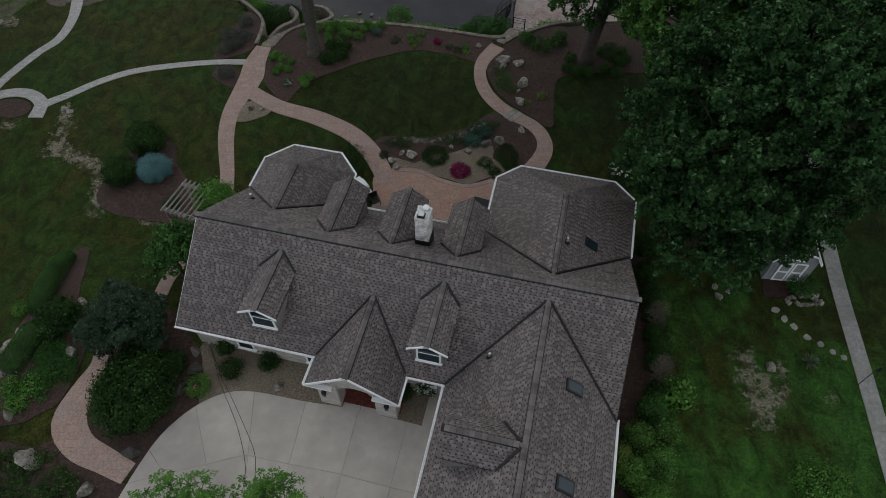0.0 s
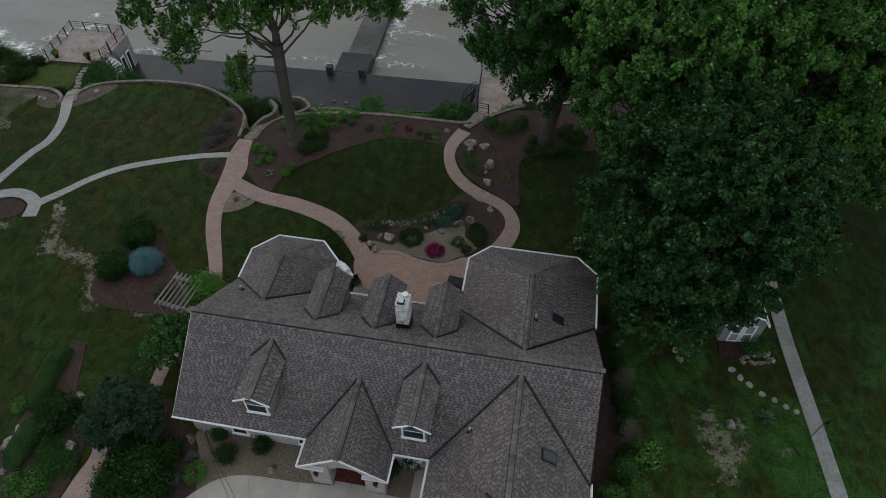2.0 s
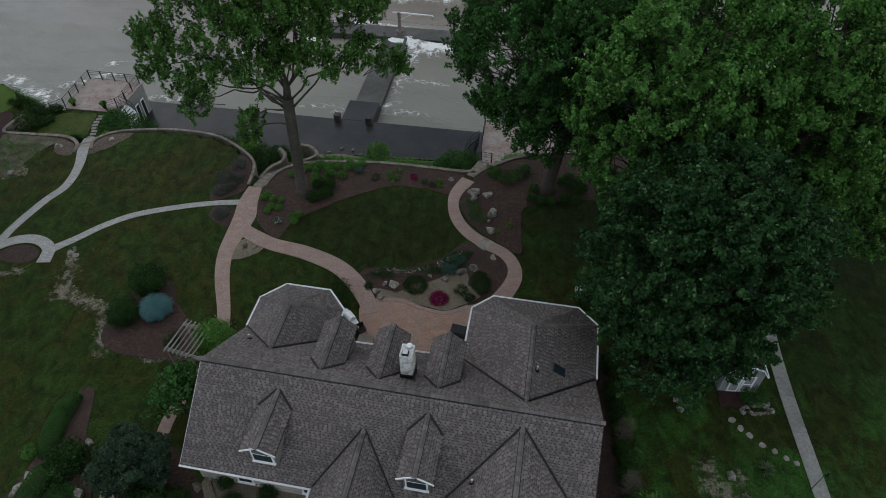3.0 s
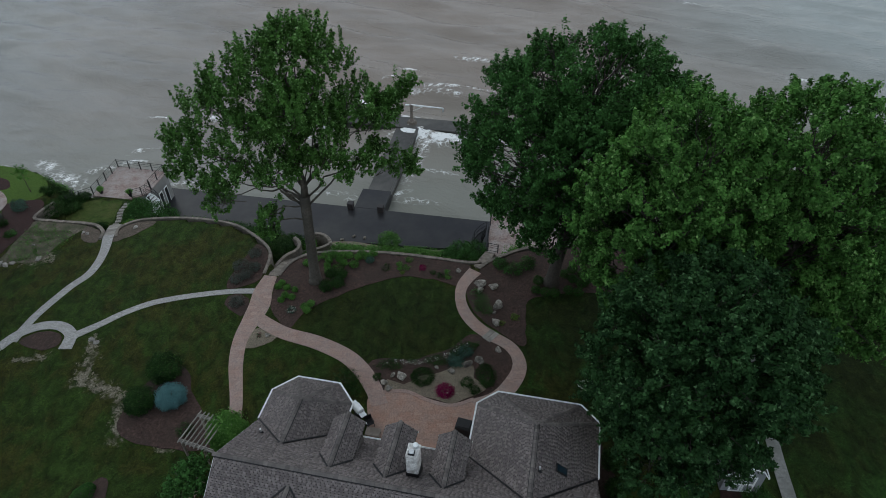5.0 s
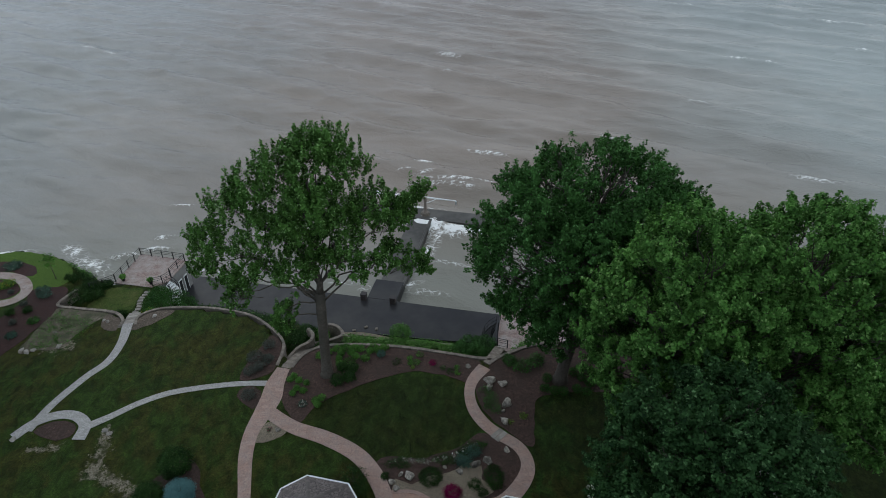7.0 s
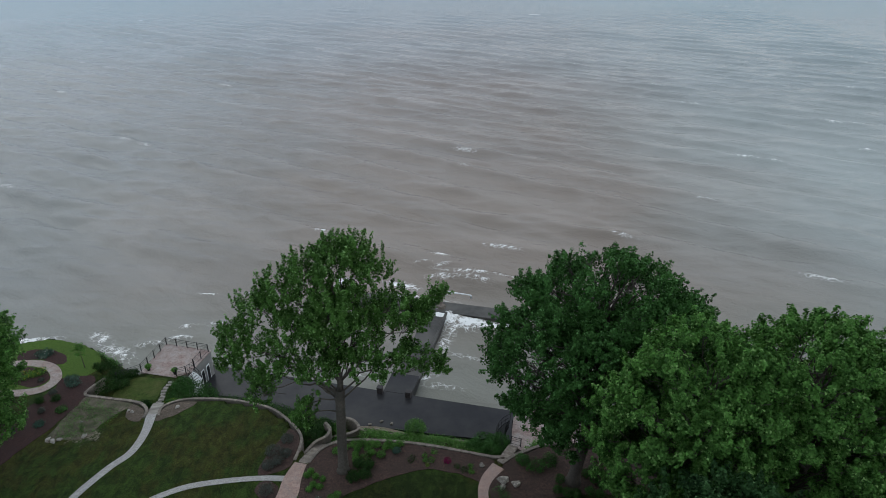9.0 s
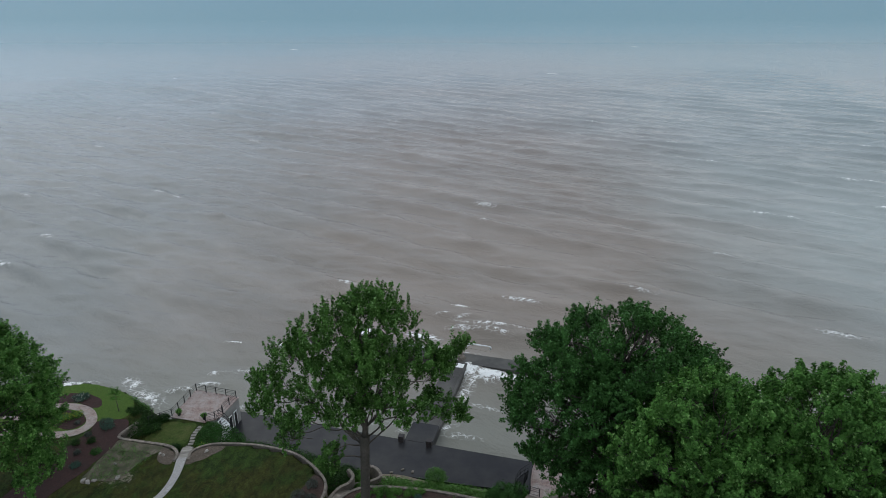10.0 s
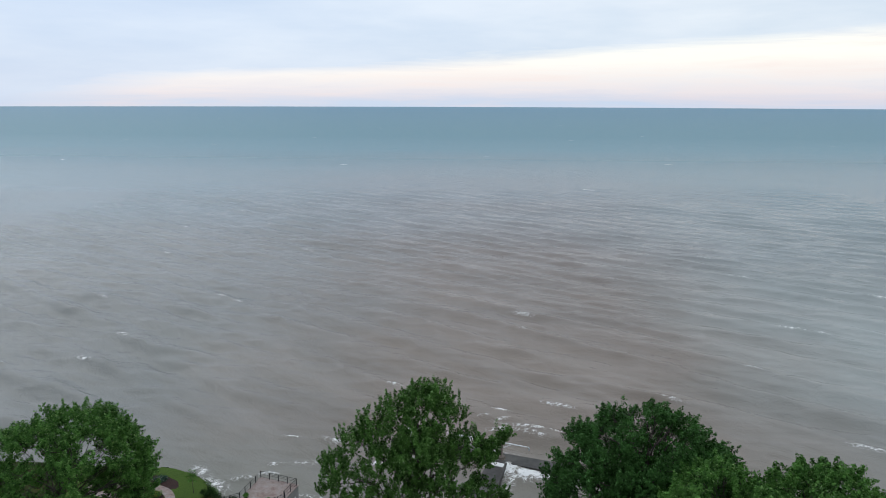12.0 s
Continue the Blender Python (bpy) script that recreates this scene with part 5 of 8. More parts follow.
def flat_stone(r, seed, h=0.09):
    bm = bmesh.new()
    o = []
    n = 9
    for k in range(n):
        a = k * 2 * math.pi / n
        q = r * (0.8 + 0.35 * noise.noise((math.cos(a) * 1.4 + seed * 5.1, math.sin(a) * 1.4, seed)))
        o.append((q * math.cos(a), q * math.sin(a) * 0.85))
    slab(o, -h, 0.0, bm)
    return bm


for k in range(8):
    ob = part("stepping_stone", box(-0.30, 0.30, -0.19, 0.19, -0.1, 0.0, 0.02), FLAG)
    ob.matrix_basis = pose(-30.35 + 0.12 * math.sin(k * 1.1), 55.75 + 0.52 * k, -1.09, 0, 0, 8 * math.sin(k * 2.3))
    tagged(ob, "pale stepping stone in the lower lawn", "stepping stone", "stepping stones to the terrace")
for k, (x, y) in enumerate([(20.6, 18.5), (20.9, 17.85), (21.3, 17.3), (21.8, 16.6), (22.4, 16.1), (22.9, 15.6), (23.4, 15.2)]):
    ob = part("stepping_stone", flat_stone(0.31 - 0.012 * k, k + 3), FLAG)
    ob.matrix_basis = pose(x, y, 0.035, 0, 0, 55 * k)
    tagged(ob, "rough grey stepping stone set in the lawn", "stepping stone", "stepping stones to the shed")


# ---- the house, built in its own frame: x along the main ridge, y to the lake ----
house = thing("house", "storey-and-a-half white brick house with a brown shingle roof", "house", -11.9, 21.64, 0, -16.06)
ZR, ZE, PITCH, RUN, LEN = 7.25, 3.875, 0.693, 4.87, 22.7


def spans(poly, v):
    """Where a level line crosses a flat outline: its inner stretches."""
    xs = []
    for (ax, ay), (bx, by) in zip(poly, poly[1:] + poly[:1]):
        if (ay > v) != (by > v):
            xs.append(ax + (bx - ax) * (v - ay) / (by - ay))
    xs.sort()
    return list(zip(xs[::2], xs[1::2]))


def panel(corners, parent, name="roof_slope", thick=0.14, mat=None):
    """A roof slope: its top corners, with depth below, laid with courses of laminated tabs."""
    bm = bmesh.new()
    top = [bm.verts.new(c) for c in corners]
    low = [bm.verts.new(Vector(c) - Vector((0, 0, thick))) for c in corners]
    ft = bm.faces.new(top)
    bm.faces.new(low[::-1])
    n = len(top)
    for k in range(n):
        bm.faces.new((top[k], low[k], low[(k + 1) % n], top[(k + 1) % n]))
    ft.normal_update()
    nn = ft.normal.copy()
    if nn.z < 0:
        nn = -nn
    ob = part(name, finish(bm, name, UNDERLAY), UNDERLAY, parent)
    u = Vector((0, 0, 1)).cross(nn).normalized()
    v = nn.cross(u)
    o = Vector(corners[0])
    poly = [((Vector(c) - o).dot(u), (Vector(c) - o).dot(v)) for c in corners]
    verts, quads = [], []
    ROW = 0.142
    lo, hi = min(p[1] for p in poly), max(p[1] for p in poly)
    for r in range(int((hi - lo) / ROW) + 1):
        v0, v1 = lo + r * ROW + 0.007, min(lo + (r + 1) * ROW + 0.004, hi - 0.001)
        if v1 - v0 < 0.03:
            continue
        A, B = spans(poly, v0), spans(poly, v1)
        if not A or not B:
            continue
        if len(A) != len(B):
            A = B = A if len(A) > len(B) else B
        for (a0, a1), (b0, b1) in zip(A, B):
            f = 0.42 if v1 - v0 > 0.12 else 0.0
            k = len(verts)
            for uu, vv, h in ((a0 + (b0 - a0) * f, v0 + (v1 - v0) * f, 0.007), (a1 + (b1 - a1) * f, v0 + (v1 - v0) * f, 0.007), (b1, v1, 0.003), (b0, v1, 0.003)):
                verts.append(o + u * uu + v * vv + nn * h)
            quads.append((k, k + 1, k + 2, k + 3))
            x = min(a0, b0) - 0.3 * rng.random()
            while x < max(a1, b1):
                wd, gp = rng.uniform(0.15, 0.22), rng.uniform(0.060, 0.095)
                c = [max(x, a0), min(x + wd, a1), min(x + wd, b1), max(x, b0)]
                x += wd + gp
                if c[1] - c[0] < 0.02 or c[2] - c[3] < 0.0:
                    continue
                k = len(verts)
                for uu, vv, h in ((c[0], v0, 0.014), (c[1], v0, 0.014), (c[2], v1, 0.004), (c[3], v1, 0.004), (c[0], v0, -0.002), (c[1], v0, -0.002), (c[2], v1, -0.002), (c[3], v1, -0.002)):
                    verts.append(o + u * uu + v * vv + nn * h)
                quads += [(k, k + 1, k + 2, k + 3), (k + 4, k + 5, k + 1, k), (k + 5, k + 6, k + 2, k + 1), (k + 7, k + 4, k, k + 3)]
    if quads:
        tagged(part("shingles", raw_mesh("shingles", [tuple(q) for q in verts], quads, SHINGLE), SHINGLE, parent), kind="stuff")
    return ob


cap_mesh = {}


def ridge_caps(parent, a, b, slope_l=PITCH, slope_r=PITCH, gap=0.27, vented=True):
    """Overlapping cap shingles bent over a ridge or hip."""
    a, b = Vector(a), Vector(b)
    key = (round(slope_l, 2), round(slope_r, 2))
    if key not in cap_mesh:
        bm = bmesh.new()
        w, L = 0.135, 0.255
        rows = []
        for x, lift in ((-L / 2, 0.044), (L / 2, 0.024)):
            rows.append([bm.verts.new((x, s * w, lift + (-w * (slope_l if s > 0 else slope_r) if s else 0.012))) for s in (1, 0, -1)])
        for k in range(2):
            bm.faces.new((rows[0][k], rows[0][k + 1], rows[1][k + 1], rows[1][k]))
        r = bmesh.ops.extrude_face_region(bm, geom=list(bm.faces))
        bmesh.ops.translate(bm, verts=[v for v in r["geom"] if isinstance(v, bmesh.types.BMVert)], vec=(0, 0, -0.028))
        cap_mesh[key] = finish(bm, "ridge_cap", CAP)
    d = b - a
    q = d.to_track_quat("X", "Z")
    # the vent strip under the caps; its wide black rim stands for their shadow
    vent = bmesh.new()
    vw = 0.170 if vented else 0.150
    up = 0.060 if vented else 0.034
    rows = [[vent.verts.new((x, s * vw, up + (-vw * (slope_l if s > 0 else slope_r) if s else 0.0))) for s in (1, 0, -1)] + [vent.verts.new((x, s * vw, -0.03 - vw * (slope_l if s > 0 else slope_r))) for s in (-1, 1)] for x in (0, d.length)]
    for k in range(5):
        vent.faces.new((rows[0][k], rows[0][(k + 1) % 5], rows[1][(k + 1) % 5], rows[1][k]))
    vent.faces.new(rows[0]), vent.faces.new(rows[1][::-1])
    bmesh.ops.transform(vent, matrix=Matrix.Translation(a) @ q.to_matrix().to_4x4(), verts=vent.verts)
    part("ridge_vent", vent, BLACK if vented else CAP, parent)
    n = int(d.length / gap)
    for k in range(n + 1):
        ob = part("ridge_cap", cap_mesh[key], CAP, parent)
        p = a + d.normalized() * min(k * gap, d.length)
        ob.matrix_basis = Matrix.Translation(p + Vector((0, 0, up - 0.016))) @ q.to_matrix().to_4x4()


def strip(parent, a, b, wdt=0.08, lift=0.055, name="valley_flashing", mat=None, h=0.032):
    """A thin dark flashing lying along a valley or wall foot."""
    a, b = Vector(a), Vector(b)
    d = (b - a)
    m = Matrix.Translation((a + b) / 2 + Vector((0, 0, lift))) @ d.to_track_quat("X", "Z").to_matrix().to_4x4()
    return part(name, box(-d.length / 2, d.length / 2, -wdt / 2, wdt / 2, -h, h, 0, m), mat or BLACK, parent)


def gutter(parent, a, b, mat=None):
    """A white eaves gutter with a lip, along a level edge; its outside is to the left of a to b."""
    a, b = Vector(a), Vector(b)
    d = b - a
    prof = [(-0.02, -0.02), (-0.02, -0.16), (0.09, -0.16), (0.12, -0.02), (0.12, 0.03), (0.085, 0.03), (0.08, -0.04), (0.02, -0.06)]
    u = d.normalized()
    o = Vector((0, 0, 1)).cross(u)
    bm = bmesh.new()
    rows = [[bm.verts.new(p + o * x + Vector((0, 0, z))) for x, z in prof] for p in (a - u * 0.04, b + u * 0.04)]
    n = len(prof)
    for k in range(n):
        bm.faces.new((rows[0][k], rows[0][(k + 1) % n], rows[1][(k + 1) % n], rows[1][k]))
    bm.faces.new(rows[0]), bm.faces.new(rows[1][::-1])
    return part("gutter", bm, WHITE, parent)


roof = part("roof", box(0.3, LEN - 0.3, -0.3, 0.3, ZR - 0.75, ZR - 0.45), SIDING, house, "brown architectural shingle roof")

# wings: (centre x, half width, ridge height)
GX, GH, GZ = 18.55, 4.18, 6.77
WX, WH, WZ = 2.92, 2.92, 5.66
EXC, EH, EZ = 18.58, 4.15, 6.66
PX, PH, PZ = 10.03, 2.38, 5.95
GS = -15.5


def on_front(z):
    return -(ZR - z) / PITCH


def on_rear(z):
    return (ZR - z) / PITCH


# main slopes
panel([(0, 0, ZR), (0, -RUN, ZE), (GX - GH, -RUN, ZE), (GX, on_front(GZ), GZ), (GX + GH, -RUN, ZE), (LEN, -RUN, ZE), (LEN, 0, ZR)], roof)
panel([(LEN, 0, ZR), (LEN, RUN, ZE), (EXC + EH, RUN, ZE), (EXC, on_rear(EZ), EZ), (EXC - EH, RUN, ZE), (WX + WH, RUN, ZE), (WX, on_rear(WZ), WZ), (WX - WH, RUN, ZE), (0, RUN, ZE), (0, 0, ZR)], roof)
ridge_caps(roof, (0, 0, ZR), (LEN, 0, ZR))
# garage wing
panel([(GX, on_front(GZ), GZ), (GX - GH, -RUN, ZE), (GX - GH, GS, ZE), (GX, GS, GZ)], roof)
panel([(GX, GS, GZ), (GX + GH, GS, ZE), (GX + GH, -RUN, ZE), (GX, on_front(GZ), GZ)], roof)
ridge_caps(roof, (GX, on_front(GZ), GZ), (GX, GS, GZ))
strip(roof, (GX - 0.1, on_front(GZ) - 0.08, GZ - 0.05), (GX - GH, -RUN, ZE))
strip(roof, (GX + 0.1, on_front(GZ) - 0.08, GZ - 0.05), (GX + GH, -RUN, ZE))


def bay(xc, hw, zr, y_side, y_end, cut, peak):
    """A wing to the lake that ends in a half-octagon hip."""
    ya = on_rear(zr)
    pk = (xc, peak, zr)
    panel([(xc, ya, zr), pk, (xc - hw, y_side, ZE), (xc - hw, RUN, ZE)], roof)
    panel([pk, (xc, ya, zr), (xc + hw, RUN, ZE), (xc + hw, y_side, ZE)], roof)
    ring = [(xc - hw, y_side, ZE), (xc - hw + cut, y_end, ZE), (xc + hw - cut, y_end, ZE), (xc + hw, y_side, ZE)]
    for a, b in zip(ring, ring[1:]):
        panel([pk, b, a], roof)
        gutter(house, a, b)
    for c in ring:
        ridge_caps(roof, Vector(pk), Vector(c) + (Vector(pk) - Vector(c)) * 0.02, 0.35, 0.35, 0.30, False)
    ridge_caps(roof, (xc, ya, zr), pk, (zr - ZE) / hw, (zr - ZE) / hw)
    strip(roof, (xc - 0.1, ya + 0.1, zr - 0.05), (xc - hw, RUN, ZE))
    strip(roof, (xc + 0.1, ya + 0.1, zr - 0.05), (xc + hw, RUN, ZE))
    gutter(house, (xc - hw, RUN + 0.1, ZE), (xc - hw, y_side, ZE))
    gutter(house, (xc + hw, y_side, ZE), (xc + hw, RUN + 0.1, ZE))
    wall = [(xc - hw + 0.4, 4.3), (xc - hw + 0.4, y_side - 0.25), (xc - hw + cut + 0.15, y_end - 0.45), (xc + hw - cut - 0.15, y_end - 0.45), (xc + hw - 0.4, y_side - 0.25), (xc + hw - 0.4, 4.3)]
    part("wall", uv_planar(finish(slab(wall, -0.3, ZE - 0.14), "wall", WHITE_BRICK)), WHITE_BRICK, house)


bay(WX, WH, WZ, 7.35, 8.78, 1.36, 5.82)
bay(EXC, EH, EZ, 9.05, 10.28, 1.28, 6.25)

# porch gable
panel([(PX, on_front(PZ), PZ), (PX - PH, -RUN + 0.02, ZE), (PX - PH, -6.42, ZE), (PX, -6.50, PZ)], roof)
panel([(PX, -6.50, PZ), (PX + PH, -6.42, ZE), (PX + PH, -RUN + 0.02, ZE), (PX, on_front(PZ), PZ)], roof)
ridge_caps(roof, (PX, on_front(PZ), PZ), (PX, -6.5, PZ), 0.87, 0.87)
strip(roof, (PX - 0.1, on_front(PZ) - 0.1, PZ - 0.06), (PX - PH + 0.05, -RUN + 0.05, ZE + 0.04))
strip(roof, (PX + 0.1, on_front(PZ) - 0.1, PZ - 0.06), (PX + PH - 0.05, -RUN + 0.05, ZE + 0.04))

# walls of the main body and the garage
part("wall", uv_planar(finish(box(0.45, LEN - 0.4, -4.4, 4.4, -0.3, ZE - 0.14), "wall", WHITE_BRICK)), WHITE_BRICK, house, "whitewashed brick wall")
part("wall", uv_planar(finish(box(GX - GH + 0.45, GX + GH - 0.45, GS + 0.4, -4.4, -0.3, ZE - 0.14), "wall", WHITE_BRICK)), WHITE_BRICK, house)


def gable(xs, y0, y1, z0, zt, mat, name="gable_wall"):
    bm = bmesh.new()
    pts = [(xs[0], z0), (xs[2], z0), (xs[1], zt)]
    a = [bm.verts.new((x, y0, z)) for x, z in pts]
    b = [bm.verts.new((x, y1, z)) for x, z in pts]
    bm.faces.new(a), bm.faces.new(b[::-1])
    for k in range(3):
        bm.faces.new((a[k], b[k], b[(k + 1) % 3], a[(k + 1) % 3]))
    return part(name, uv_planar(finish(bm, name, mat)), mat, house)


def end_gable(x0, x1):
    bm = bmesh.new()
    pts = [(-4.45, ZE - 0.2), (4.45, ZE - 0.2), (0, ZR - 0.35)]
    a = [bm.verts.new((x0, y, z)) for y, z in pts]
    b = [bm.verts.new((x1, y, z)) for y, z in pts]
    bm.faces.new(a), bm.faces.new(b[::-1])
    for k in range(3):
        bm.faces.new((a[k], b[k], b[(k + 1) % 3], a[(k + 1) % 3]))
    part("gable_wall", uv_planar(finish(bm, "gable_wall", WHITE_BRICK)), WHITE_BRICK, house)


end_gable(0.45, 0.6), end_gable(LEN - 0.6, LEN - 0.45)
gable((GX - 3.75, GX, GX + 3.75), GS + 0.4, GS + 0.6, ZE - 0.2, GZ - 0.35, WHITE_BRICK)

# gutters on the eaves
for a, b in [((GX - GH, -RUN, ZE), (PX + PH + 0.02, -RUN, ZE)), ((PX - PH - 0.02, -RUN, ZE), (0, -RUN, ZE)), ((GX - GH, GS, ZE), (GX - GH, -RUN - 0.15, ZE)), ((GX + GH, -RUN + 0.1, ZE), (GX + GH, GS, ZE)), ((WX + WH + 0.1, RUN, ZE), (EXC - EH - 0.1, RUN, ZE)), ((PX - PH, -6.42, ZE), (PX - PH, -RUN - 0.1, ZE)), ((PX + PH, -RUN - 0.1, ZE), (PX + PH, -6.42, ZE))]:
    gutter(house, a, b)


def rake(a, b, h=0.2, t=0.05, out=(0, -1, 0), mat=None):
    """A board under a sloping gable edge."""
    a, b, o = Vector(a), Vector(b), Vector(out) * t
    bm = bmesh.new()
    dn = Vector((0, 0, -h))
    vs = [bm.verts.new(p) for p in (a + o, b + o, b + o + dn, a + o + dn, a, b, b + dn, a + dn)]
    for f in ((0, 1, 2, 3), (4, 7, 6, 5), (0, 4, 5, 1), (3, 2, 6, 7), (0, 3, 7, 4), (1, 5, 6, 2)):
        bm.faces.new([vs[k] for k in f])
    return part("rake_board", bm, mat or WHITE, house)


rake((PX - PH - 0.05, -6.43, ZE + 0.02), (PX, -6.51, PZ + 0.02), 0.17)
rake((PX, -6.51, PZ + 0.02), (PX + PH + 0.05, -6.43, ZE + 0.02), 0.17)
for s in (-1, 1):
    e0, e1 = sorted((PX + s * (PH + 0.02), PX + s * (PH - 1.35)))
    part("soffit", box(e0, e1, -6.42, -6.02, ZE - 0.30, ZE - 0.16), WHITE, house)
    part("soffit_board", box(min(PX + s * PH, PX + s * (PH - 1.2)), max(PX + s * PH, PX + s * (PH - 1.2)), -6.02, -5.98, ZE - 0.3, ZE + 0.1), SIDING, house)
for xx in (0.0, LEN):
    s = -1 if xx == 0 else 1
    # east boards take a dark material: their shade is put into the colour
    rake((xx, 0, ZR - 0.02), (xx, -RUN, ZE - 0.02), 0.16, 0.03, (s, 0, 0), UNDERLAY if s > 0 else WHITE)
    rake((xx, 0, ZR - 0.02), (xx, RUN, ZE - 0.02), 0.16, 0.03, (s, 0, 0), UNDERLAY if s > 0 else WHITE)

# porch: brick piers, arch and tiled floor
porch = part("porch", box(PX - 1.7, PX + 1.95, -6.0, -4.4, 1.0, 1.46), WALLSTONE, house, "arched brick porch")
for x0, x1 in ((8.1, 9.2), (11.1, 12.2)):
    part("pier", uv_planar(finish(box(x0, x1, -6.22, -5.45, 1.2, ZE - 0.1, 0.02), "pier", WHITE_BRICK)), WHITE_BRICK, porch)
arch = bmesh.new()
ax1, az0, axc = 11.1, 3.15, 10.15
inner = [(axc + (ax1 - axc) * math.cos(math.pi * k / 10), az0 + 0.65 * math.sin(math.pi * k / 10)) for k in range(11)]
prof = [(8.1, az0), (8.1, ZE - 0.1), (PX, PZ - 0.45), (12.2, ZE - 0.1), (12.2, az0)] + inner
f0 = [arch.verts.new((x, -6.1, z)) for x, z in prof]
f1 = [arch.verts.new((x, -5.7, z)) for x, z in prof]
n = len(prof)
fa, fb = arch.faces.new(f0), arch.faces.new(f1[::-1])
for k in range(n):
    arch.faces.new((f0[k], f1[k], f1[(k + 1) % n], f0[(k + 1) % n]))
bmesh.ops.triangulate(arch, faces=[fa, fb])
part("arch", uv_planar(finish(arch, "arch", WHITE_BRICK)), WHITE_BRICK, porch)
tile = finish(box(-0.098, 0.098, -0.098, 0.098, -0.02, 0.02, 0.006), "tile", REDTILE)
for k in range(19):
    for r in range(8):
        ob = part("tile", tile, REDTILE, porch)
        ob.location = (8.5 + k * 0.205, -5.88 + r * 0.205, 1.485)
part("front_door", box(9.45, 10.85, -4.46, -4.38, 1.5, 3.65, 0.02), CEDAR, porch, "dark stained front door")
for x in (8.5, 11.75):
    lamp = part("wall_lantern", box(x - 0.09, x + 0.09, -6.42, -6.24, 2.75, 3.1, 0.03), IRON, porch, "black wall lantern")
    part("lantern_roof", cylinder(x, -6.33, 3.1, 3.22, 0.14, 0.02, 8), IRON, lamp)
for k in range(2):
    ob = part("landing_slab", box(9.25 + k * 0.95, 10.18 + k * 0.95, -6.45, -5.98, 1.3, 1.482, 0.01), CONCRETE, porch)
part("side_slab", box(13.5, 14.3, -6.5, -4.4, 1.3, 1.482, 0.01), CONCRETE, porch)


# windows
def window(parent, x0, x1, y, z0, z1, face=-1, bars=1, m=None):
    """A framed sash window in a wall that faces -y or +y."""
    w = part("window", box(x0, x1, y, y + face * 0.06, z0, z1, 0.008, m), WHITE, parent)
    t = 0.10
    hgt = (z1 - z0 - t) / (bars + 1)
    for k in range(bars + 1):
        part("pane", box(x0 + t, x1 - t, y + face * 0.05, y + face * 0.068, z0 + t + k * hgt, z0 + k * hgt + hgt, 0, m), GLASS, w)
    part("sill", box(x0 - 0.05, x1 + 0.05, y, y + face * 0.12, z0 - 0.07, z0, 0.01, m), WHITE, w)
    return w


for x0, x1, z0 in ((2.85, 3.8, 1.95), (6.75, 7.55, 1.95), (13.1, 13.8, 2.3)):
    window(house, x0, x1, -4.4, z0, 3.2)
    part("lintel", box(x0 - 0.12, x1 + 0.12, -4.48, -4.4, z0 - 0.2, z0 - 0.075, 0.01), CEDAR, house, "tan brick window sill course")
for x0, x1 in ((7.6, 8.9), (12.3, 13.4), (9.1, 10.9)):
    window(house, x0, x1, 4.4, 0.5, 2.5, 1, 0)


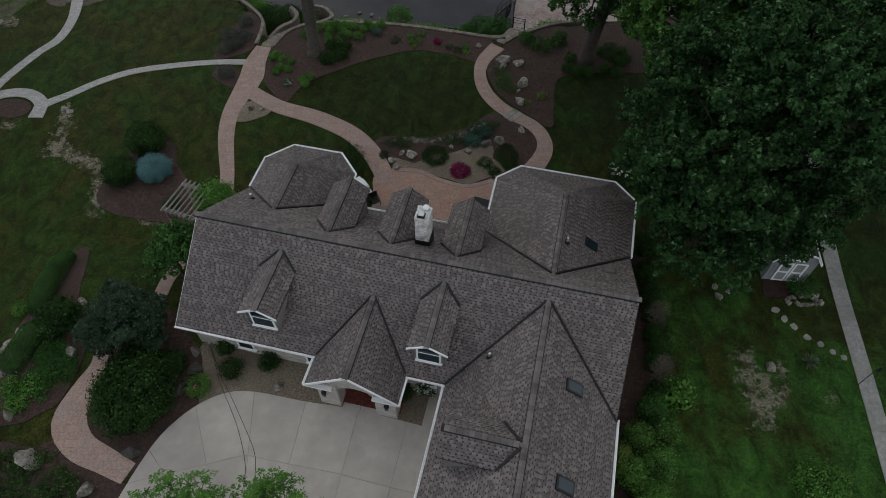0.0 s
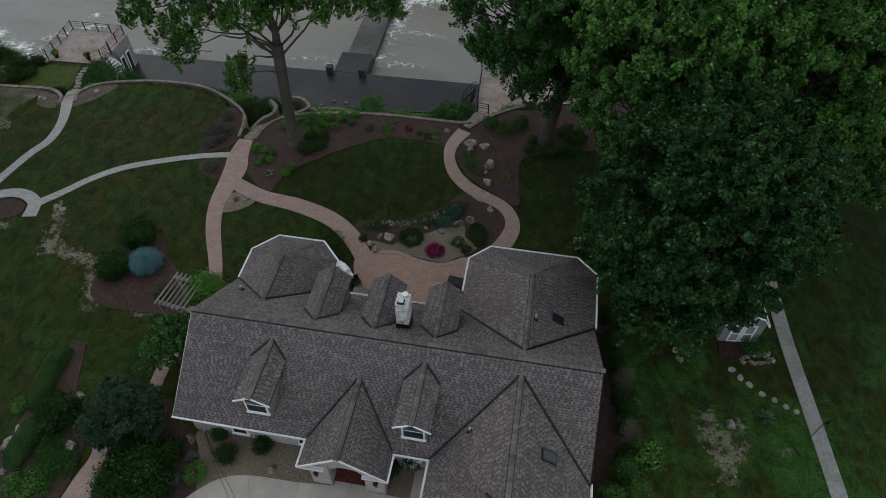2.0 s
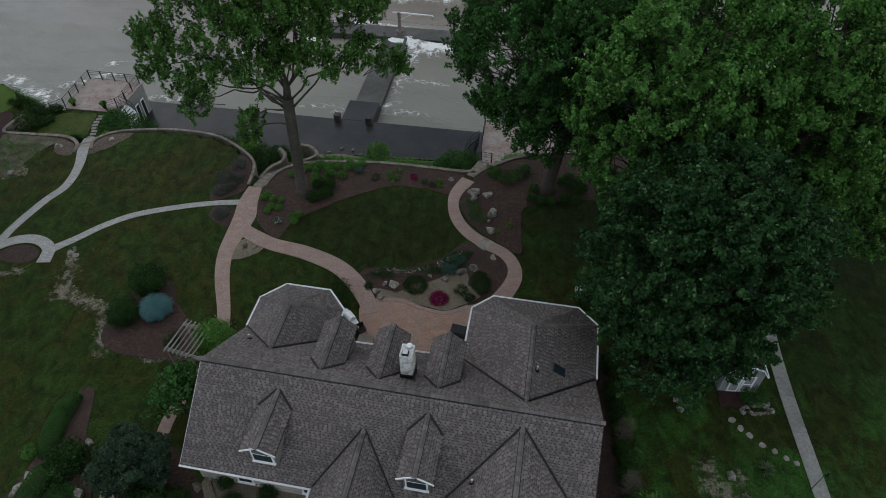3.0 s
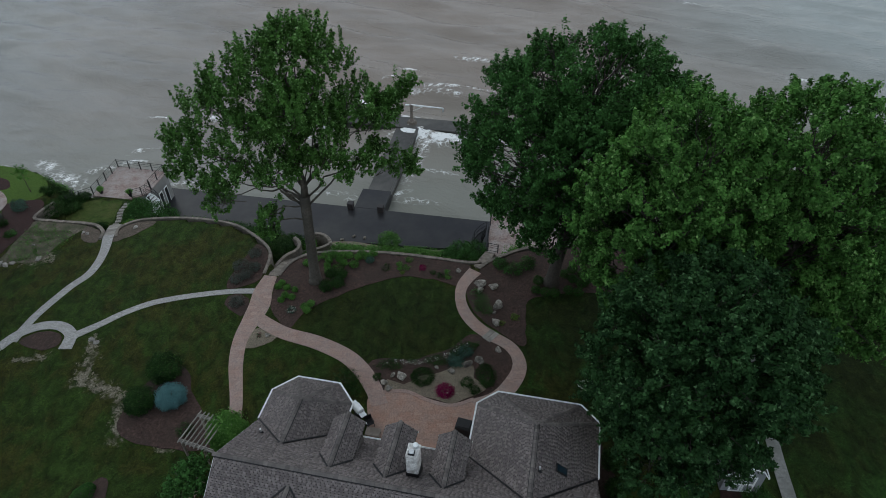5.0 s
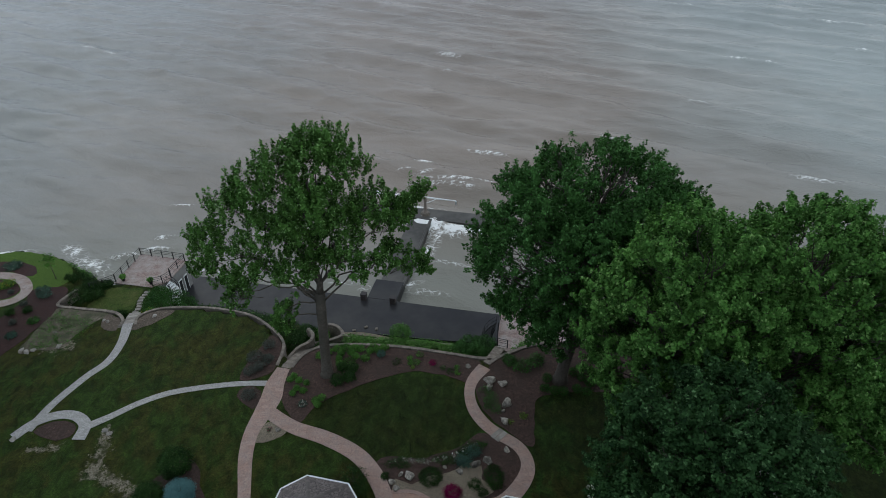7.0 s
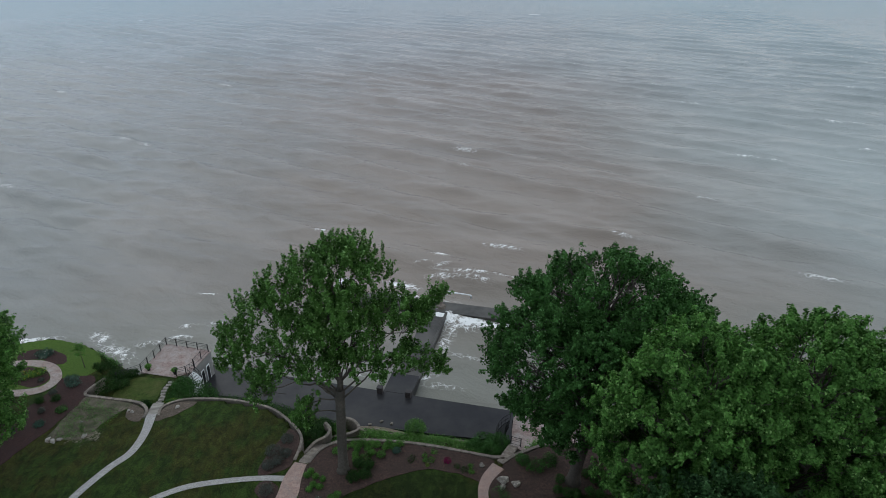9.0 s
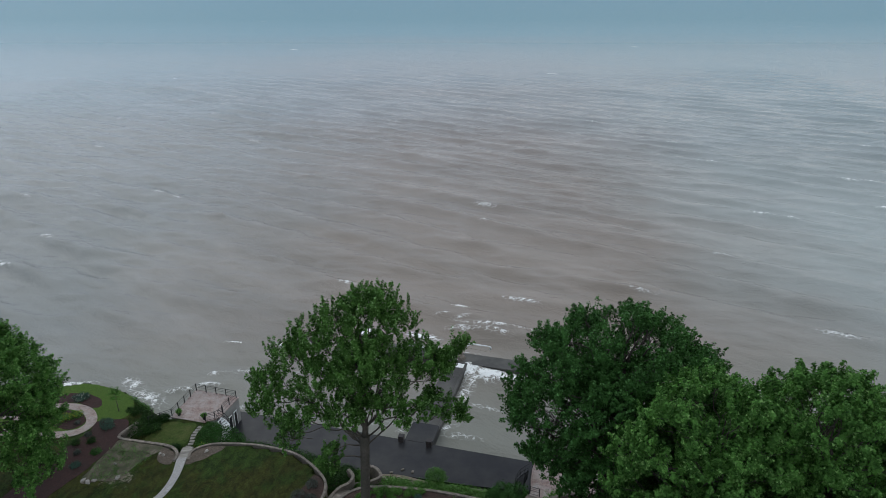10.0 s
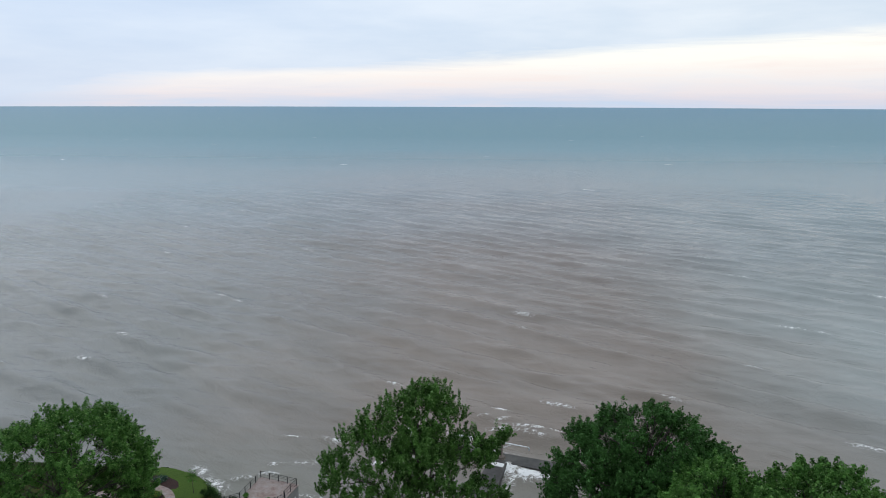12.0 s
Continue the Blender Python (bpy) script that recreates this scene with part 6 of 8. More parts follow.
# dormers
def dormer(xc, hw, zr, ze, y_face, y_eave, front=True, win=True):
    s = -1 if front else 1
    on = on_front if front else on_rear
    d = part("dormer", box(xc - hw + 0.16, xc + hw - 0.16, min(y_face, y_face - s * 0.12), max(y_face, y_face - s * 0.12), on_z(y_face) - 0.1, ze - 0.02), SIDING, house, "gabled dormer with taupe siding")
    ys = y_eave
    L = [(xc, on(zr), zr), (xc - hw, on(ze), ze), (xc - hw, ys, ze), (xc, ys, zr)]
    R = [(xc, ys, zr), (xc + hw, ys, ze), (xc + hw, on(ze), ze), (xc, on(zr), zr)]
    panel(L, d, "dormer_slope", 0.1), panel(R, d, "dormer_slope", 0.1)
    p = (zr - ze) / hw
    ridge_caps(d, (xc, on(zr) + s * 0.05, zr), (xc, ys, zr), p, p)
    for q in (-1, 1):
        strip(d, (xc + q * 0.08, on(zr), zr - 0.04), (xc + q * hw, on(ze), ze), 0.10)
        bm = bmesh.new()
        x = xc + q * (hw - 0.17)
        tri = [(on(ze), ze - 0.05), (y_face, ze - 0.05), (y_face, on_z(y_face) - 0.05)]
        a = [bm.verts.new((x, yy, z)) for yy, z in tri]
        b = [bm.verts.new((x - q * 0.1, yy, z)) for yy, z in tri]
        bm.faces.new(a), bm.faces.new(b[::-1])
        for k in range(3):
            bm.faces.new((a[k], b[k], b[(k + 1) % 3], a[(k + 1) % 3]))
        part("cheek", bm, SIDING, d)
        # white rake boards
        a, b = Vector((xc, ys, zr)), Vector((xc + q * (hw + 0.03), ys, ze - 0.02))
        if not front:
            a.z, b.z = a.z - 0.09, b.z - 0.09
        o = Vector((0, s * 0.05, 0))
        dn = Vector((0, 0, -0.13))
        bm = bmesh.new()
        vs = [bm.verts.new(v) for v in (a + o, b + o, b + o + dn, a + o + dn, a, b, b + dn, a + dn)]
        for f in ((0, 1, 2, 3), (4, 7, 6, 5), (0, 4, 5, 1), (3, 2, 6, 7), (0, 3, 7, 4), (1, 5, 6, 2)):
            bm.faces.new([vs[k] for k in f])
        part("rake_board", bm, WHITE, d)
    bm = bmesh.new()
    tri = [(xc - hw + 0.16, ze - 0.02), (xc + hw - 0.16, ze - 0.02), (xc, zr - 0.16)]
    a = [bm.verts.new((x, y_face, z)) for x, z in tri]
    b = [bm.verts.new((x, y_face - s * 0.12, z)) for x, z in tri]
    bm.faces.new(a), bm.faces.new(b[::-1])
    for k in range(3):
        bm.faces.new((a[k], b[k], b[(k + 1) % 3], a[(k + 1) % 3]))
    part("gable", bm, SIDING, d)
    if win:
        zb = on_z(y_face) + 0.16
        window(d, xc - 0.62, xc + 0.62, y_face, zb, ze + 0.12, s)
    return d


def on_z(y):
    return ZR - PITCH * abs(y)


for xc in (4.85, 13.4):
    dormer(xc, 0.99, 6.67, 6.08, -4.12, -4.42)
for xc in (6.75, 10.16, 13.64):
    dormer(xc, 1.06, 6.69, 5.90, 4.35, 4.75, False)

# dormer on the drive side of the garage roof
gd = part("dormer", box(GX - 3.0, GX - 2.9, -8.95, -7.05, 4.6, 6.2), SIDING, house, "gabled dormer on the garage roof")
gy, ghw, gze = -8.02, 1.10, 6.06
gxs = 14.95
for q in (-1, 1):
    zq = gze
    xe = GX - (GZ - zq) / ((GZ - ZE) / GH)
    c = [(GX - 0.02, gy, GZ), (xe, gy + q * ghw, zq), (gxs, gy + q * ghw, zq), (gxs, gy, GZ)]
    panel(c if q < 0 else c[::-1], gd, "dormer_slope", 0.1)
    strip(gd, (GX - 0.15, gy + q * 0.1, GZ - 0.05), (xe, gy + q * ghw, zq), 0.10)
    bm = bmesh.new()
    gp = (GZ - ZE) / GH
    xw = gxs + 0.25
    tri = [(xe, zq - 0.05), (xw, zq - 0.05), (xw, GZ - gp * (GX - xw) - 0.05)]
    y0 = gy + q * 0.93
    a = [bm.verts.new((x, y0, z)) for x, z in tri]
    b = [bm.verts.new((x, y0 - q * 0.1, z)) for x, z in tri]
    bm.faces.new(a), bm.faces.new(b[::-1])
    for k in range(3):
        bm.faces.new((a[k], b[k], b[(k + 1) % 3], a[(k + 1) % 3]))
    part("cheek", bm, SIDING, gd)
ridge_caps(gd, (GX - 0.1, gy, GZ), (gxs, gy, GZ), 0.65, 0.65)
part("face", box(gxs + 0.2, gxs + 0.3, gy - 0.93, gy + 0.93, 4.2, gze, 0), SIDING, gd)

# chimney with flue caps
chim = part("chimney", uv_planar(finish(box(11.33, 12.05, 1.4, 2.3, 5.2, 8.3, 0.04), "chimney", CHIMNEY)), CHIMNEY, house, "pale rough stone chimney")
part("flashing", box(11.30, 12.08, 1.37, 2.33, 5.2, 6.62), BLACK, chim)
part("crown", box(11.32, 12.06, 1.39, 2.31, 8.3, 8.38, 0.03), CHIMNEY, chim)
part("flue_cap", box(11.46, 11.84, 1.46, 1.80, 8.38, 8.52, 0.02), IRON, chim, "dark flue box under a metal lid")
part("flue_lid", box(11.49, 11.81, 1.49, 1.77, 8.52, 8.60, 0.03), STEEL, chim, "square metal flue lid")
fc = part("flue_pipe", cylinder(11.78, 2.12, 8.38, 8.55, 0.10, 0.10), WHITE, chim)
part("flue_hood", cylinder(11.78, 2.12, 8.55, 8.66, 0.17, 0.06), WHITE, fc)
part("flue_cover", box(11.60, 11.96, 1.95, 2.29, 8.38, 8.41, 0.01), STEEL, chim)


def slope_frame(xc, side, x, y, ridge_z, hw):
    """A pose lying on a wing's slope: side +1 east, -1 west."""
    p = (ridge_z - ZE) / hw
    z = ridge_z - p * abs(x - xc)
    return Matrix.Translation((x, y, z)) @ Matrix.Rotation(math.atan(p) * side, 4, "Y")


for xc, rz, hw, x, y, lx, ly in ((GX, GZ, GH, 20.38, -4.38, 1.0, 0.62), (GX, GZ, GH, 20.50, -8.85, 1.0, 0.66), (EXC, EZ, EH, 20.32, 4.03, 0.85, 0.55)):
    m = slope_frame(xc, 1, x, y, rz, hw)
    skl = part("skylight", box(-lx / 2, lx / 2, -ly / 2, ly / 2, 0, 0.10, 0.01, m), IRON, house, "dark framed roof skylight")
    part("pane", box(-lx / 2 + 0.08, lx / 2 - 0.08, -ly / 2 + 0.08, ly / 2 - 0.08, 0.09, 0.112, 0, m), GLASS, skl)
for x, y, z in ((1.14, 3.2, on_z(3.2)), (19.0, 3.2, EZ - 0.67 * 0.42), (16.26, -3.58, GZ - 0.693 * 2.29)):
    v = part("vent_pipe", cylinder(x, y, z - 0.1, z + 0.42, 0.06, 0.06, 10), STEEL, house, "plumbing vent pipe")
    part("boot", cylinder(x, y, z - 0.1, z + 0.14, 0.17, 0.09, 10), BLACK, v)
bv = Matrix.Translation((21.42, 2.55, on_z(2.55))) @ Matrix.Rotation(-math.atan(PITCH), 4, "X")
part("roof_vent", box(-0.28, 0.28, -0.3, 0.3, 0, 0.14, 0.03, bv), CAP, house, "low box roof vent")
bv = Matrix.Translation((1.65, 3.75, on_z(3.75))) @ Matrix.Rotation(-math.atan(PITCH), 4, "X")
part("roof_vent", box(-0.12, 0.12, -0.12, 0.12, 0, 0.10, 0.03, bv), BLACK, house)
part("fixture", cylinder(1.03, -4.5, 1.45, 1.7, 0.09, 0.09, 10), STEEL, house, "service cable anchor")

H = house.matrix_basis


def at_house(x, y, z=0.0):
    return H @ Vector((x, y, z))


# flower box under the small front window
fb = thing("window_box", "window box spilling white flowers on the brick wall", "planter", *at_house(13.35, -4.72, 0.9), -16.06)
part("box", box(-0.5, 0.5, -0.02, 0.28, 0.95, 1.15, 0.02), WHITE, fb)
c, o = shell((0, 0.1, 1.25), (0.6, 0.3, 0.25), 60, 0.5, -0.4)
part("foliage", leaf_mesh("foliage", *clump_leaves(c, o, 6, 0.08, 0.10), SHRUBG), SHRUBG, fb)
part("blossom", leaf_mesh("blossom", *clump_leaves(c[:40], o[:40], 3, 0.08, 0.08), WHITEFL), WHITEFL, fb)

# two black cables lying over gravel and drive
for k, pts in enumerate(([(-12.21, 17.03), (-11.76, 15.99), (-11.33, 14.81), (-10.91, 14.0), (-10.17, 12.53), (-9.76, 11.53), (-9.48, 10.66), (-9.34, 9.92), (-9.36, 9.0)],
                        [(-12.18, 17.03), (-11.69, 15.98), (-11.23, 14.97), (-10.7, 14.11), (-10.04, 12.92), (-9.34, 11.61), (-9.03, 10.92), (-8.89, 10.35), (-8.84, 9.4)])):
    c = part("power_cable", tube([(q[0], q[1], FZ + 0.088) for q in catmull(pts, 0.25)], 0.011, 5), BLACK)
    tagged(c, "black cable lying across gravel bed and drive", "cable", "cables on the drive")

# behind the house: grill, tables, chairs
grill = thing("grill", "stainless gas grill with side shelf on the patio", "grill", -4.1, 28.75, 0.04, -58)
part("cart", box(-0.35, 0.35, -0.27, 0.27, 0.06, 0.85, 0.02), BLACK, grill)
lid = bmesh.new()
prof = [(-0.3, 0.86)] + [(-0.3 * math.cos(k * math.pi / 8), 0.9 + 0.27 * math.sin(k * math.pi / 8)) for k in range(9)] + [(0.3, 0.86)]
A = [lid.verts.new((-0.38, y, z)) for y, z in prof]
B = [lid.verts.new((0.38, y, z)) for y, z in prof]
lid.faces.new(A), lid.faces.new(B[::-1])
for k in range(len(prof)):
    lid.faces.new((A[k], B[k], B[(k + 1) % len(prof)], A[(k + 1) % len(prof)]))
part("lid", lid, LIDSTEEL, grill, "shiny steel lid")
for s in (-1, 1):
    part("side_shelf", box(s * 0.62 - 0.22, s * 0.62 + 0.22, -0.24, 0.24, 0.84, 0.88, 0.01), LIDSTEEL, grill)
part("handle", tube([(-0.3, -0.36, 0.98), (0.3, -0.36, 0.98)], 0.018, 6), STEEL, grill)
for x in (-0.3, 0.3):
    for y in (-0.22, 0.22):
        part("wheel", cylinder(x, y, 0.0, 0.1, 0.05, 0.05, 8), BLACK, grill)


def patio_chair(x, y, turn):
    c = thing("patio_chair", "black patio armchair with sling seat", "chair", x, y, 0.04, turn, "patio chairs")
    part("seat", box(-0.27, 0.27, -0.27, 0.27, 0.40, 0.45, 0.02), BLACK, c)
    part("backrest", box(-0.27, 0.27, 0.25, 0.30, 0.45, 0.98, 0.02), BLACK, c)
    for sx2 in (-0.26, 0.26):
        for sy2 in (-0.25, 0.25):
            part("leg", cylinder(sx2, sy2, 0, 0.42, 0.02, 0.02, 6), IRON, c)
        part("armrest", box(sx2 - 0.03, sx2 + 0.03, -0.27, 0.27, 0.62, 0.66, 0.01), IRON, c)


patio_chair(-3.3, 27.8, 25)
q = Vector((-3.05, 26.95))
tb = thing("side_table", "low weathered wood table on the patio", "table", q.x, q.y, 0.04, -16)
part("tabletop", box(-0.55, 0.55, -0.35, 0.35, 0.42, 0.47, 0.015), CEDAR, tb)
for x in (-0.48, 0.48):
    for y in (-0.28, 0.28):
        part("leg", box(x - 0.03, x + 0.03, y - 0.03, y + 0.03, 0, 0.42, 0.005), CEDAR, tb)
cov = thing("covered_grill", "large square outdoor unit under a fitted black cover", "covered furniture", 3.6, 26.6, 0.04, -22)
bm = bmesh.new()
add_box(bm, -0.62, 0.62, -0.5, 0.5, 0.02, 1.15, 0.06)
for v in bm.verts:
    k = 1.06 - 0.10 * v.co.z / 1.15
    v.co.x, v.co.y = v.co.x * k, v.co.y * k
part("cover", bm, BLACK, cov)
part("top_fold", box(-0.5, 0.5, -0.38, 0.38, 1.14, 1.22, 0.03), BLACK, cov)
part("hem", box(-0.67, 0.67, -0.55, 0.55, 0.0, 0.05, 0.01), IRON, cov)

# pergola on the west side
pg = thing("pergola", "weathered cedar pergola overgrown at one end", "pergola", -14.75, 26.5, 0, -24)
for x in (-0.85, 0.95):
    for y in (-1.08, 1.08):
        part("post", box(x - 0.07, x + 0.07, y - 0.07, y + 0.07, 0, 2.6, 0.01), CEDAR, pg)
for y in (-1.14, -1.01, 1.01, 1.14):
    part("beam", box(-1.05, 1.7, y - 0.03, y + 0.03, 2.55, 2.75, 0.006), PALEWOOD, pg)
for k in range(7):
    part("rafter", box(-0.92 + k * 0.33, -0.882 + k * 0.33, -1.38, 1.38, 2.75, 2.88, 0.006), PALEWOOD, pg)

# garden shed
shd = thing("shed", "grey garden shed with white trim and double doors", "shed", 22.0, 22.1, 0, -9.5)
part("wall", box(-1.25, 1.25, -1.6, 1.6, 0, 2.15), GREYSIDING, shd)
for k in range(12):
    part("siding_board", box(-1.25 + k * 0.21, -1.07 + k * 0.21, -1.625, -1.6, 0.05, 2.2, 0.004), GREYSIDING, shd)
bm = bmesh.new()
pts = [(-1.25, 2.15), (-0.85, 2.75), (0, 3.1), (0.85, 2.75), (1.25, 2.15)]
a, b = [bm.verts.new((x, -1.6, z)) for x, z in pts], [bm.verts.new((x, 1.6, z)) for x, z in pts]
bm.faces.new(a), bm.faces.new(b[::-1])
for k in range(5):
    bm.faces.new((a[k], b[k], b[(k + 1) % 5], a[(k + 1) % 5]))
part("gable", bm, GREYSIDING, shd)
for (x0, z0), (x1, z1) in zip([(-1.4, 2.05), (-0.9, 2.82), (0, 3.18), (0.9, 2.82)], [(-0.9, 2.82), (0, 3.18), (0.9, 2.82), (1.4, 2.05)]):
    bm = bmesh.new()
    vs = [bm.verts.new(v) for v in ((x0, -1.75, z0), (x1, -1.75, z1), (x1, 1.75, z1), (x0, 1.75, z0), (x0, -1.75, z0 - 0.06), (x1, -1.75, z1 - 0.06), (x1, 1.75, z1 - 0.06), (x0, 1.75, z0 - 0.06))]
    for f in ((0, 1, 2, 3), (7, 6, 5, 4), (0, 4, 5, 1), (1, 5, 6, 2), (2, 6, 7, 3), (3, 7, 4, 0)):
        bm.faces.new([vs[k] for k in f])
    part("roof_slope", uv_planar(finish(bm, "roof_slope", UNDERLAY)), UNDERLAY, shd)
    bm = bmesh.new()
    vs = [bm.verts.new(v) for v in ((x0, -1.79, z0 + 0.01), (x1, -1.79, z1 + 0.01), (x1, -1.79, z1 - 0.12), (x0, -1.79, z0 - 0.12), (x0, -1.74, z0 + 0.01), (x1, -1.74, z1 + 0.01), (x1, -1.74, z1 - 0.12), (x0, -1.74, z0 - 0.12))]
    for f in ((0, 1, 2, 3), (4, 7, 6, 5), (0, 4, 5, 1), (3, 2, 6, 7), (0, 3, 7, 4), (1, 5, 6, 2)):
        bm.faces.new([vs[k] for k in f])
    part("trim_board", bm, WHITE, shd)
part("eave_trim", box(1.38, 1.46, -1.75, 1.75, 1.95, 2.12, 0.01), WHITE, shd)
for s in (-1, 1):
    dr = part("door", box(min(0.02 * s, 0.78 * s), max(0.02 * s, 0.78 * s), -1.66, -1.62, 0.1, 1.95, 0.005), GREYSIDING, shd, "grey plank door with white bracing")
    for z0, z1 in ((0.1, 0.22), (0.95, 1.07), (1.83, 1.95)):
        part("batten", box(min(0.03 * s, 0.77 * s), max(0.03 * s, 0.77 * s), -1.69, -1.66, z0, z1, 0.004), WHITE, dr)
    for x in (0.08, 0.72):
        part("stile", box(s * x - 0.06, s * x + 0.06, -1.688, -1.66, 0.22, 1.83, 0.004), WHITE, dr)
window(shd, -0.32, 0.32, -1.6, 2.28, 2.8, -1, 0)
part("ramp", slab([(-1.25, -1.65), (0.35, -1.65), (0.2, -2.9), (-1.35, -2.9)], -0.1, 0.06), REDMULCH, shd)


# ---- trees ----
def limb(bm, a, b, r0, r1, sag=0.0, n=6, wob=0.25, sides=7):
    a, b = Vector(a), Vector(b)
    L = (b - a).length
    pts, rad = [], []
    for k in range(n + 1):
        t = k / n
        p = a.lerp(b, t)
        p += Vector((rng.normal() * wob, rng.normal() * wob, rng.normal() * wob * 0.5)) * L * 0.08 * math.sin(t * math.pi)
        p.z += sag * L * math.sin(t * math.pi)
        pts.append(p)
        rad.append(r0 + (r1 - r0) * t ** 0.8)
    tube(pts, rad, sides, bm)
    return pts


def tree(label, base, fork, trunk_r, lobes, leaf, mat, bark, per=22, density=9.0, size=0.30, spread=0.42, low=-0.55, open_=0.0, group="", star=False, twigs=5, fill=0.6, gap=0.42, tall=1.0, sweep=0.8):
    """A tapered trunk with a leader, limbs to each lobe of the crown, branchlets, and leaves in tufts over the lobes.
    lobes: (x, y, z, radius) in world metres."""
    x, y, z = base
    t = thing("tree", label, "tree", x, y, z, 0, group)
    wood = bmesh.new()
    fk = Vector((fork[0] - x, fork[1] - y, fork[2] - z))
    flare = [(0, 0, -0.2), (0.02, 0, 0.25), (fk.x * 0.15, fk.y * 0.15, fk.z * 0.2), (fk.x * 0.55, fk.y * 0.5, fk.z * 0.6), tuple(fk)]
    tube(flare, [trunk_r * 1.8, trunk_r * 1.2, trunk_r, trunk_r * 0.95, trunk_r * 0.98], 12, wood)
    mean = Vector((sum(q[0] for q in lobes) / len(lobes) - x, sum(q[1] for q in lobes) / len(lobes) - y, 0))
    peak = max(q[2] for q in lobes) - z
    head = Vector((mean.x, mean.y, fk.z + 0.8 * (peak - fk.z)))
    lead = limb(wood, fk, head, trunk_r * 0.72, trunk_r * 0.12, 0.0, 10, 0.5)
    cs, os_ = [], []
    for lx2, ly2, lz2, lr in lobes:
        c = Vector((lx2 - x, ly2 - y, lz2 - z))
        flat = math.hypot(c.x - fk.x, c.y - fk.y)
        at = (c.z - fk.z - 0.75 * flat) / max(peak - fk.z, 1)
        st = lead[int(max(0, min(8, round(at * 10))))] if at > 0 else (fk * (0.86 + 0.14 * rng.random()) if c.z > fk.z else fk * (0.7 + 0.2 * rng.random()))
        r0 = trunk_r * (0.13 + 0.03 * lr) * (1.0 if at > 0 else 1.25)
        limb(wood, st, c, r0, r0 * 0.3, 0.10 if c.z > fk.z + 3 else 0.20, 8, 0.5)
        n = int(density * lr * lr * 4)
        pts, dirs = shell((0, 0, 0), (lr, lr, lr * 0.82), n, fill, low, 0.4 if fill > 0.5 else 0.25)
        for k in range(twigs):
            e = Vector(pts[k * max(1, len(pts) // twigs) % len(pts)]) * 0.85 + c
            limb(wood, c - (c - st) * 0.3 * rng.random(), e, r0 * 0.36, 0.015, 0.03, 4, 0.4, 5)
        cs.append(pts + np.array(c))
        os_.append(dirs)
    part("trunk", wood, bark, t, smooth=True)
    cs, os_ = np.concatenate(cs), np.concatenate(os_)
    if open_:
        keep = np.array([noise.noise((q[0] * gap + x, q[1] * gap, q[2] * gap * 1.15)) > open_ - 0.5 for q in cs])
        cs, os_ = cs[keep], os_[keep]
    k = len(cs)
    c, o = np.repeat(cs, per, 0), np.repeat(os_, per, 0)
    if star:
        # rosettes of long leaflets that spread from each twig's end
        ax = os_ + np.array([0, 0, 0.9]) + rng.normal(size=cs.shape) * 0.35
        ax = np.repeat(ax / np.linalg.norm(ax, axis=1, keepdims=True), per, 0)
        d = rng.normal(size=c.shape)
        d -= ax * (d * ax).sum(1, keepdims=True) * 0.75
        d /= np.linalg.norm(d, axis=1, keepdims=True)
        d = d + np.array([0, 0, -0.18])
        rad = np.repeat(rng.uniform(0.7, 1.3, k), per)[:, None]
        pos = c + d * spread * rad * rng.uniform(0.25, 1.0, (len(c), 1))
        part("crown", leaf_mesh("crown", pos, ax + rng.normal(size=c.shape) * 0.35, size * rng.uniform(0.7, 1.25, len(c)), mat, 0.34, d), mat, t)
        return t
    if size > 0.2:
        per = int(per * 1.7)
        c, o = np.repeat(cs, per, 0), np.repeat(os_, per, 0)
    # plumes: each twig's leaves stand round an axis that sweeps outward and up
    ax = os_ * 0.75 + np.array([0.12, 0.0, sweep]) + rng.normal(size=cs.shape) * 0.32
    ax = np.repeat(ax / np.linalg.norm(ax, axis=1, keepdims=True), per, 0)
    run = np.repeat(spread * tall * rng.uniform(0.9, 2.3, k), per)[:, None]
    wide = np.repeat(spread * rng.uniform(0.55, 0.95, k), per)[:, None]
    f = rng.uniform(-0.7, 1.0, (len(c), 1))
    d = rng.normal(size=c.shape)
    d /= np.linalg.norm(d, axis=1, keepdims=True)
    pos = c + ax * f * run + d * wide * np.sqrt(1 - 0.8 * np.clip(f, 0, 1)) * rng.uniform(0.45, 1.05, (len(c), 1))
    nrm = d * 0.8 + o * 0.4 + ax * 0.2 + np.array([0, 0, 0.4]) + rng.normal(size=c.shape) * 0.5
    part("crown", leaf_mesh("crown", pos, nrm, size * 0.86 * rng.uniform(0.6, 1.35, len(c)), mat, 0.9, None, True), mat, t)
    return t


def spread_lobes(center, radii, n, lr, seed, low=-0.5, core=True, sp=0.92):
    """Lobes laid over a crown's ellipsoid."""
    r = np.random.default_rng(seed)
    out = []
    tries = 0
    while len(out) < n and tries < 4000:
        tries += 1
        d = r.normal(size=3)
        d /= np.linalg.norm(d)
        if d[2] < low:
            continue
        rad = lr * r.uniform(0.75, 1.25)
        p = np.array(center) + d * (np.array(radii) - rad * 0.75)
        if all(np.linalg.norm(p - q[:3]) > sp * min(rad, q[3]) for q in out):
            out.append((*p, rad))
    if core:
        out.append((center[0], center[1], center[2] + 0.2 * radii[2], lr * 1.1))
    return out


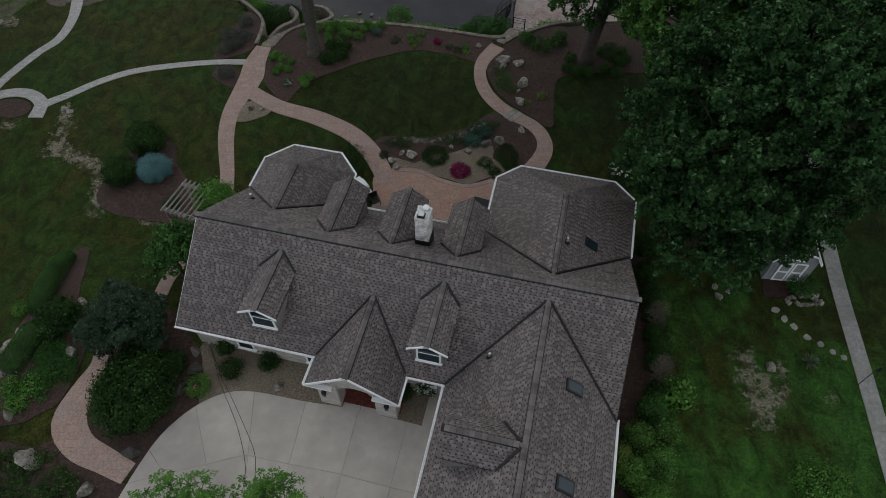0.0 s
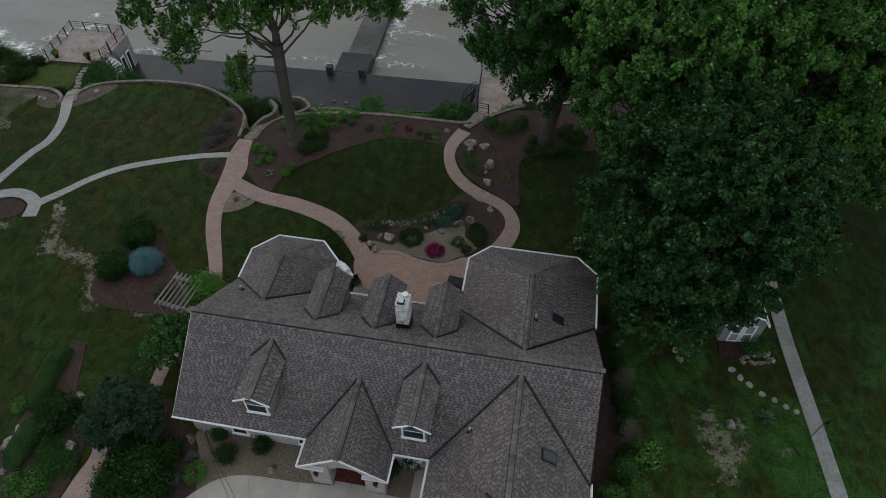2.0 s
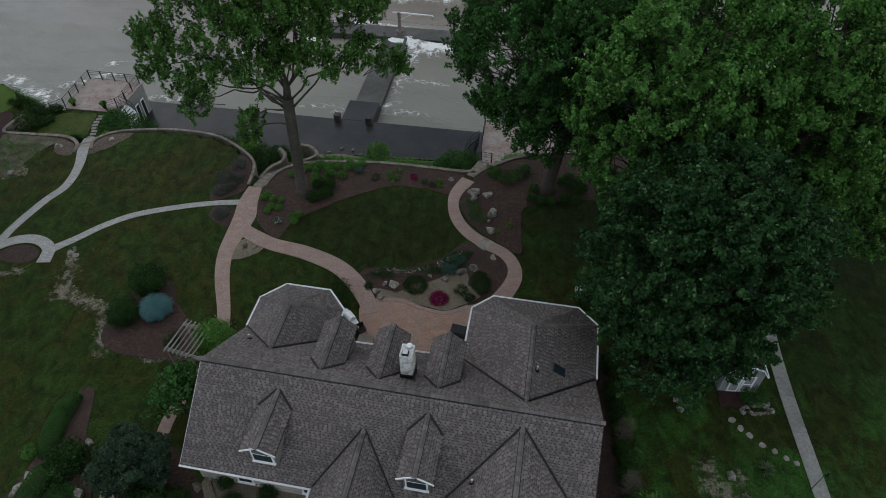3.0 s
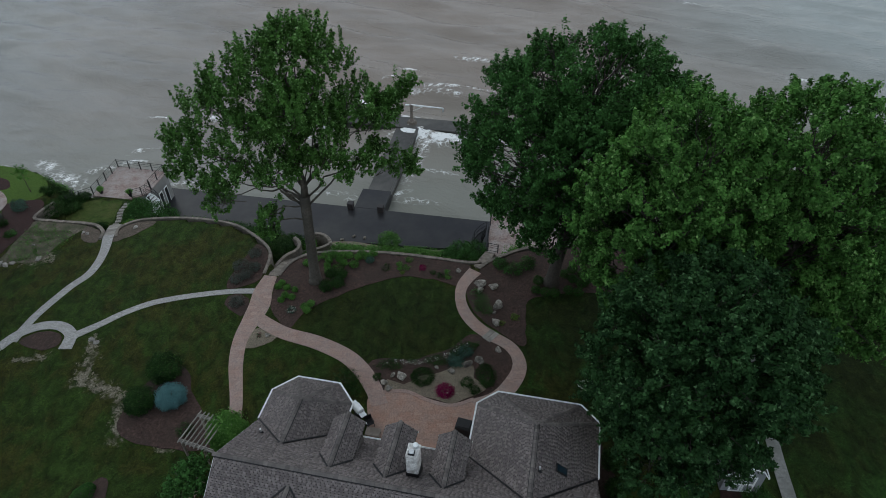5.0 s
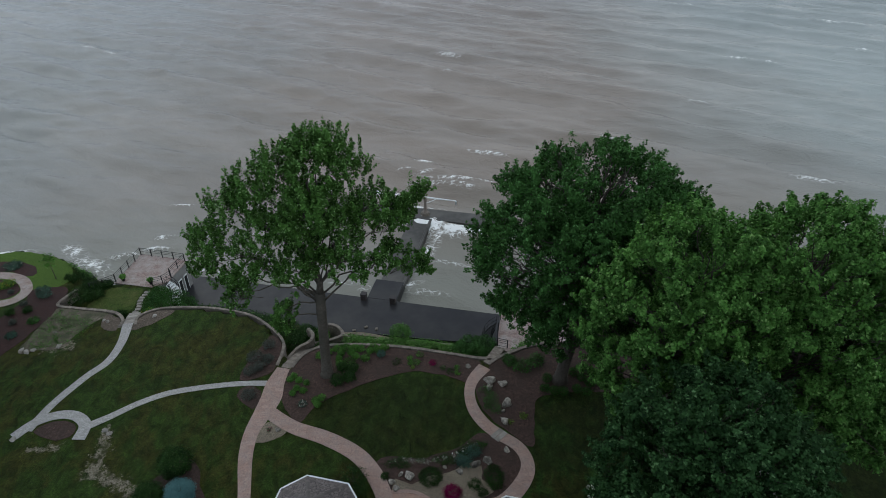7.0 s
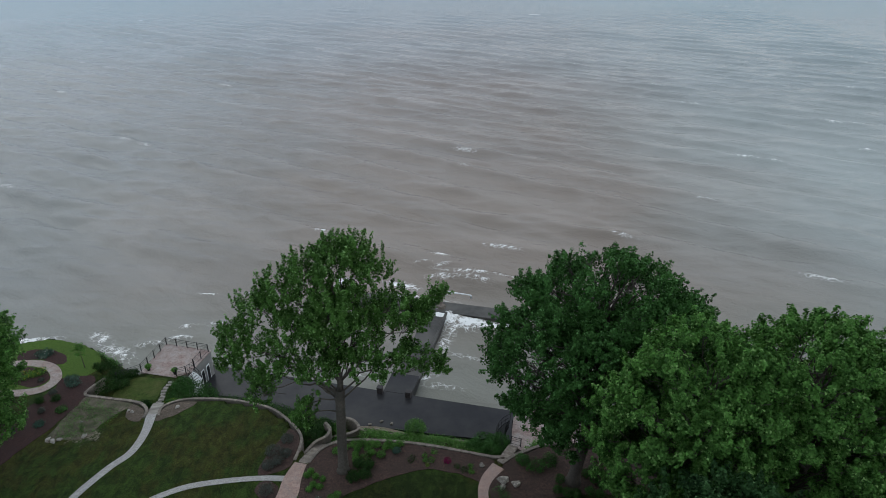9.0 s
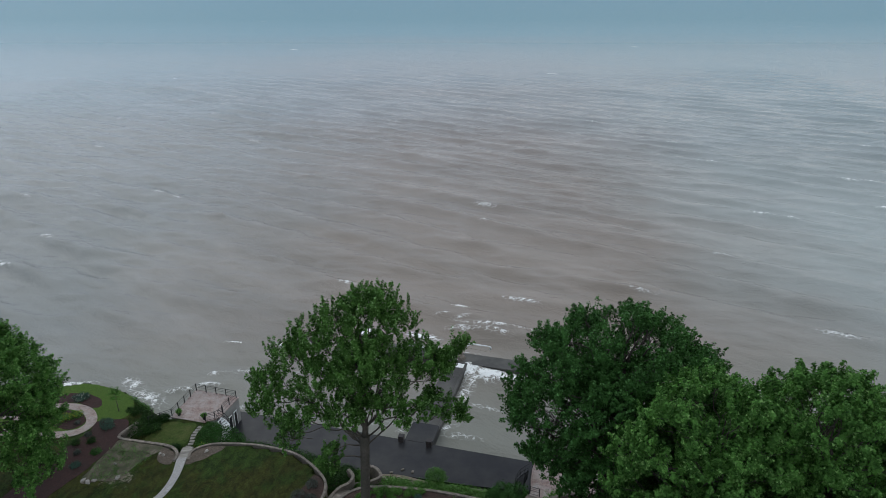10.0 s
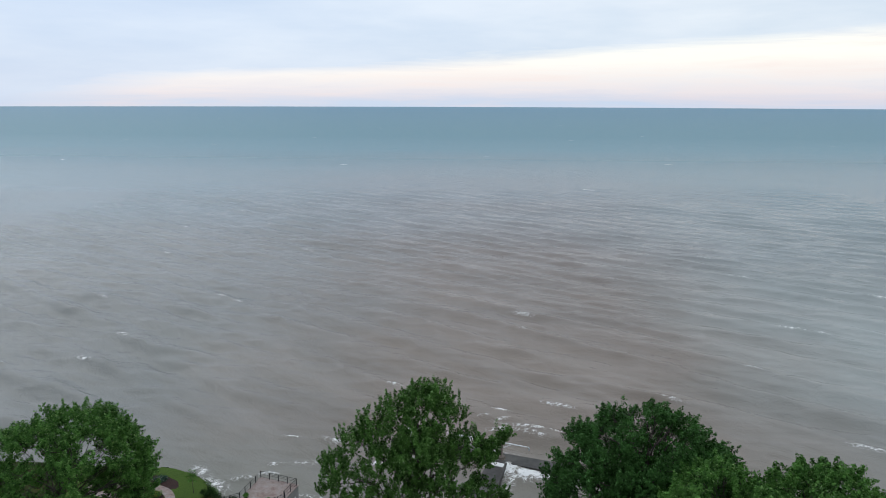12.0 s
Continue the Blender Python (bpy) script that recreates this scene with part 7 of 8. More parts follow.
# the open maple at the bed, with airy gaps and long low limbs
T1 = [(-8.5, 46.0, 21.9, 2.1), (-6.8, 46.5, 22.4, 1.6), (-10.8, 45.5, 20.6, 2.4), (-5.6, 46.5, 20.2, 2.2), (-13.0, 44.6, 19.4, 2.0), (-15.2, 45.2, 17.6, 1.9), (-12.2, 44.0, 16.4, 2.4), (-8.2, 43.0, 17.6, 2.6), (-3.8, 45.4, 17.4, 2.2), (-0.1, 46.4, 18.1, 1.0), (-1.6, 46.2, 17.6, 1.4), (-0.7, 46.2, 17.0, 1.2), (-1.4, 45.6, 15.8, 1.6), (-17.2, 45.4, 14.4, 2.0), (-18.2, 45.6, 12.0, 1.5), (-14.2, 44.2, 12.8, 2.2), (-10.2, 43.0, 12.8, 2.3), (-5.8, 43.0, 13.6, 2.4), (-2.6, 44.4, 12.8, 1.9), (0.0, 45.2, 11.4, 1.4), (-15.2, 43.4, 9.8, 1.4), (-16.6, 45.0, 9.8, 1.2), (-7.8, 46.8, 16.8, 2.2), (-9.6, 44.8, 14.6, 1.9), (-6.6, 44.4, 16.0, 2.0), (-8.4, 44.2, 19.6, 2.2), (-7.4, 45.0, 12.6, 1.5), (-11.8, 47.4, 15.6, 2.2), (-4.8, 47.8, 14.6, 1.9), (-11.6, 43.2, 8.4, 1.1), (-12.0, 43.0, 6.9, 0.9)]
T1 = [(x + 0.45, y, z, r) for x, y, z, r in T1]
tree("tall open-crowned maple rising from the mulched bed", (-8.4, 44.0, 0), (-8.1, 44.1, 9.6), 0.46, T1, 0, OAK, BARK, per=58, density=5.6, size=0.2, spread=0.36, open_=0.31, twigs=6, gap=0.62, tall=1.15, sweep=1.3)
T2 = spread_lobes((14.6, 43.2, 14.0), (9.7, 7.2, 9.1), 150, 1.25, 5, -0.95, sp=1.3) + spread_lobes((14.5, 43.2, 13.4), (6.2, 4.6, 6.4), 16, 2.1, 55, -0.9) + [(16.8, 41.0, 6.0, 2.0), (19.4, 40.5, 6.2, 2.2), (8.8, 42.0, 8.6, 1.6), (10.4, 41.6, 6.0, 1.5), (12.4, 41.2, 4.8, 1.5), (14.8, 41.0, 4.6, 1.7), (17.2, 41.4, 4.0, 1.7)]
tree("broad dense maple shading the east bed", (13.3, 42.0, 0), (14.4, 42.7, 6.5), 0.55, T2, 0, OAK_DEEP, DARKBARK, per=42, density=2.9, size=0.205, spread=0.46, open_=0.22, low=-0.3, fill=0.4)
T3 = spread_lobes((18.6, 33.0, 13.8), (6.9, 5.7, 9.4), 92, 1.1, 8, -0.8, sp=1.55) + spread_lobes((18.6, 33.0, 13.2), (3.8, 3.2, 6.4), 9, 1.9, 58, -0.9)
tree("bright green maple on the east boundary", (18.6, 33.4, 0), (18.4, 33.2, 6.0), 0.4, T3, 0, BRIGHT, DARKBARK, per=58, density=3.9, size=0.205, spread=0.46, open_=0.34, gap=0.8, low=-0.3, fill=0.4, group="boundary maples")
T3b = spread_lobes((26.6, 33.5, 13.2), (7.7, 6.1, 9.9), 105, 1.15, 9, -0.8, sp=1.55) + spread_lobes((26.6, 33.5, 12.2), (4.4, 3.4, 6.6), 10, 1.9, 59, -0.9) + [(24.0, 30.5, 6.0, 1.8), (26.5, 30.0, 6.5, 2.0), (29.5, 30.0, 6.0, 2.0), (31.5, 31.0, 8.0, 2.2), (33.0, 30.0, 5.0, 1.8), (21.8, 30.2, 7.0, 1.8), (33.6, 29.3, 7.2, 1.7), (34.6, 32.6, 8.4, 1.9), (33.6, 27.2, 5.4, 1.4), (35.2, 29.8, 5.6, 1.8), (31.8, 28.4, 4.8, 1.3)]
tree("bright green maple on the east boundary", (27.0, 33.8, 0), (26.8, 33.6, 6.0), 0.42, T3b, 0, BRIGHT, DARKBARK, per=58, density=3.9, size=0.205, spread=0.46, open_=0.34, gap=0.8, low=-0.3, fill=0.4, group="boundary maples")
T3c = spread_lobes((37.0, 37.0, 10.6), (7.2, 6.5, 7.6), 95, 1.15, 10, -0.8, sp=1.45) + spread_lobes((37.0, 37.0, 9.6), (4.2, 3.8, 5.0), 8, 1.9, 60, -0.9)
tree("green maple standing behind the boundary trees", (36.5, 37.0, 0), (36.4, 37.0, 6.0), 0.42, T3c, 0, OAK, DARKBARK, per=54, density=2.4, size=0.23, spread=0.58, open_=0.14, low=-0.25, fill=0.35)
T4 = spread_lobes((17.6, 23.6, 10.2), (6.9, 6.2, 7.2), 58, 1.5, 12, -0.85, sp=1.1) + spread_lobes((17.6, 23.6, 9.4), (4.2, 3.8, 4.6), 8, 1.8, 62, -0.9) + [(18.6, 19.6, 6.4, 1.5), (15.6, 20.6, 5.6, 1.5), (17.2, 20.8, 5.2, 1.3), (14.6, 21.6, 6.0, 1.4), (15.8, 18.8, 5.9, 1.2), (13.4, 24.4, 6.2, 1.3), (16.6, 18.9, 6.6, 1.3), (15.2, 17.4, 7.0, 1.2), (17.0, 17.7, 7.0, 1.3), (18.5, 18.5, 6.8, 1.1), (12.7, 22.4, 5.5, 1.1), (12.9, 20.4, 5.4, 1.1), (14.3, 21.7, 5.5, 1.3), (14.1, 19.5, 5.4, 1.2), (14.7, 18.3, 5.4, 1.1), (13.2, 18.6, 5.2, 0.9)]
tree("dark spreading ash overhanging the shed", (17.6, 23.4, 0), (17.5, 23.3, 4.2), 0.36, T4, 0, WALNUT, DARKBARK, per=54, density=2.8, size=0.205, spread=0.44, open_=0.2, fill=0.5, sweep=0.35)
T5 = spread_lobes((-48.0, 46.8, 11.0), (9.4, 8.0, 7.8), 62, 1.65, 15, -0.8, sp=1.15) + [(-41.2, 47.4, 11.0, 1.4), (-40.8, 48.4, 8.6, 1.6), (-41.9, 50.5, 7.6, 1.4), (-39.7, 46.4, 6.2, 1.4), (-39.1, 46.0, 4.4, 1.1), (-41.5, 45.0, 6.0, 1.6), (-40.4, 43.6, 4.4, 1.3), (-43.0, 49.0, 5.0, 1.5), (-41.6, 47.5, 3.4, 1.2)]
tree("leafy maple in the neighbouring west garden", (-50.5, 46.5, 0), (-50.3, 46.5, 4.2), 0.34, T5, 0, BRIGHT, DARKBARK, per=54, density=2.4, size=0.22, spread=0.56, open_=0.2, low=-0.3, fill=0.4)
T6 = spread_lobes((-9.4, 6.9, 4.9), (4.7, 2.0, 2.2), 18, 1.05, 21, -0.6)
tree("young tree with light leaves beside the drive", (-9.0, 6.8, 1.4), (-9.0, 6.8, 3.4), 0.09, T6, 0, VIVID, BARK, per=30, density=14, size=0.16, spread=0.22, open_=0.2, star=True, twigs=4)
T7 = spread_lobes((-14.64, 22.05, 3.41), (1.7, 2.0, 1.9), 10, 0.9, 23, -0.8)
tree("small dark tree against the west gable", (-14.64, 22.05, 0.81), (-14.64, 22.05, 2.21), 0.10, T7, 0, OAK_DEEP, DARKBARK, per=18, density=13, size=0.15, spread=0.2, open_=0.1, twigs=4)
T8 = spread_lobes((-16.3, 17.5, 3.6), (2.15, 1.95, 2.3), 14, 0.9, 25, -0.85)
tree("dark feathery conifer at the front corner", (-16.1, 17.6, 1.4), (-16.1, 17.6, 3.2), 0.14, T8, 0, CONIFER, DARKBARK, per=36, density=24, size=0.19, spread=0.21, open_=0.1, star=True, twigs=4)

# ---- shrubs and perennials ----
def shrub(label, x, y, r, h, mat, leaf=0.12, n=90, per=9, group="", z=0.0, flower=None, nf=0, name="shrub", sq=1.0, stem=True):
    z = z if z < 0 else z + max(0.0, ground_z(x, y))
    t = thing(name, label, "shrub" if name == "shrub" else name.replace("_", " "), x, y, z, 0, group)
    if stem:
        bm = bmesh.new()
        for k in range(5):
            a = k * 1.26 + rng.random()
            tube([(0.05 * math.cos(a), 0.05 * math.sin(a), -0.03), (r * 0.45 * math.cos(a), r * 0.45 * math.sin(a), h * 0.62)], [0.03, 0.012], 5, bm)
        part("stem", bm, DARKBARK, t)
    leaf, n = leaf * 0.8, int(n * 1.9)
    c, o = shell((0, 0, h * 0.45), (r, r * sq, h * 0.55), n, 0.4, -0.75, 0.2)
    part("foliage", leaf_mesh("foliage", *clump_leaves(c, o, per, leaf * 1.1, leaf), mat), mat, t)
    if flower:
        c, o = shell((0, 0, h * 0.5), (r, r * sq, h * 0.56), nf, 0.15, -0.1, 0.3)
        part("blossom", leaf_mesh("blossom", *clump_leaves(c, o, 7, leaf * 0.45, leaf * 0.6), flower), flower, t)
    return t


def rock(label, x, y, r, seed, h=0.6, mat=None, z=0.0, group="boulders", sq=0.75):
    bm = bmesh.new()
    r *= 0.92
    bmesh.ops.create_icosphere(bm, subdivisions=3, radius=1.0)
    for v in bm.verts:
        d = v.co.normalized()
        k = 1 + 0.42 * noise.noise(d * 1.3 + Vector((seed * 3.7, 0, seed))) + 0.14 * noise.noise(d * 4.0 + Vector((seed, 5, 1)))
        # flatten some facets, as split stone has
        for m in range(6):
            f = Vector((math.sin(seed * 2.1 + m * 1.7), math.cos(seed * 1.3 + m * 2.3), 0.55 * math.sin(m * 1.9 + seed))).normalized()
            lim = 0.64
            if d.dot(f) * k > lim:
                k = lim / d.dot(f)
        v.co = Vector((d.x * r * k, d.y * r * sq * k, max(d.z * h * k * 0.8, -0.1) + h * 0.1))
    ob = part("boulder", bm, mat or BOULDER)
    ob.matrix_basis = pose(x, y, z + max(0.0, ground_z(x, y)), 0, 0, seed * 77)
    return tagged(ob, label, "boulder", group)


# west lawn shrubs
shrub("round dark green rhododendron on the west lawn", -19.55, 34.0, 1.32, 1.9, SHRUBG, 0.14, 330, 12)
shrub("round dark green rhododendron beside the blue spruce", -20.75, 31.0, 1.15, 1.6, SHRUBG, 0.14, 270, 12)
shrub("rounded dwarf blue spruce in mulch", -18.5, 31.3, 1.1, 1.35, BLUE, 0.10, 640, 13)
shrub("vivid green climber mounded over the pergola", -13.25, 27.0, 1.25, 3.2, VIVID, 0.19, 360, 16)
shrub("low green shrub beside the pergola", -16.9, 28.4, 0.6, 0.7, SHRUBG, 0.1, 50)
shrub("low green shrub at the house wall", -5.2, 32.0, 1.1, 1.0, SHRUBG, 0.12, 90)
shrub("small dark shrub behind the grill", -4.6, 31.0, 0.7, 0.8, SHRUBG, 0.1, 60)
for x, y, r in ((-15.6, 46.6, 0.75), (-14.5, 48.2, 0.6), (-14.3, 46.2, 0.55), (-15.7, 44.7, 0.65), (-14.9, 45.2, 0.55), (-15.2, 41.6, 0.7)):
    shrub("grey-green lavender clump in the gravel bed", x, y, r, 0.6, SILVER, 0.10, 70, 10, "lavender clumps", name="lavender", stem=False)
shrub("pink geranium in the gravel island", -12.7, 37.5, 0.24, 0.25, SHRUBG, 0.06, 22, 6, "", 0.03, REDBUD, 26, "flower", stem=False)
rock("small grey rock in the gravel island", -12.0, 37.5, 0.35, 2.2, 0.3)

# crescent bed perennials
for x, y, r in ((-11.48, 43.83, 0.3), (-11.77, 43.36, 0.3), (-10.94, 43.17, 0.32), (-11.0, 42.2, 0.3), (-11.3, 41.6, 0.28), (-10.4, 41.9, 0.3), (-10.2, 42.8, 0.26), (-9.1, 40.6, 0.36), (-8.6, 40.9, 0.34), (-8.9, 40.1, 0.3)):
    shrub("small bright green perennial mound in the mulch", x, y, r, 0.42, VIVID, 0.07, 90, 9, "perennial mounds", name="perennial", stem=False)
shrub("variegated white and green hosta", -10.3, 40.3, 0.38, 0.3, GREYGREEN, 0.1, 26, 8, "", 0, WHITEFL, 18, "hosta", stem=False)
for x, y, r, h in ((-7.35, 42.9, 0.66, 0.8), (-6.3, 43.3, 0.62, 0.75), (-7.0, 44.6, 0.5, 0.7), (-6.0, 44.4, 0.5, 0.65)):
    shrub("leafy green shrub at the foot of the maple", x, y, r, h, SHRUBG, 0.12, 90, 9, "bed shrubs")
for k, (x, y, r) in enumerate([(-7.29, 46.52, 0.3), (-7.43, 45.86, 0.28), (-7.3, 45.19, 0.36), (-6.3, 46.67, 0.34), (-5.86, 46.09, 0.34), (-6.42, 45.38, 0.6), (-4.91, 45.8, 0.46), (-5.41, 47.15, 0.42), (-4.49, 46.86, 0.4), (-4.17, 47.3, 0.42), (-3.67, 46.79, 0.38), (-3.12, 47.2, 0.42), (-7.62, 47.3, 0.5), (-6.89, 47.35, 0.5), (-6.06, 47.3, 0.45), (-3.39, 46.28, 0.4), (-8.6, 46.9, 0.45), (-9.3, 46.4, 0.45)]):
    shrub("bright green perennial mound along the wall", x, y, r, 0.5, OAK if k in (5, 6) else (GREYGREEN if k == 15 else VIVID), 0.075, 100, 9, "wall mounds", name="perennial", stem=False)
for x, y, r, h, m in ((0.39, 46.07, 0.38, 0.4, VIVID), (-0.59, 45.55, 0.3, 0.35, VIVID), (-0.55, 44.98, 0.24, 0.3, VIVID), (0.06, 45.02, 0.34, 0.35, OAK), (-0.35, 44.39, 0.16, 0.2, LIME), (-1.86, 45.16, 0.5, 0.35, SHRUBG), (3.82, 44.07, 0.26, 0.3, VIVID), (3.82, 43.37, 0.28, 0.3, VIVID), (3.16, 43.6, 0.36, 0.35, SHRUBG)):
    shrub("small green perennial in the mulched bed", x, y, r, h, m, 0.08, 28, 8, "bed perennials", name="perennial", stem=False)
shrub("red flowering plant in the mulched bed", 1.58, 44.82, 0.35, 0.35, REDBUD, 0.08, 40, 8, "", 0, REDBUD, 30, "flower", stem=False)
shrub("reddish dwarf shrub in the mulched bed", 2.5, 44.1, 0.3, 0.3, SHRUBG, 0.07, 26, 8, "", name="perennial", stem=False)
rock("flat pale stone in the mulched bed", 4.9, 44.3, 0.5, 3.4, 0.15)

# slope below the walls, thick with plants
shrub("round green shrub at the deck's edge", -1.6, 52.8, 1.15, 1.5, VIVID, 0.15, 150, 11, "slope shrubs", -3.6)
for x, y, r, h, z in ((5.6, 49.6, 1.25, 1.3, -2.6), (7.0, 49.0, 1.4, 1.5, -2.4), (6.2, 48.2, 1.1, 1.2, -2.0), (4.6, 49.0, 0.9, 1.0, -2.5)):
    shrub("dense dark juniper on the slope by the stair", x, y, r, h, OAK_DEEP, 0.14, 150, 11, "slope junipers", z)
for x, y, r, h, z in ((-12.4, 50.2, 1.3, 1.2, -2.0), (-11.6, 52.4, 1.2, 1.1, -2.6), (-13.6, 51.6, 1.3, 1.2, -2.2), (-10.2, 52.6, 0.9, 0.8, -3.0), (-14.8, 53.6, 1.1, 1.0, -2.6), (-9.8, 50.2, 0.7, 0.5, -2.4)):
    shrub("leafy green shrub between the curved walls", x, y, r, h, SHRUBG if h > 1 else VIVID, 0.15, 120, 10, "slope shrubs", z)
for x, y, r, h, z in ((-28.2, 56.8, 1.6, 1.6, -1.6), (-27.0, 58.0, 1.7, 1.6, -2.2), (-25.6, 57.4, 1.3, 1.3, -2.3), (-28.6, 58.6, 1.2, 1.2, -1.4)):
    shrub("dark spreading yew below the lawn wall", x, y, r, h, OAK_DEEP, 0.14, 170, 11, "yews", z)
shrub("orange-flecked daylily clump beside the steps", -28.4, 54.9, 0.8, 0.7, VIVID, 0.12, 80, 9, "", -0.9, YELLOWFL, 18, "perennial", stem=False)
for x, y, r, h, z in ((-36.9, 57.8, 1.3, 1.9, -1.15), (-35.8, 58.9, 1.1, 0.9, -1.15), (-36.6, 60.4, 0.8, 1.0, -1.3), (-35.2, 60.8, 0.7, 0.6, -1.1), (-31.6, 55.2, 0.6, 0.6, -1.15), (-39.0, 61.2, 0.8, 0.9, -0.6)):
    shrub("green shrub beside the lower lawn", x, y, r, h, SHRUBG, 0.14, 110, 10, "lower shrubs", z)


def ground_cover(label, outline, count, h, mat, leaf, zf=None, per=7, category="ground cover"):
    """Low leafy growth scattered over an outline."""
    line = catmull(outline, 0.8, True)
    P = np.array([q[:2] for q in line])
    lo, hi = P.min(0), P.max(0)
    cs = []
    while len(cs) < count:
        q = lo + (hi - lo) * rng.random(2)
        inside = False
        for a, b in zip(P, np.roll(P, -1, 0)):
            if (a[1] > q[1]) != (b[1] > q[1]) and q[0] < (b[0] - a[0]) * (q[1] - a[1]) / (b[1] - a[1]) + a[0]:
                inside = not inside
        if inside and noise.noise((q[0] * 0.8, q[1] * 0.8, leaf * 40)) > -0.25:
            zz = zf(*q) if zf else 0.03 + max(0.0, ground_z(*q))
            cs.append((q[0], q[1], zz + h * (0.25 + 0.75 * rng.random())))
    cs = np.array(cs)
    ob = new("ground_cover", leaf_mesh("ground_cover", *clump_leaves(cs, np.tile([0, 0, 1.0], (len(cs), 1)), per, leaf * 1.3, leaf, 0.6), mat))
    return tagged(ob, label, category, "", "stuff")



def slope_z(x, y):
    return ground_z(x, y) + 0.05


ground_cover("green ground cover on the slope behind the deck", [(-7.0, 49.0), (-4.0, 48.6), (0, 48.0), (4.5, 46.8), (5.0, 49.5), (2, 51.5), (-3.5, 52.6), (-7.2, 53.4)], 900, 0.5, OAK, 0.16, slope_z)
ground_cover("light green flowering plants along the wall foot", [(-7.0, 52.2), (-3.0, 51.2), (2.0, 50.6), (4.6, 50.6), (4.0, 51.6), (-3.4, 52.8), (-7.0, 53.6)], 420, 0.55, VIVID, 0.15, slope_z)
ground_cover("green growth between wall and deck", [(-27, 56.2), (-22, 56), (-17, 54.8), (-13.2, 51.2), (-11.2, 52.6), (-9.4, 54.6), (-17.8, 58.6), (-26, 60.6)], 1300, 0.5, SHRUBG, 0.17, slope_z)
ground_cover("ivy along the steps by the wall", [(-12.0, 46.4), (-11.2, 47.4), (-9.2, 48.5), (-8.0, 48.6), (-8.6, 50.4), (-10.2, 50.2), (-11.8, 48.4)], 260, 0.35, SHRUBG, 0.12, slope_z)
ground_cover("green plants on the slope beside the east terrace", [(9.6, 46.7), (11.6, 47.2), (13, 47.4), (12.6, 48.6), (10.4, 48.2)], 200, 0.7, VIVID, 0.16, lambda x, y: -1.4)
ground_cover("weeds scattered over bare soil", [(-38.4, 49.4), (-35.0, 49.6), (-33.2, 53.0), (-37.6, 55.2)], 520, 0.12, OAK, 0.10)
ground_cover("clump of ivy on the west bluff", [(-40.2, 63.6), (-38.6, 62.4), (-38.0, 59.4), (-37.4, 60.8), (-37.8, 64.2), (-40, 66.4)], 380, 0.4, SHRUBG, 0.16, slope_z)
ground_cover("grassy bluff edge of the point", [(-52, 66.3), (-47, 67.4), (-42, 65.6), (-39.8, 63.6), (-39.4, 65.6), (-42, 67.6), (-48, 69.4), (-53, 68.4)], 700, 0.4, VIVID, 0.2, slope_z)
# rock garden
ground_cover("low creeping plants with pale flowers round the rock garden", [(-3.0, 33.3), (-1.4, 34.0), (0.5, 33.6), (3.2, 34.6), (5.2, 35.9), (5.8, 35.0), (4.4, 33.9), (2.2, 32.9), (0.2, 32.9), (-1.8, 33.0)], 620, 0.24, SHRUBG, 0.075)
ground_cover("tiny white flowers over the creeping plants", [(-2.6, 33.5), (-1.4, 33.9), (0.5, 33.5), (2.6, 34.0), (4.8, 35.2), (4.6, 34.6), (2.2, 33.4), (0.2, 33.2)], 130, 0.32, WHITEFL, 0.05, None, 3)
shrub("dense dark green cushion of creeping juniper", 0.85, 31.95, 0.95, 0.42, SHRUBG, 0.05, 620, 10, "", stem=False, name="juniper")
shrub("dense green sprawling juniper in the rock garden", 5.9, 31.6, 0.8, 0.5, SHRUBG, 0.05, 560, 10, "", stem=False, name="juniper", sq=1.5)
shrub("mound of magenta and white flowers in gravel", 2.5, 30.4, 0.72, 0.48, REDBUD, 0.08, 190, 9, "", 0.03, WHITEFL, 9, "flower", stem=False)
shrub("green leafy perennial in the gravel", 4.29, 31.06, 0.55, 0.45, SHRUBG, 0.09, 60, 9, "rock garden plants", name="perennial", stem=False)
shrub("small boxwood ball in the gravel", 4.83, 30.25, 0.42, 0.5, SHRUBG, 0.07, 80, 9, "rock garden plants", name="boxwood", stem=False)
shrub("boxwood ball at the patio edge", -2.75, 32.2, 0.32, 0.45, SHRUBG, 0.07, 60, 9, "rock garden plants", name="boxwood", stem=False)
shrub("spiky blue-green clump among rocks", 3.6, 33.3, 0.6, 0.6, GREYGREEN, 0.16, 60, 8, "rock garden plants", name="perennial", stem=False)
shrub("blue-green spreading conifer in the rock garden", 4.5, 34.2, 0.6, 0.5, GREYGREEN, 0.1, 80, 9, "rock garden plants", name="conifer", stem=False)
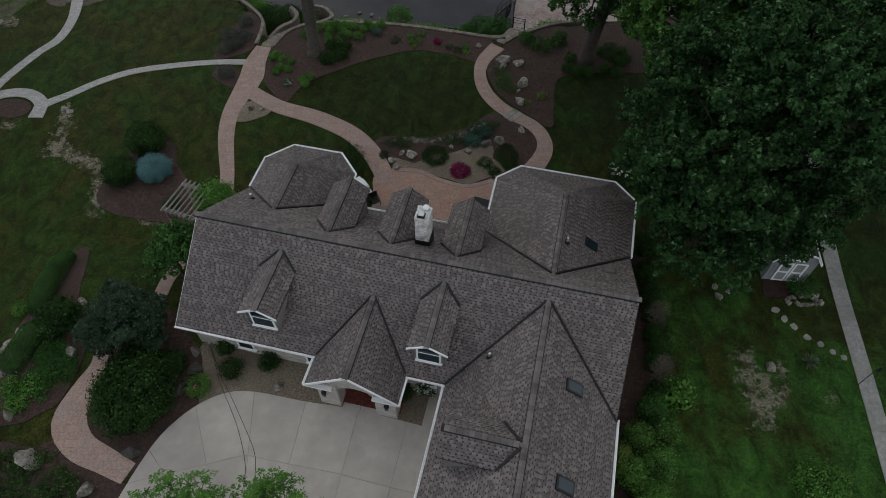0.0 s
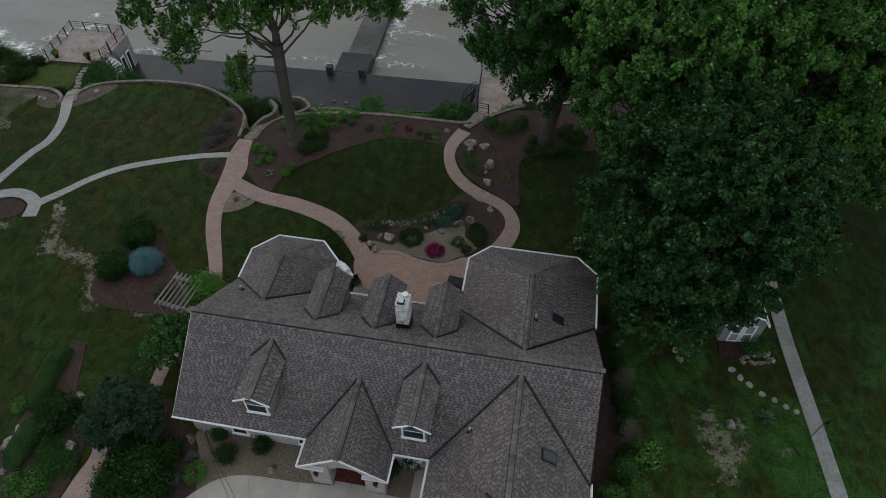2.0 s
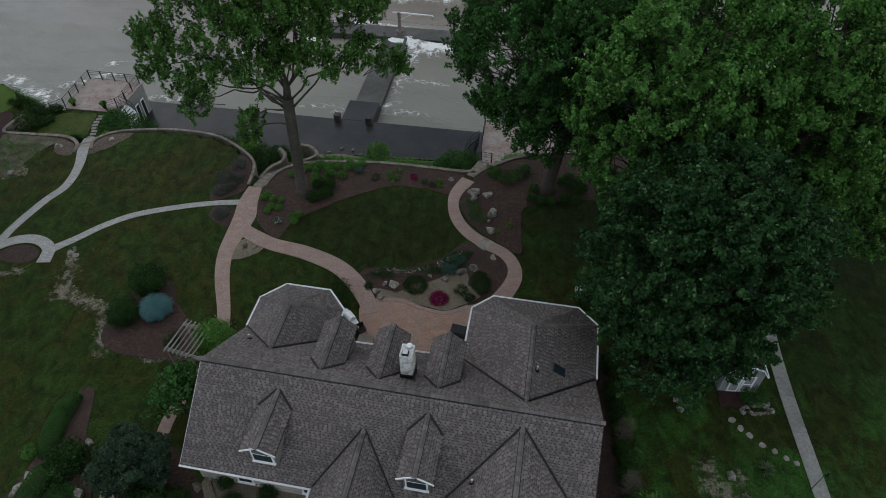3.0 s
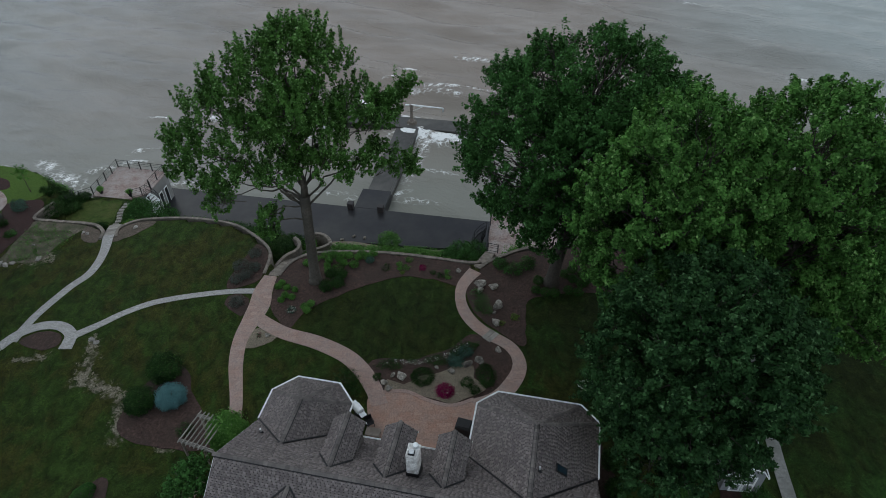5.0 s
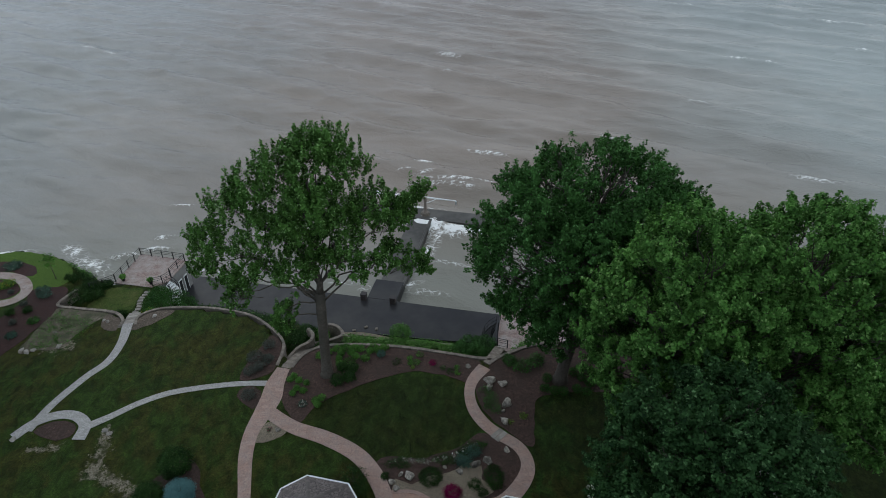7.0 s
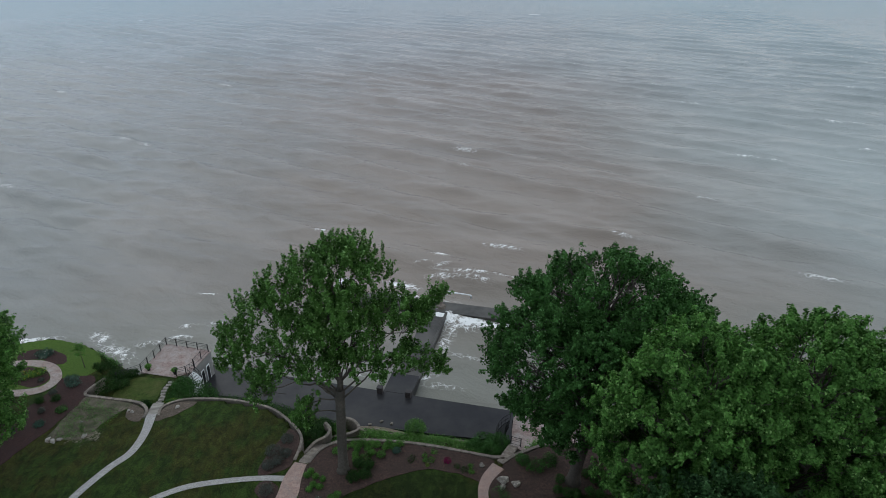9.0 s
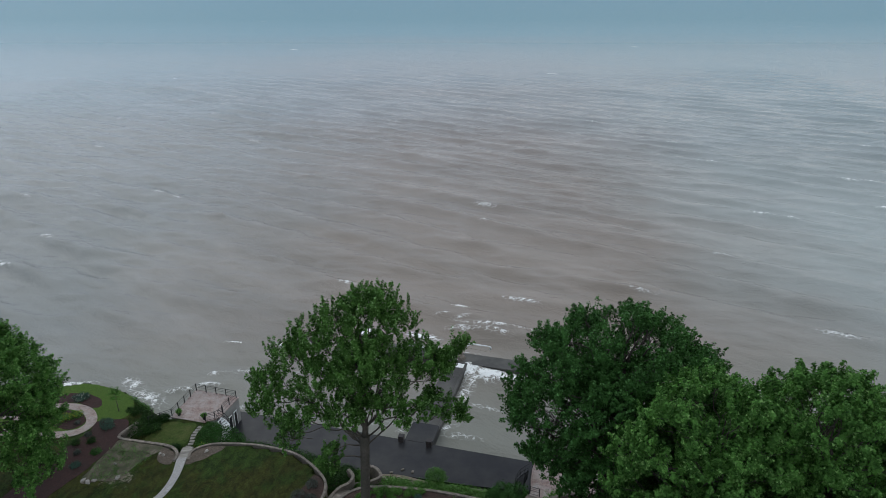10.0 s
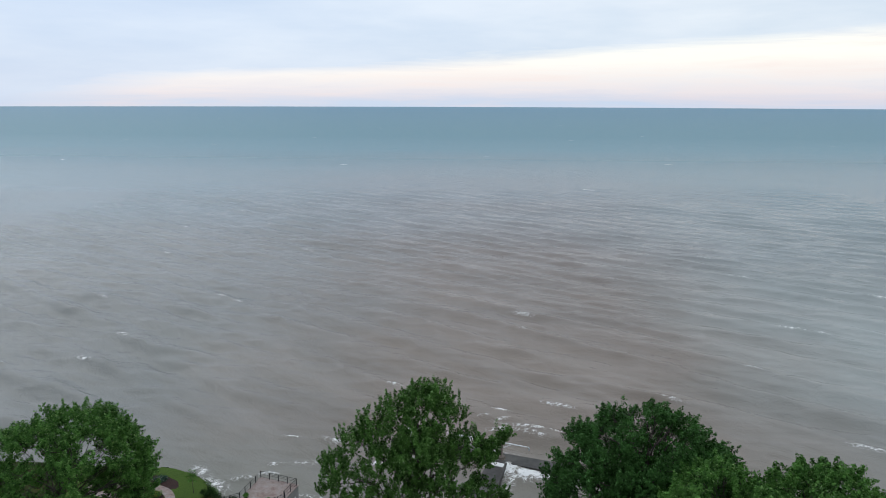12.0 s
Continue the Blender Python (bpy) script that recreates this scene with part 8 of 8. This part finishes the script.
for k, (x, y, r, h, lab) in enumerate([(-0.8, 32.2, 0.62, 0.45, "pale tan boulder in the rock garden"), (-2.2, 31.7, 0.42, 0.4, "grey boulder at the patio edge"), (-1.9, 31.1, 0.45, 0.4, "dark grey boulder at the patio edge"), (5.5, 33.32, 0.55, 0.4, "pale split boulder in the rock garden"), (4.6, 33.0, 0.6, 0.4, "tan boulder among creeping plants"), (2.0, 32.9, 0.28, 0.25, "small pale stone in the rock garden"), (-1.5, 32.4, 0.3, 0.3, "small brown stone in the rock garden"), (3.2, 32.4, 0.45, 0.3, "rusty flat boulder in gravel"), (6.8, 42.3, 0.8, 0.5, "large flat boulder by the path"), (6.6, 41.4, 0.5, 0.4, "grey boulder by the path"), (7.9, 41.8, 0.6, 0.5, "rounded tan boulder in mulch"), (7.9, 39.3, 0.65, 0.55, "pale grey boulder in mulch"), (7.5, 37.3, 0.55, 0.7, "upright grey boulder by the path"), (7.5, 38.5, 0.25, 0.25, "small brown stone in mulch"), (7.2, 34.3, 0.4, 0.3, "brown boulder in mulch")]):
    rock(lab, x, y, r, k + 1.3, h)
ground_cover("low plants spilling round boulders", [(5.8, 41.6), (5.6, 40.0), (6.2, 38.4), (7.2, 38.2), (7.2, 40.2), (6.6, 41.4)], 150, 0.3, OAK_DEEP, 0.10)
for k in range(2):
    ob = part("stepping_stone", box(-0.62, 0.62, -0.21, 0.21, -0.06, 0.085, 0.02), FLAG)
    ob.matrix_basis = pose(6.98 - 0.31 * k, 35.72 + 0.33 * k, 0.01, 0, 0, 42)
    tagged(ob, "pale flat stone slab laid across the path", "stone slab", "slabs across the path")
shrub("bright green hosta in mulch", 9.2, 37.8, 0.34, 0.3, LIME, 0.1, 26, 8, "", name="hosta", stem=False)
shrub("small lime plant by a boulder", 8.0, 37.2, 0.25, 0.25, LIME, 0.08, 20, 8, "", name="perennial", stem=False)
for x, y in ((12.1, 42.1), (11.66, 40.82), (12.45, 40.46), (13.27, 40.33), (14.58, 40.59), (15.41, 40.18), (14.69, 42.71), (15.31, 41.96), (15.93, 41.22), (15.58, 43.3), (16.38, 42.63), (16.48, 41.66)):
    shrub("round boxwood at the foot of the maple", x, y, 0.46, 0.66, HEDGE, 0.07, 110, 9, "boxwoods", name="boxwood", stem=False)
hyd = shrub("pale-flowered round hydrangea by the east wing", 13.3, 29.2, 0.8, 1.2, SHRUBG, 0.13, 90, 9, "", name="hydrangea")
for k in range(15):
    a, q = k * 2.4, 0.72 * math.sqrt((k + 0.5) / 15)
    bx, by, bz = q * math.cos(a), q * math.sin(a), 1.22 - 0.5 * q * q
    c, o = shell((bx, by, bz), (0.12, 0.12, 0.10), 30, 0.2, -0.6)
    part("blossom", leaf_mesh("blossom", *clump_leaves(c, o, 3, 0.02, 0.055), WHITEFL), WHITEFL, hyd)
# an unidentified grey gabled shape beside the hydrangea, built as a small box
gbox = thing("gabled_box", "small grey gabled garden box beside the hydrangea", "well cover", 15.1, 27.6, 0, -62)
part("body", box(-0.32, 0.32, -0.38, 0.38, 0, 0.45, 0.01), GREYSIDING, gbox)
for q in (-1, 1):
    m = Matrix.Translation((q * 0.21, 0, 0.72)) @ Matrix.Rotation(q * radians(54), 4, "Y")
    part("roof_slope", box(-0.40, 0.40, -0.46, 0.46, -0.015, 0.015, 0.005, m), GREYSIDING if q < 0 else UNDERLAY, gbox)
bm = bmesh.new()
for yy in (-0.36, 0.33):
    tri = [bm.verts.new(v) for v in ((-0.36, yy, 0.44), (0.36, yy, 0.44), (0, yy, 0.96), (-0.36, yy + 0.03, 0.44), (0.36, yy + 0.03, 0.44), (0, yy + 0.03, 0.96))]
    for f in ((0, 1, 2), (5, 4, 3), (0, 3, 4, 1), (1, 4, 5, 2), (2, 5, 3, 0)):
        bm.faces.new([tri[i] for i in f])
part("gable", bm, GREYSIDING, gbox)
for x, y, r in ((10.0, 43.8, 0.9), (11.5, 44.4, 0.8), (8.9, 44.6, 0.7)):
    shrub("dark low shrub in the shaded bed", x, y, r, 0.8, OAK_DEEP, 0.12, 80, 9, "shade shrubs")

# west front garden
shrub("massive dark rhododendron at the drive", -15.35, 13.9, 2.0, 2.5, SHRUBG, 0.17, 480, 13)
shrub("dark rhododendron beside the front path", -15.5, 15.6, 1.25, 1.9, SHRUBG, 0.17, 230, 12)
shrub("glossy dark shrub beside the drive", -13.9, 15.9, 0.75, 1.0, SHRUBG, 0.13, 110, 11)
shrub("shrub with pink roses beside the drive", -12.3, 14.5, 0.62, 0.8, VIVID, 0.12, 80, 9, "", 0, PINKFL, 7, "rose_bush")
for x, y, r in ((-11.2, 16.75, 0.5), (-10.72, 15.4, 0.68), (-8.75, 15.75, 0.62), (-1.64, 13.7, 0.6)):
    shrub("low dark shrub in the gravel bed", x, y, r * 0.85, 0.8, SHRUBG, 0.12, 80, 9, "front shrubs")


def hedge(label, pts, wid, h, mat, leaf=0.085, density=420):
    """A clipped hedge along a line: a twiggy core and a close skin of small leaves."""
    line = catmull([(p[0], p[1]) for p in pts], 0.25)
    t = thing("hedge", label, "hedge", 0, 0, 0, 0, "clipped hedges")
    core = bmesh.new()
    rows = []
    n = len(line)
    for i, q in enumerate(line):
        d = line[min(i + 1, n - 1)] - line[max(i - 1, 0)]
        d = d / max(np.linalg.norm(d), 1e-6)
        e = min(1.0, 0.55 + 2.2 * min(i, n - 1 - i) / n)
        z = max(0.0, ground_z(q[0], q[1]))
        rows.append([core.verts.new((q[0] - d[1] * wid * 0.46 * e * math.cos(a), q[1] + d[0] * wid * 0.46 * e * math.cos(a), z - 0.05 + h * 0.93 * (max(0.0, math.sin(a)) ** 0.5) * e)) for a in np.linspace(0, math.pi, 9)])
    for p, q in zip(rows, rows[1:]):
        for k in range(8):
            core.faces.new((p[k], p[k + 1], q[k + 1], q[k]))
    core.faces.new(rows[0]), core.faces.new(rows[-1][::-1])
    part("core", core, DARKBARK, t)
    cs, ns = [], []
    m = int(density * n * 0.25 * (wid + 2 * h))
    for k in range(m):
        f = rng.random() * (n - 1)
        i = int(f)
        q = line[i] + (line[min(i + 1, n - 1)] - line[i]) * (f - i)
        d = line[min(i + 1, n - 1)] - line[max(i - 1, 0)]
        d = d / max(np.linalg.norm(d), 1e-6)
        e = min(1.0, 0.55 + 2.2 * min(f, n - 1 - f) / n) * rng.uniform(0.95, 1.06)
        a = rng.random() * math.pi
        z = max(0.0, ground_z(q[0], q[1]))
        w2, up = wid * 0.5 * e * math.cos(a), h * (math.sin(a) ** 0.5) * e
        cs.append((q[0] - d[1] * w2, q[1] + d[0] * w2, z + up))
        ns.append((-d[1] * math.cos(a), d[0] * math.cos(a), 0.4 + math.sin(a)))
    cs, ns = np.array(cs), np.array(ns)
    part("foliage", leaf_mesh("foliage", cs, ns + rng.normal(size=ns.shape) * 0.45, leaf * rng.uniform(0.7, 1.3, len(cs)), mat), mat, t)


hedge("clipped dense green hedge on the front bank", [(-22.1, 24.2), (-22.35, 22.8), (-22.45, 21.6), (-22.45, 20.4), (-22.5, 19.5)], 1.15, 1.1, HEDGE)
hedge("clipped dense green hedge above the boulders", [(-21.9, 18.95), (-22.2, 17.8), (-22.5, 16.8), (-22.75, 15.9)], 1.4, 1.0, HEDGE)
shrub("glossy dark rhododendron on the front bank", -20.7, 18.9, 1.1, 1.5, SHRUBG, 0.17, 190, 12, "bank shrubs")
shrub("small light green shrub beside the hedge", -23.8, 20.3, 0.5, 0.6, VIVID, 0.12, 50, 8, "bank shrubs")
ground_cover("dense green ground cover on the front bank", [(-21.4, 17.6), (-20.3, 17.7), (-19.2, 16.3), (-19.3, 15.3), (-20.04, 14.18), (-22.3, 14.4), (-21.6, 15.8)], 1000, 0.22, HEDGE, 0.11)
ground_cover("green ground cover near the drive", [(-22.44, 11.11), (-19.56, 11.49), (-17.83, 10.53), (-16.88, 8.81), (-19.75, 8.23), (-23.01, 9.0)], 620, 0.25, SHRUBG, 0.12)
for x, y in ((-21.67, 13.99), (-22.31, 14.99), (-21.09, 14.94), (-22.86, 12.09)):
    shrub("leafy bright hosta on the front bank", x, y, 0.55, 0.5, VIVID, 0.16, 40, 8, "hostas", name="hosta", stem=False)
for k, (x, y, r, h, lab) in enumerate([(-20.13, 11.11, 0.95, 0.75, "large grey boulder beside the front path"), (-16.88, 9.48, 0.7, 0.6, "rough grey boulder beside the front path"), (-19.63, 16.83, 0.62, 0.6, "pale round boulder by the front path"), (-23.45, 17.8, 0.75, 0.5, "grey boulder on the front bank"), (-21.86, 13.41, 0.5, 0.5, "grey boulder under hostas"), (-15.05, 11.21, 0.75, 0.5, "dark boulder at the drive's edge"), (-13.33, 14.37, 0.7, 0.6, "brown boulder beside the drive"), (-12.88, 16.63, 0.5, 0.4, "tan boulder near the house corner"), (-8.15, 14.37, 0.55, 0.3, "flat tan boulder in the gravel bed"), (-23.3, 18.6, 0.6, 0.4, "grey boulder beside the hedge"), (-23.2, 16.0, 0.5, 0.4, "grey boulder beside the hedge"), (-20.0, 20.2, 0.45, 0.3, "flat pale boulder at the hedge end"), (-12.74, 15.6, 0.75, 0.5, "brown boulder near the house corner")]):
    rock(lab, x, y, r * 0.82, k + 20.7, h, DARKROCK if "dark" in lab or "brown" in lab else None)

# east side
for x, y, r, h, m in ((13.4, 21.0, 0.8, 1.5, SHRUBG), (13.2, 19.5, 0.75, 1.6, SHRUBG), (13.7, 18.6, 0.5, 1.0, OAK), (13.0, 16.0, 0.75, 1.6, SHRUBG), (13.5, 16.5, 0.4, 0.8, OAK), (12.9, 17.0, 0.6, 1.1, SHRUBG), (13.1, 18.3, 0.6, 1.2, SHRUBG), (12.6, 15.2, 0.65, 1.2, SHRUBG), (12.2, 13.5, 0.6, 1.0, SHRUBG), (11.7, 12.4, 1.0, 1.5, OAK_DEEP), (12.1, 11.2, 0.9, 1.3, OAK), (10.6, 11.0, 1.0, 1.5, OAK), (11.4, 9.6, 1.1, 1.5, BRIGHT), (9.9, 9.2, 1.0, 1.4, VIVID), (10.6, 7.9, 1.2, 1.6, BRIGHT), (9.4, 6.8, 1.2, 1.6, BRIGHT), (13.8, 23.2, 0.9, 1.4, SHRUBG)):
    shrub("mixed green shrub in the hedge row", x - 0.1, y, r * 0.78, h, m, 0.13, 150, 11, "hedge row")


def bare_conifer(x, y, h, r):
    """A dead conifer: a pale leaning stem with whorls of dry, forked twigs."""
    t = thing("dead_conifer", "bare brown dead conifer in the hedge row", "conifer", x, y, max(0.0, ground_z(x, y)), 0, "dead conifers")
    part("stem", tube([(0, 0, -0.1), (0.03, 0.05, h * 0.5), (0.06, 0.16, h)], [0.075, 0.055, 0.02], 7), DRYTWIG, t, "weathered grey-brown stem")
    bm = bmesh.new()
    for k in range(64):
        f = 0.2 + 0.78 * k / 64
        a = k * 2.4 + 0.5 * rng.random()
        c = Vector((0.06 * f, 0.16 * f * f, h * f))
        e = c + Vector((math.cos(a), math.sin(a), 0.25 + 0.3 * rng.random())) * r * (1.15 - 0.75 * f) * rng.uniform(0.7, 1.2)
        tube([c, c.lerp(e, 0.5) + Vector((0, 0, -0.05)), e], [0.018, 0.013, 0.006], 4, bm)
        for s in (-1, 1):
            g = c.lerp(e, 0.55)
            tube([g, g + Vector((math.cos(a + s * 0.7), math.sin(a + s * 0.7), 0.3)) * r * 0.35], [0.011, 0.005], 4, bm)
    part("branchwork", bm, DRYTWIG, t)


for x, y, h, r in ((12.9, 17.7, 2.3, 0.85), (12.3, 14.3, 2.4, 0.85)):
    bare_conifer(x, y, h, r)
shrub("bright big-leaved shrub beside the hedge row", 13.1, 13.3, 0.72, 1.2, VIVID, 0.30, 44, 7)
shrub("yellow-tipped shrub at the garage wall", 9.4, 10.0, 0.8, 1.3, LIME, 0.12, 90, 9)
shrub("white-flowered shrub at the garage wall", 9.6, 7.0, 0.8, 1.2, SHRUBG, 0.12, 80, 9, "", 0, WHITEFL, 16)
shrub("broad green bush on the side lawn", 19.2, 8.2, 1.3, 0.9, VIVID, 0.15, 170, 10)
yu = thing("yucca", "spiky grey-green yucca rosette on the lawn", "yucca", 21.3, 15.0, 0.0)
d = rng.normal(size=(70, 3)) * np.array([1, 1, 0.5]) + np.array([0, 0, 0.55])
d /= np.linalg.norm(d, axis=1, keepdims=True)
part("foliage", leaf_mesh("foliage", d * 0.29 + np.array([0, 0, 0.06]), np.cross(d, rng.normal(size=d.shape)), np.full(len(d), 0.62), YUCCA, 0.16, d), YUCCA, yu)
rock("weathered stump-like grey rock on the side lawn", 19.0, 14.8, 0.42, 41.3, 0.4)
for k in range(26):
    a = k * 2.4
    rock("grey fieldstone in the shed's rock border", 22.6 + 1.3 * math.cos(a) * (0.4 + 0.6 * rng.random()), 19.0 + 0.55 * math.sin(a) * (0.3 + 0.7 * rng.random()), 0.16 + 0.1 * rng.random(), k + 50.1, 0.2, None, 0, "shed border stones")
for k in range(8):
    rock("grey fieldstone under the ash", 17.7 + 0.45 * math.cos(k * 2.1), 19.9 + 0.4 * math.sin(k * 2.1), 0.2 + 0.06 * (k % 3), k + 90.4, 0.22, None, 0, "ash stones")
shrub("dark shrub in front of the shed", 22.6, 19.9, 0.9, 1.0, OAK_DEEP, 0.12, 100, 9)
hk = thing("shepherd_hook", "black shepherd hook with a hanging feeder", "hook", 23.4, 13.5, 0, 20)
part("rod", tube([(0, 0, 0), (0, 0, 1.9), (0.1, 0, 2.05), (0.32, 0, 2.1), (0.5, 0, 1.95)], 0.02, 6), IRON, hk)
part("feeder", cylinder(0.5, 0, 1.55, 1.93, 0.11, 0.06, 10), BLACK, hk)

# far west garden
for x, y, r, h in ((-46.6, 59.4, 0.9, 0.5), (-45.4, 59.9, 0.8, 0.5)):
    shrub("yellow flowering clump in the island bed", x, y, r, h, VIVID, 0.14, 60, 9, "yellow clumps", 0, YELLOWFL, 50, "flower", stem=False)
shrub("white-green hosta clump in the island bed", -46.6, 63.6, 0.9, 0.35, GREYGREEN, 0.2, 60, 8, "", 0, WHITEFL, 16, "hosta", stem=False)
for k, (x, y, r) in enumerate([(-42.0, 56.4, 0.6), (-41.0, 55.2, 0.6), (-40.4, 57.8, 0.8), (-39.6, 53.4, 0.5), (-41.6, 53.2, 0.5), (-42.6, 54.8, 0.6), (-40.8, 51.2, 0.5), (-44.6, 52.0, 0.6), (-43.0, 50.0, 0.6), (-45.6, 48.6, 0.7), (-41.0, 58.6, 0.8), (-47.0, 45.8, 0.6), (-44.4, 58.6, 0.35)]):
    shrub("low shrub in reddish mulch", x, y, r * (0.55 + 0.2 * (k % 4)), 0.35 + 0.15 * (k % 3), (SILVER, SHRUBG, GREYGREEN, OAK_DEEP)[k % 4], 0.12, 50, 9, "mulch strip shrubs", name="perennial", stem=False)
T10 = spread_lobes((-40.6, 61.0, 2.4), (0.8, 0.8, 1.0), 5, 0.5, 31, -0.7)
tree("slim young tree near the bluff", (-40.6, 61.0, 0), (-40.6, 61.0, 1.4), 0.04, T10, 0, VIVID, BARK, per=8, density=12, size=0.14, spread=0.16, twigs=3)
for k, (x, y, r) in enumerate([(-38.8, 48.9, 0.4), (-38.2, 48.7, 0.45), (-37.6, 48.9, 0.35), (-35.4, 49.4, 0.45), (-36.6, 51.5, 0.25), (-32.4, 53.2, 0.3), (-31.9, 52.9, 0.28), (-27.3, 53.6, 0.35), (-26.8, 38.3, 0.4), (-26.3, 37.9, 0.35), (-34.2, 37.8, 0.45)]):
    rock("pale fieldstone at the lawn's edge", x, y, r, k + 70.9, 0.22, FLAG, 0, "edge stones")
for x, y, z in ((-33.6, 61.7, -1.1), (-30.2, 60.9, -1.1)):
    pot = thing("flower_pot", "dark pot with a leafy plant on the terrace", "planter", x, y, z, 0, "terrace pots")
    part("pot", tube([(0, 0, 0), (0, 0, 0.42), (0, 0, 0.46)], [0.17, 0.24, 0.27], 14), IRON, pot)
    c, o = shell((0, 0, 0.58), (0.3, 0.3, 0.24), 140, 0.5, -0.3)
    part("plant", leaf_mesh("plant", *clump_leaves(c, o, 7, 0.08, 0.12), VIVID), VIVID, pot)
for k, (x, y) in enumerate([(-6.9, 55.4), (-5.6, 55.9), (-4.4, 55.5), (-7.4, 54.6), (-6.0, 54.6)]):
    ob = part("loose_block", box(-0.2, 0.2, -0.13, 0.13, 0, 0.16, 0.02), WALLSTONE)
    ob.matrix_basis = pose(x, y, DECK_Z, 0, 0, 40 * k)
    tagged(ob, "loose wall block washed onto the deck", "block", "loose blocks")
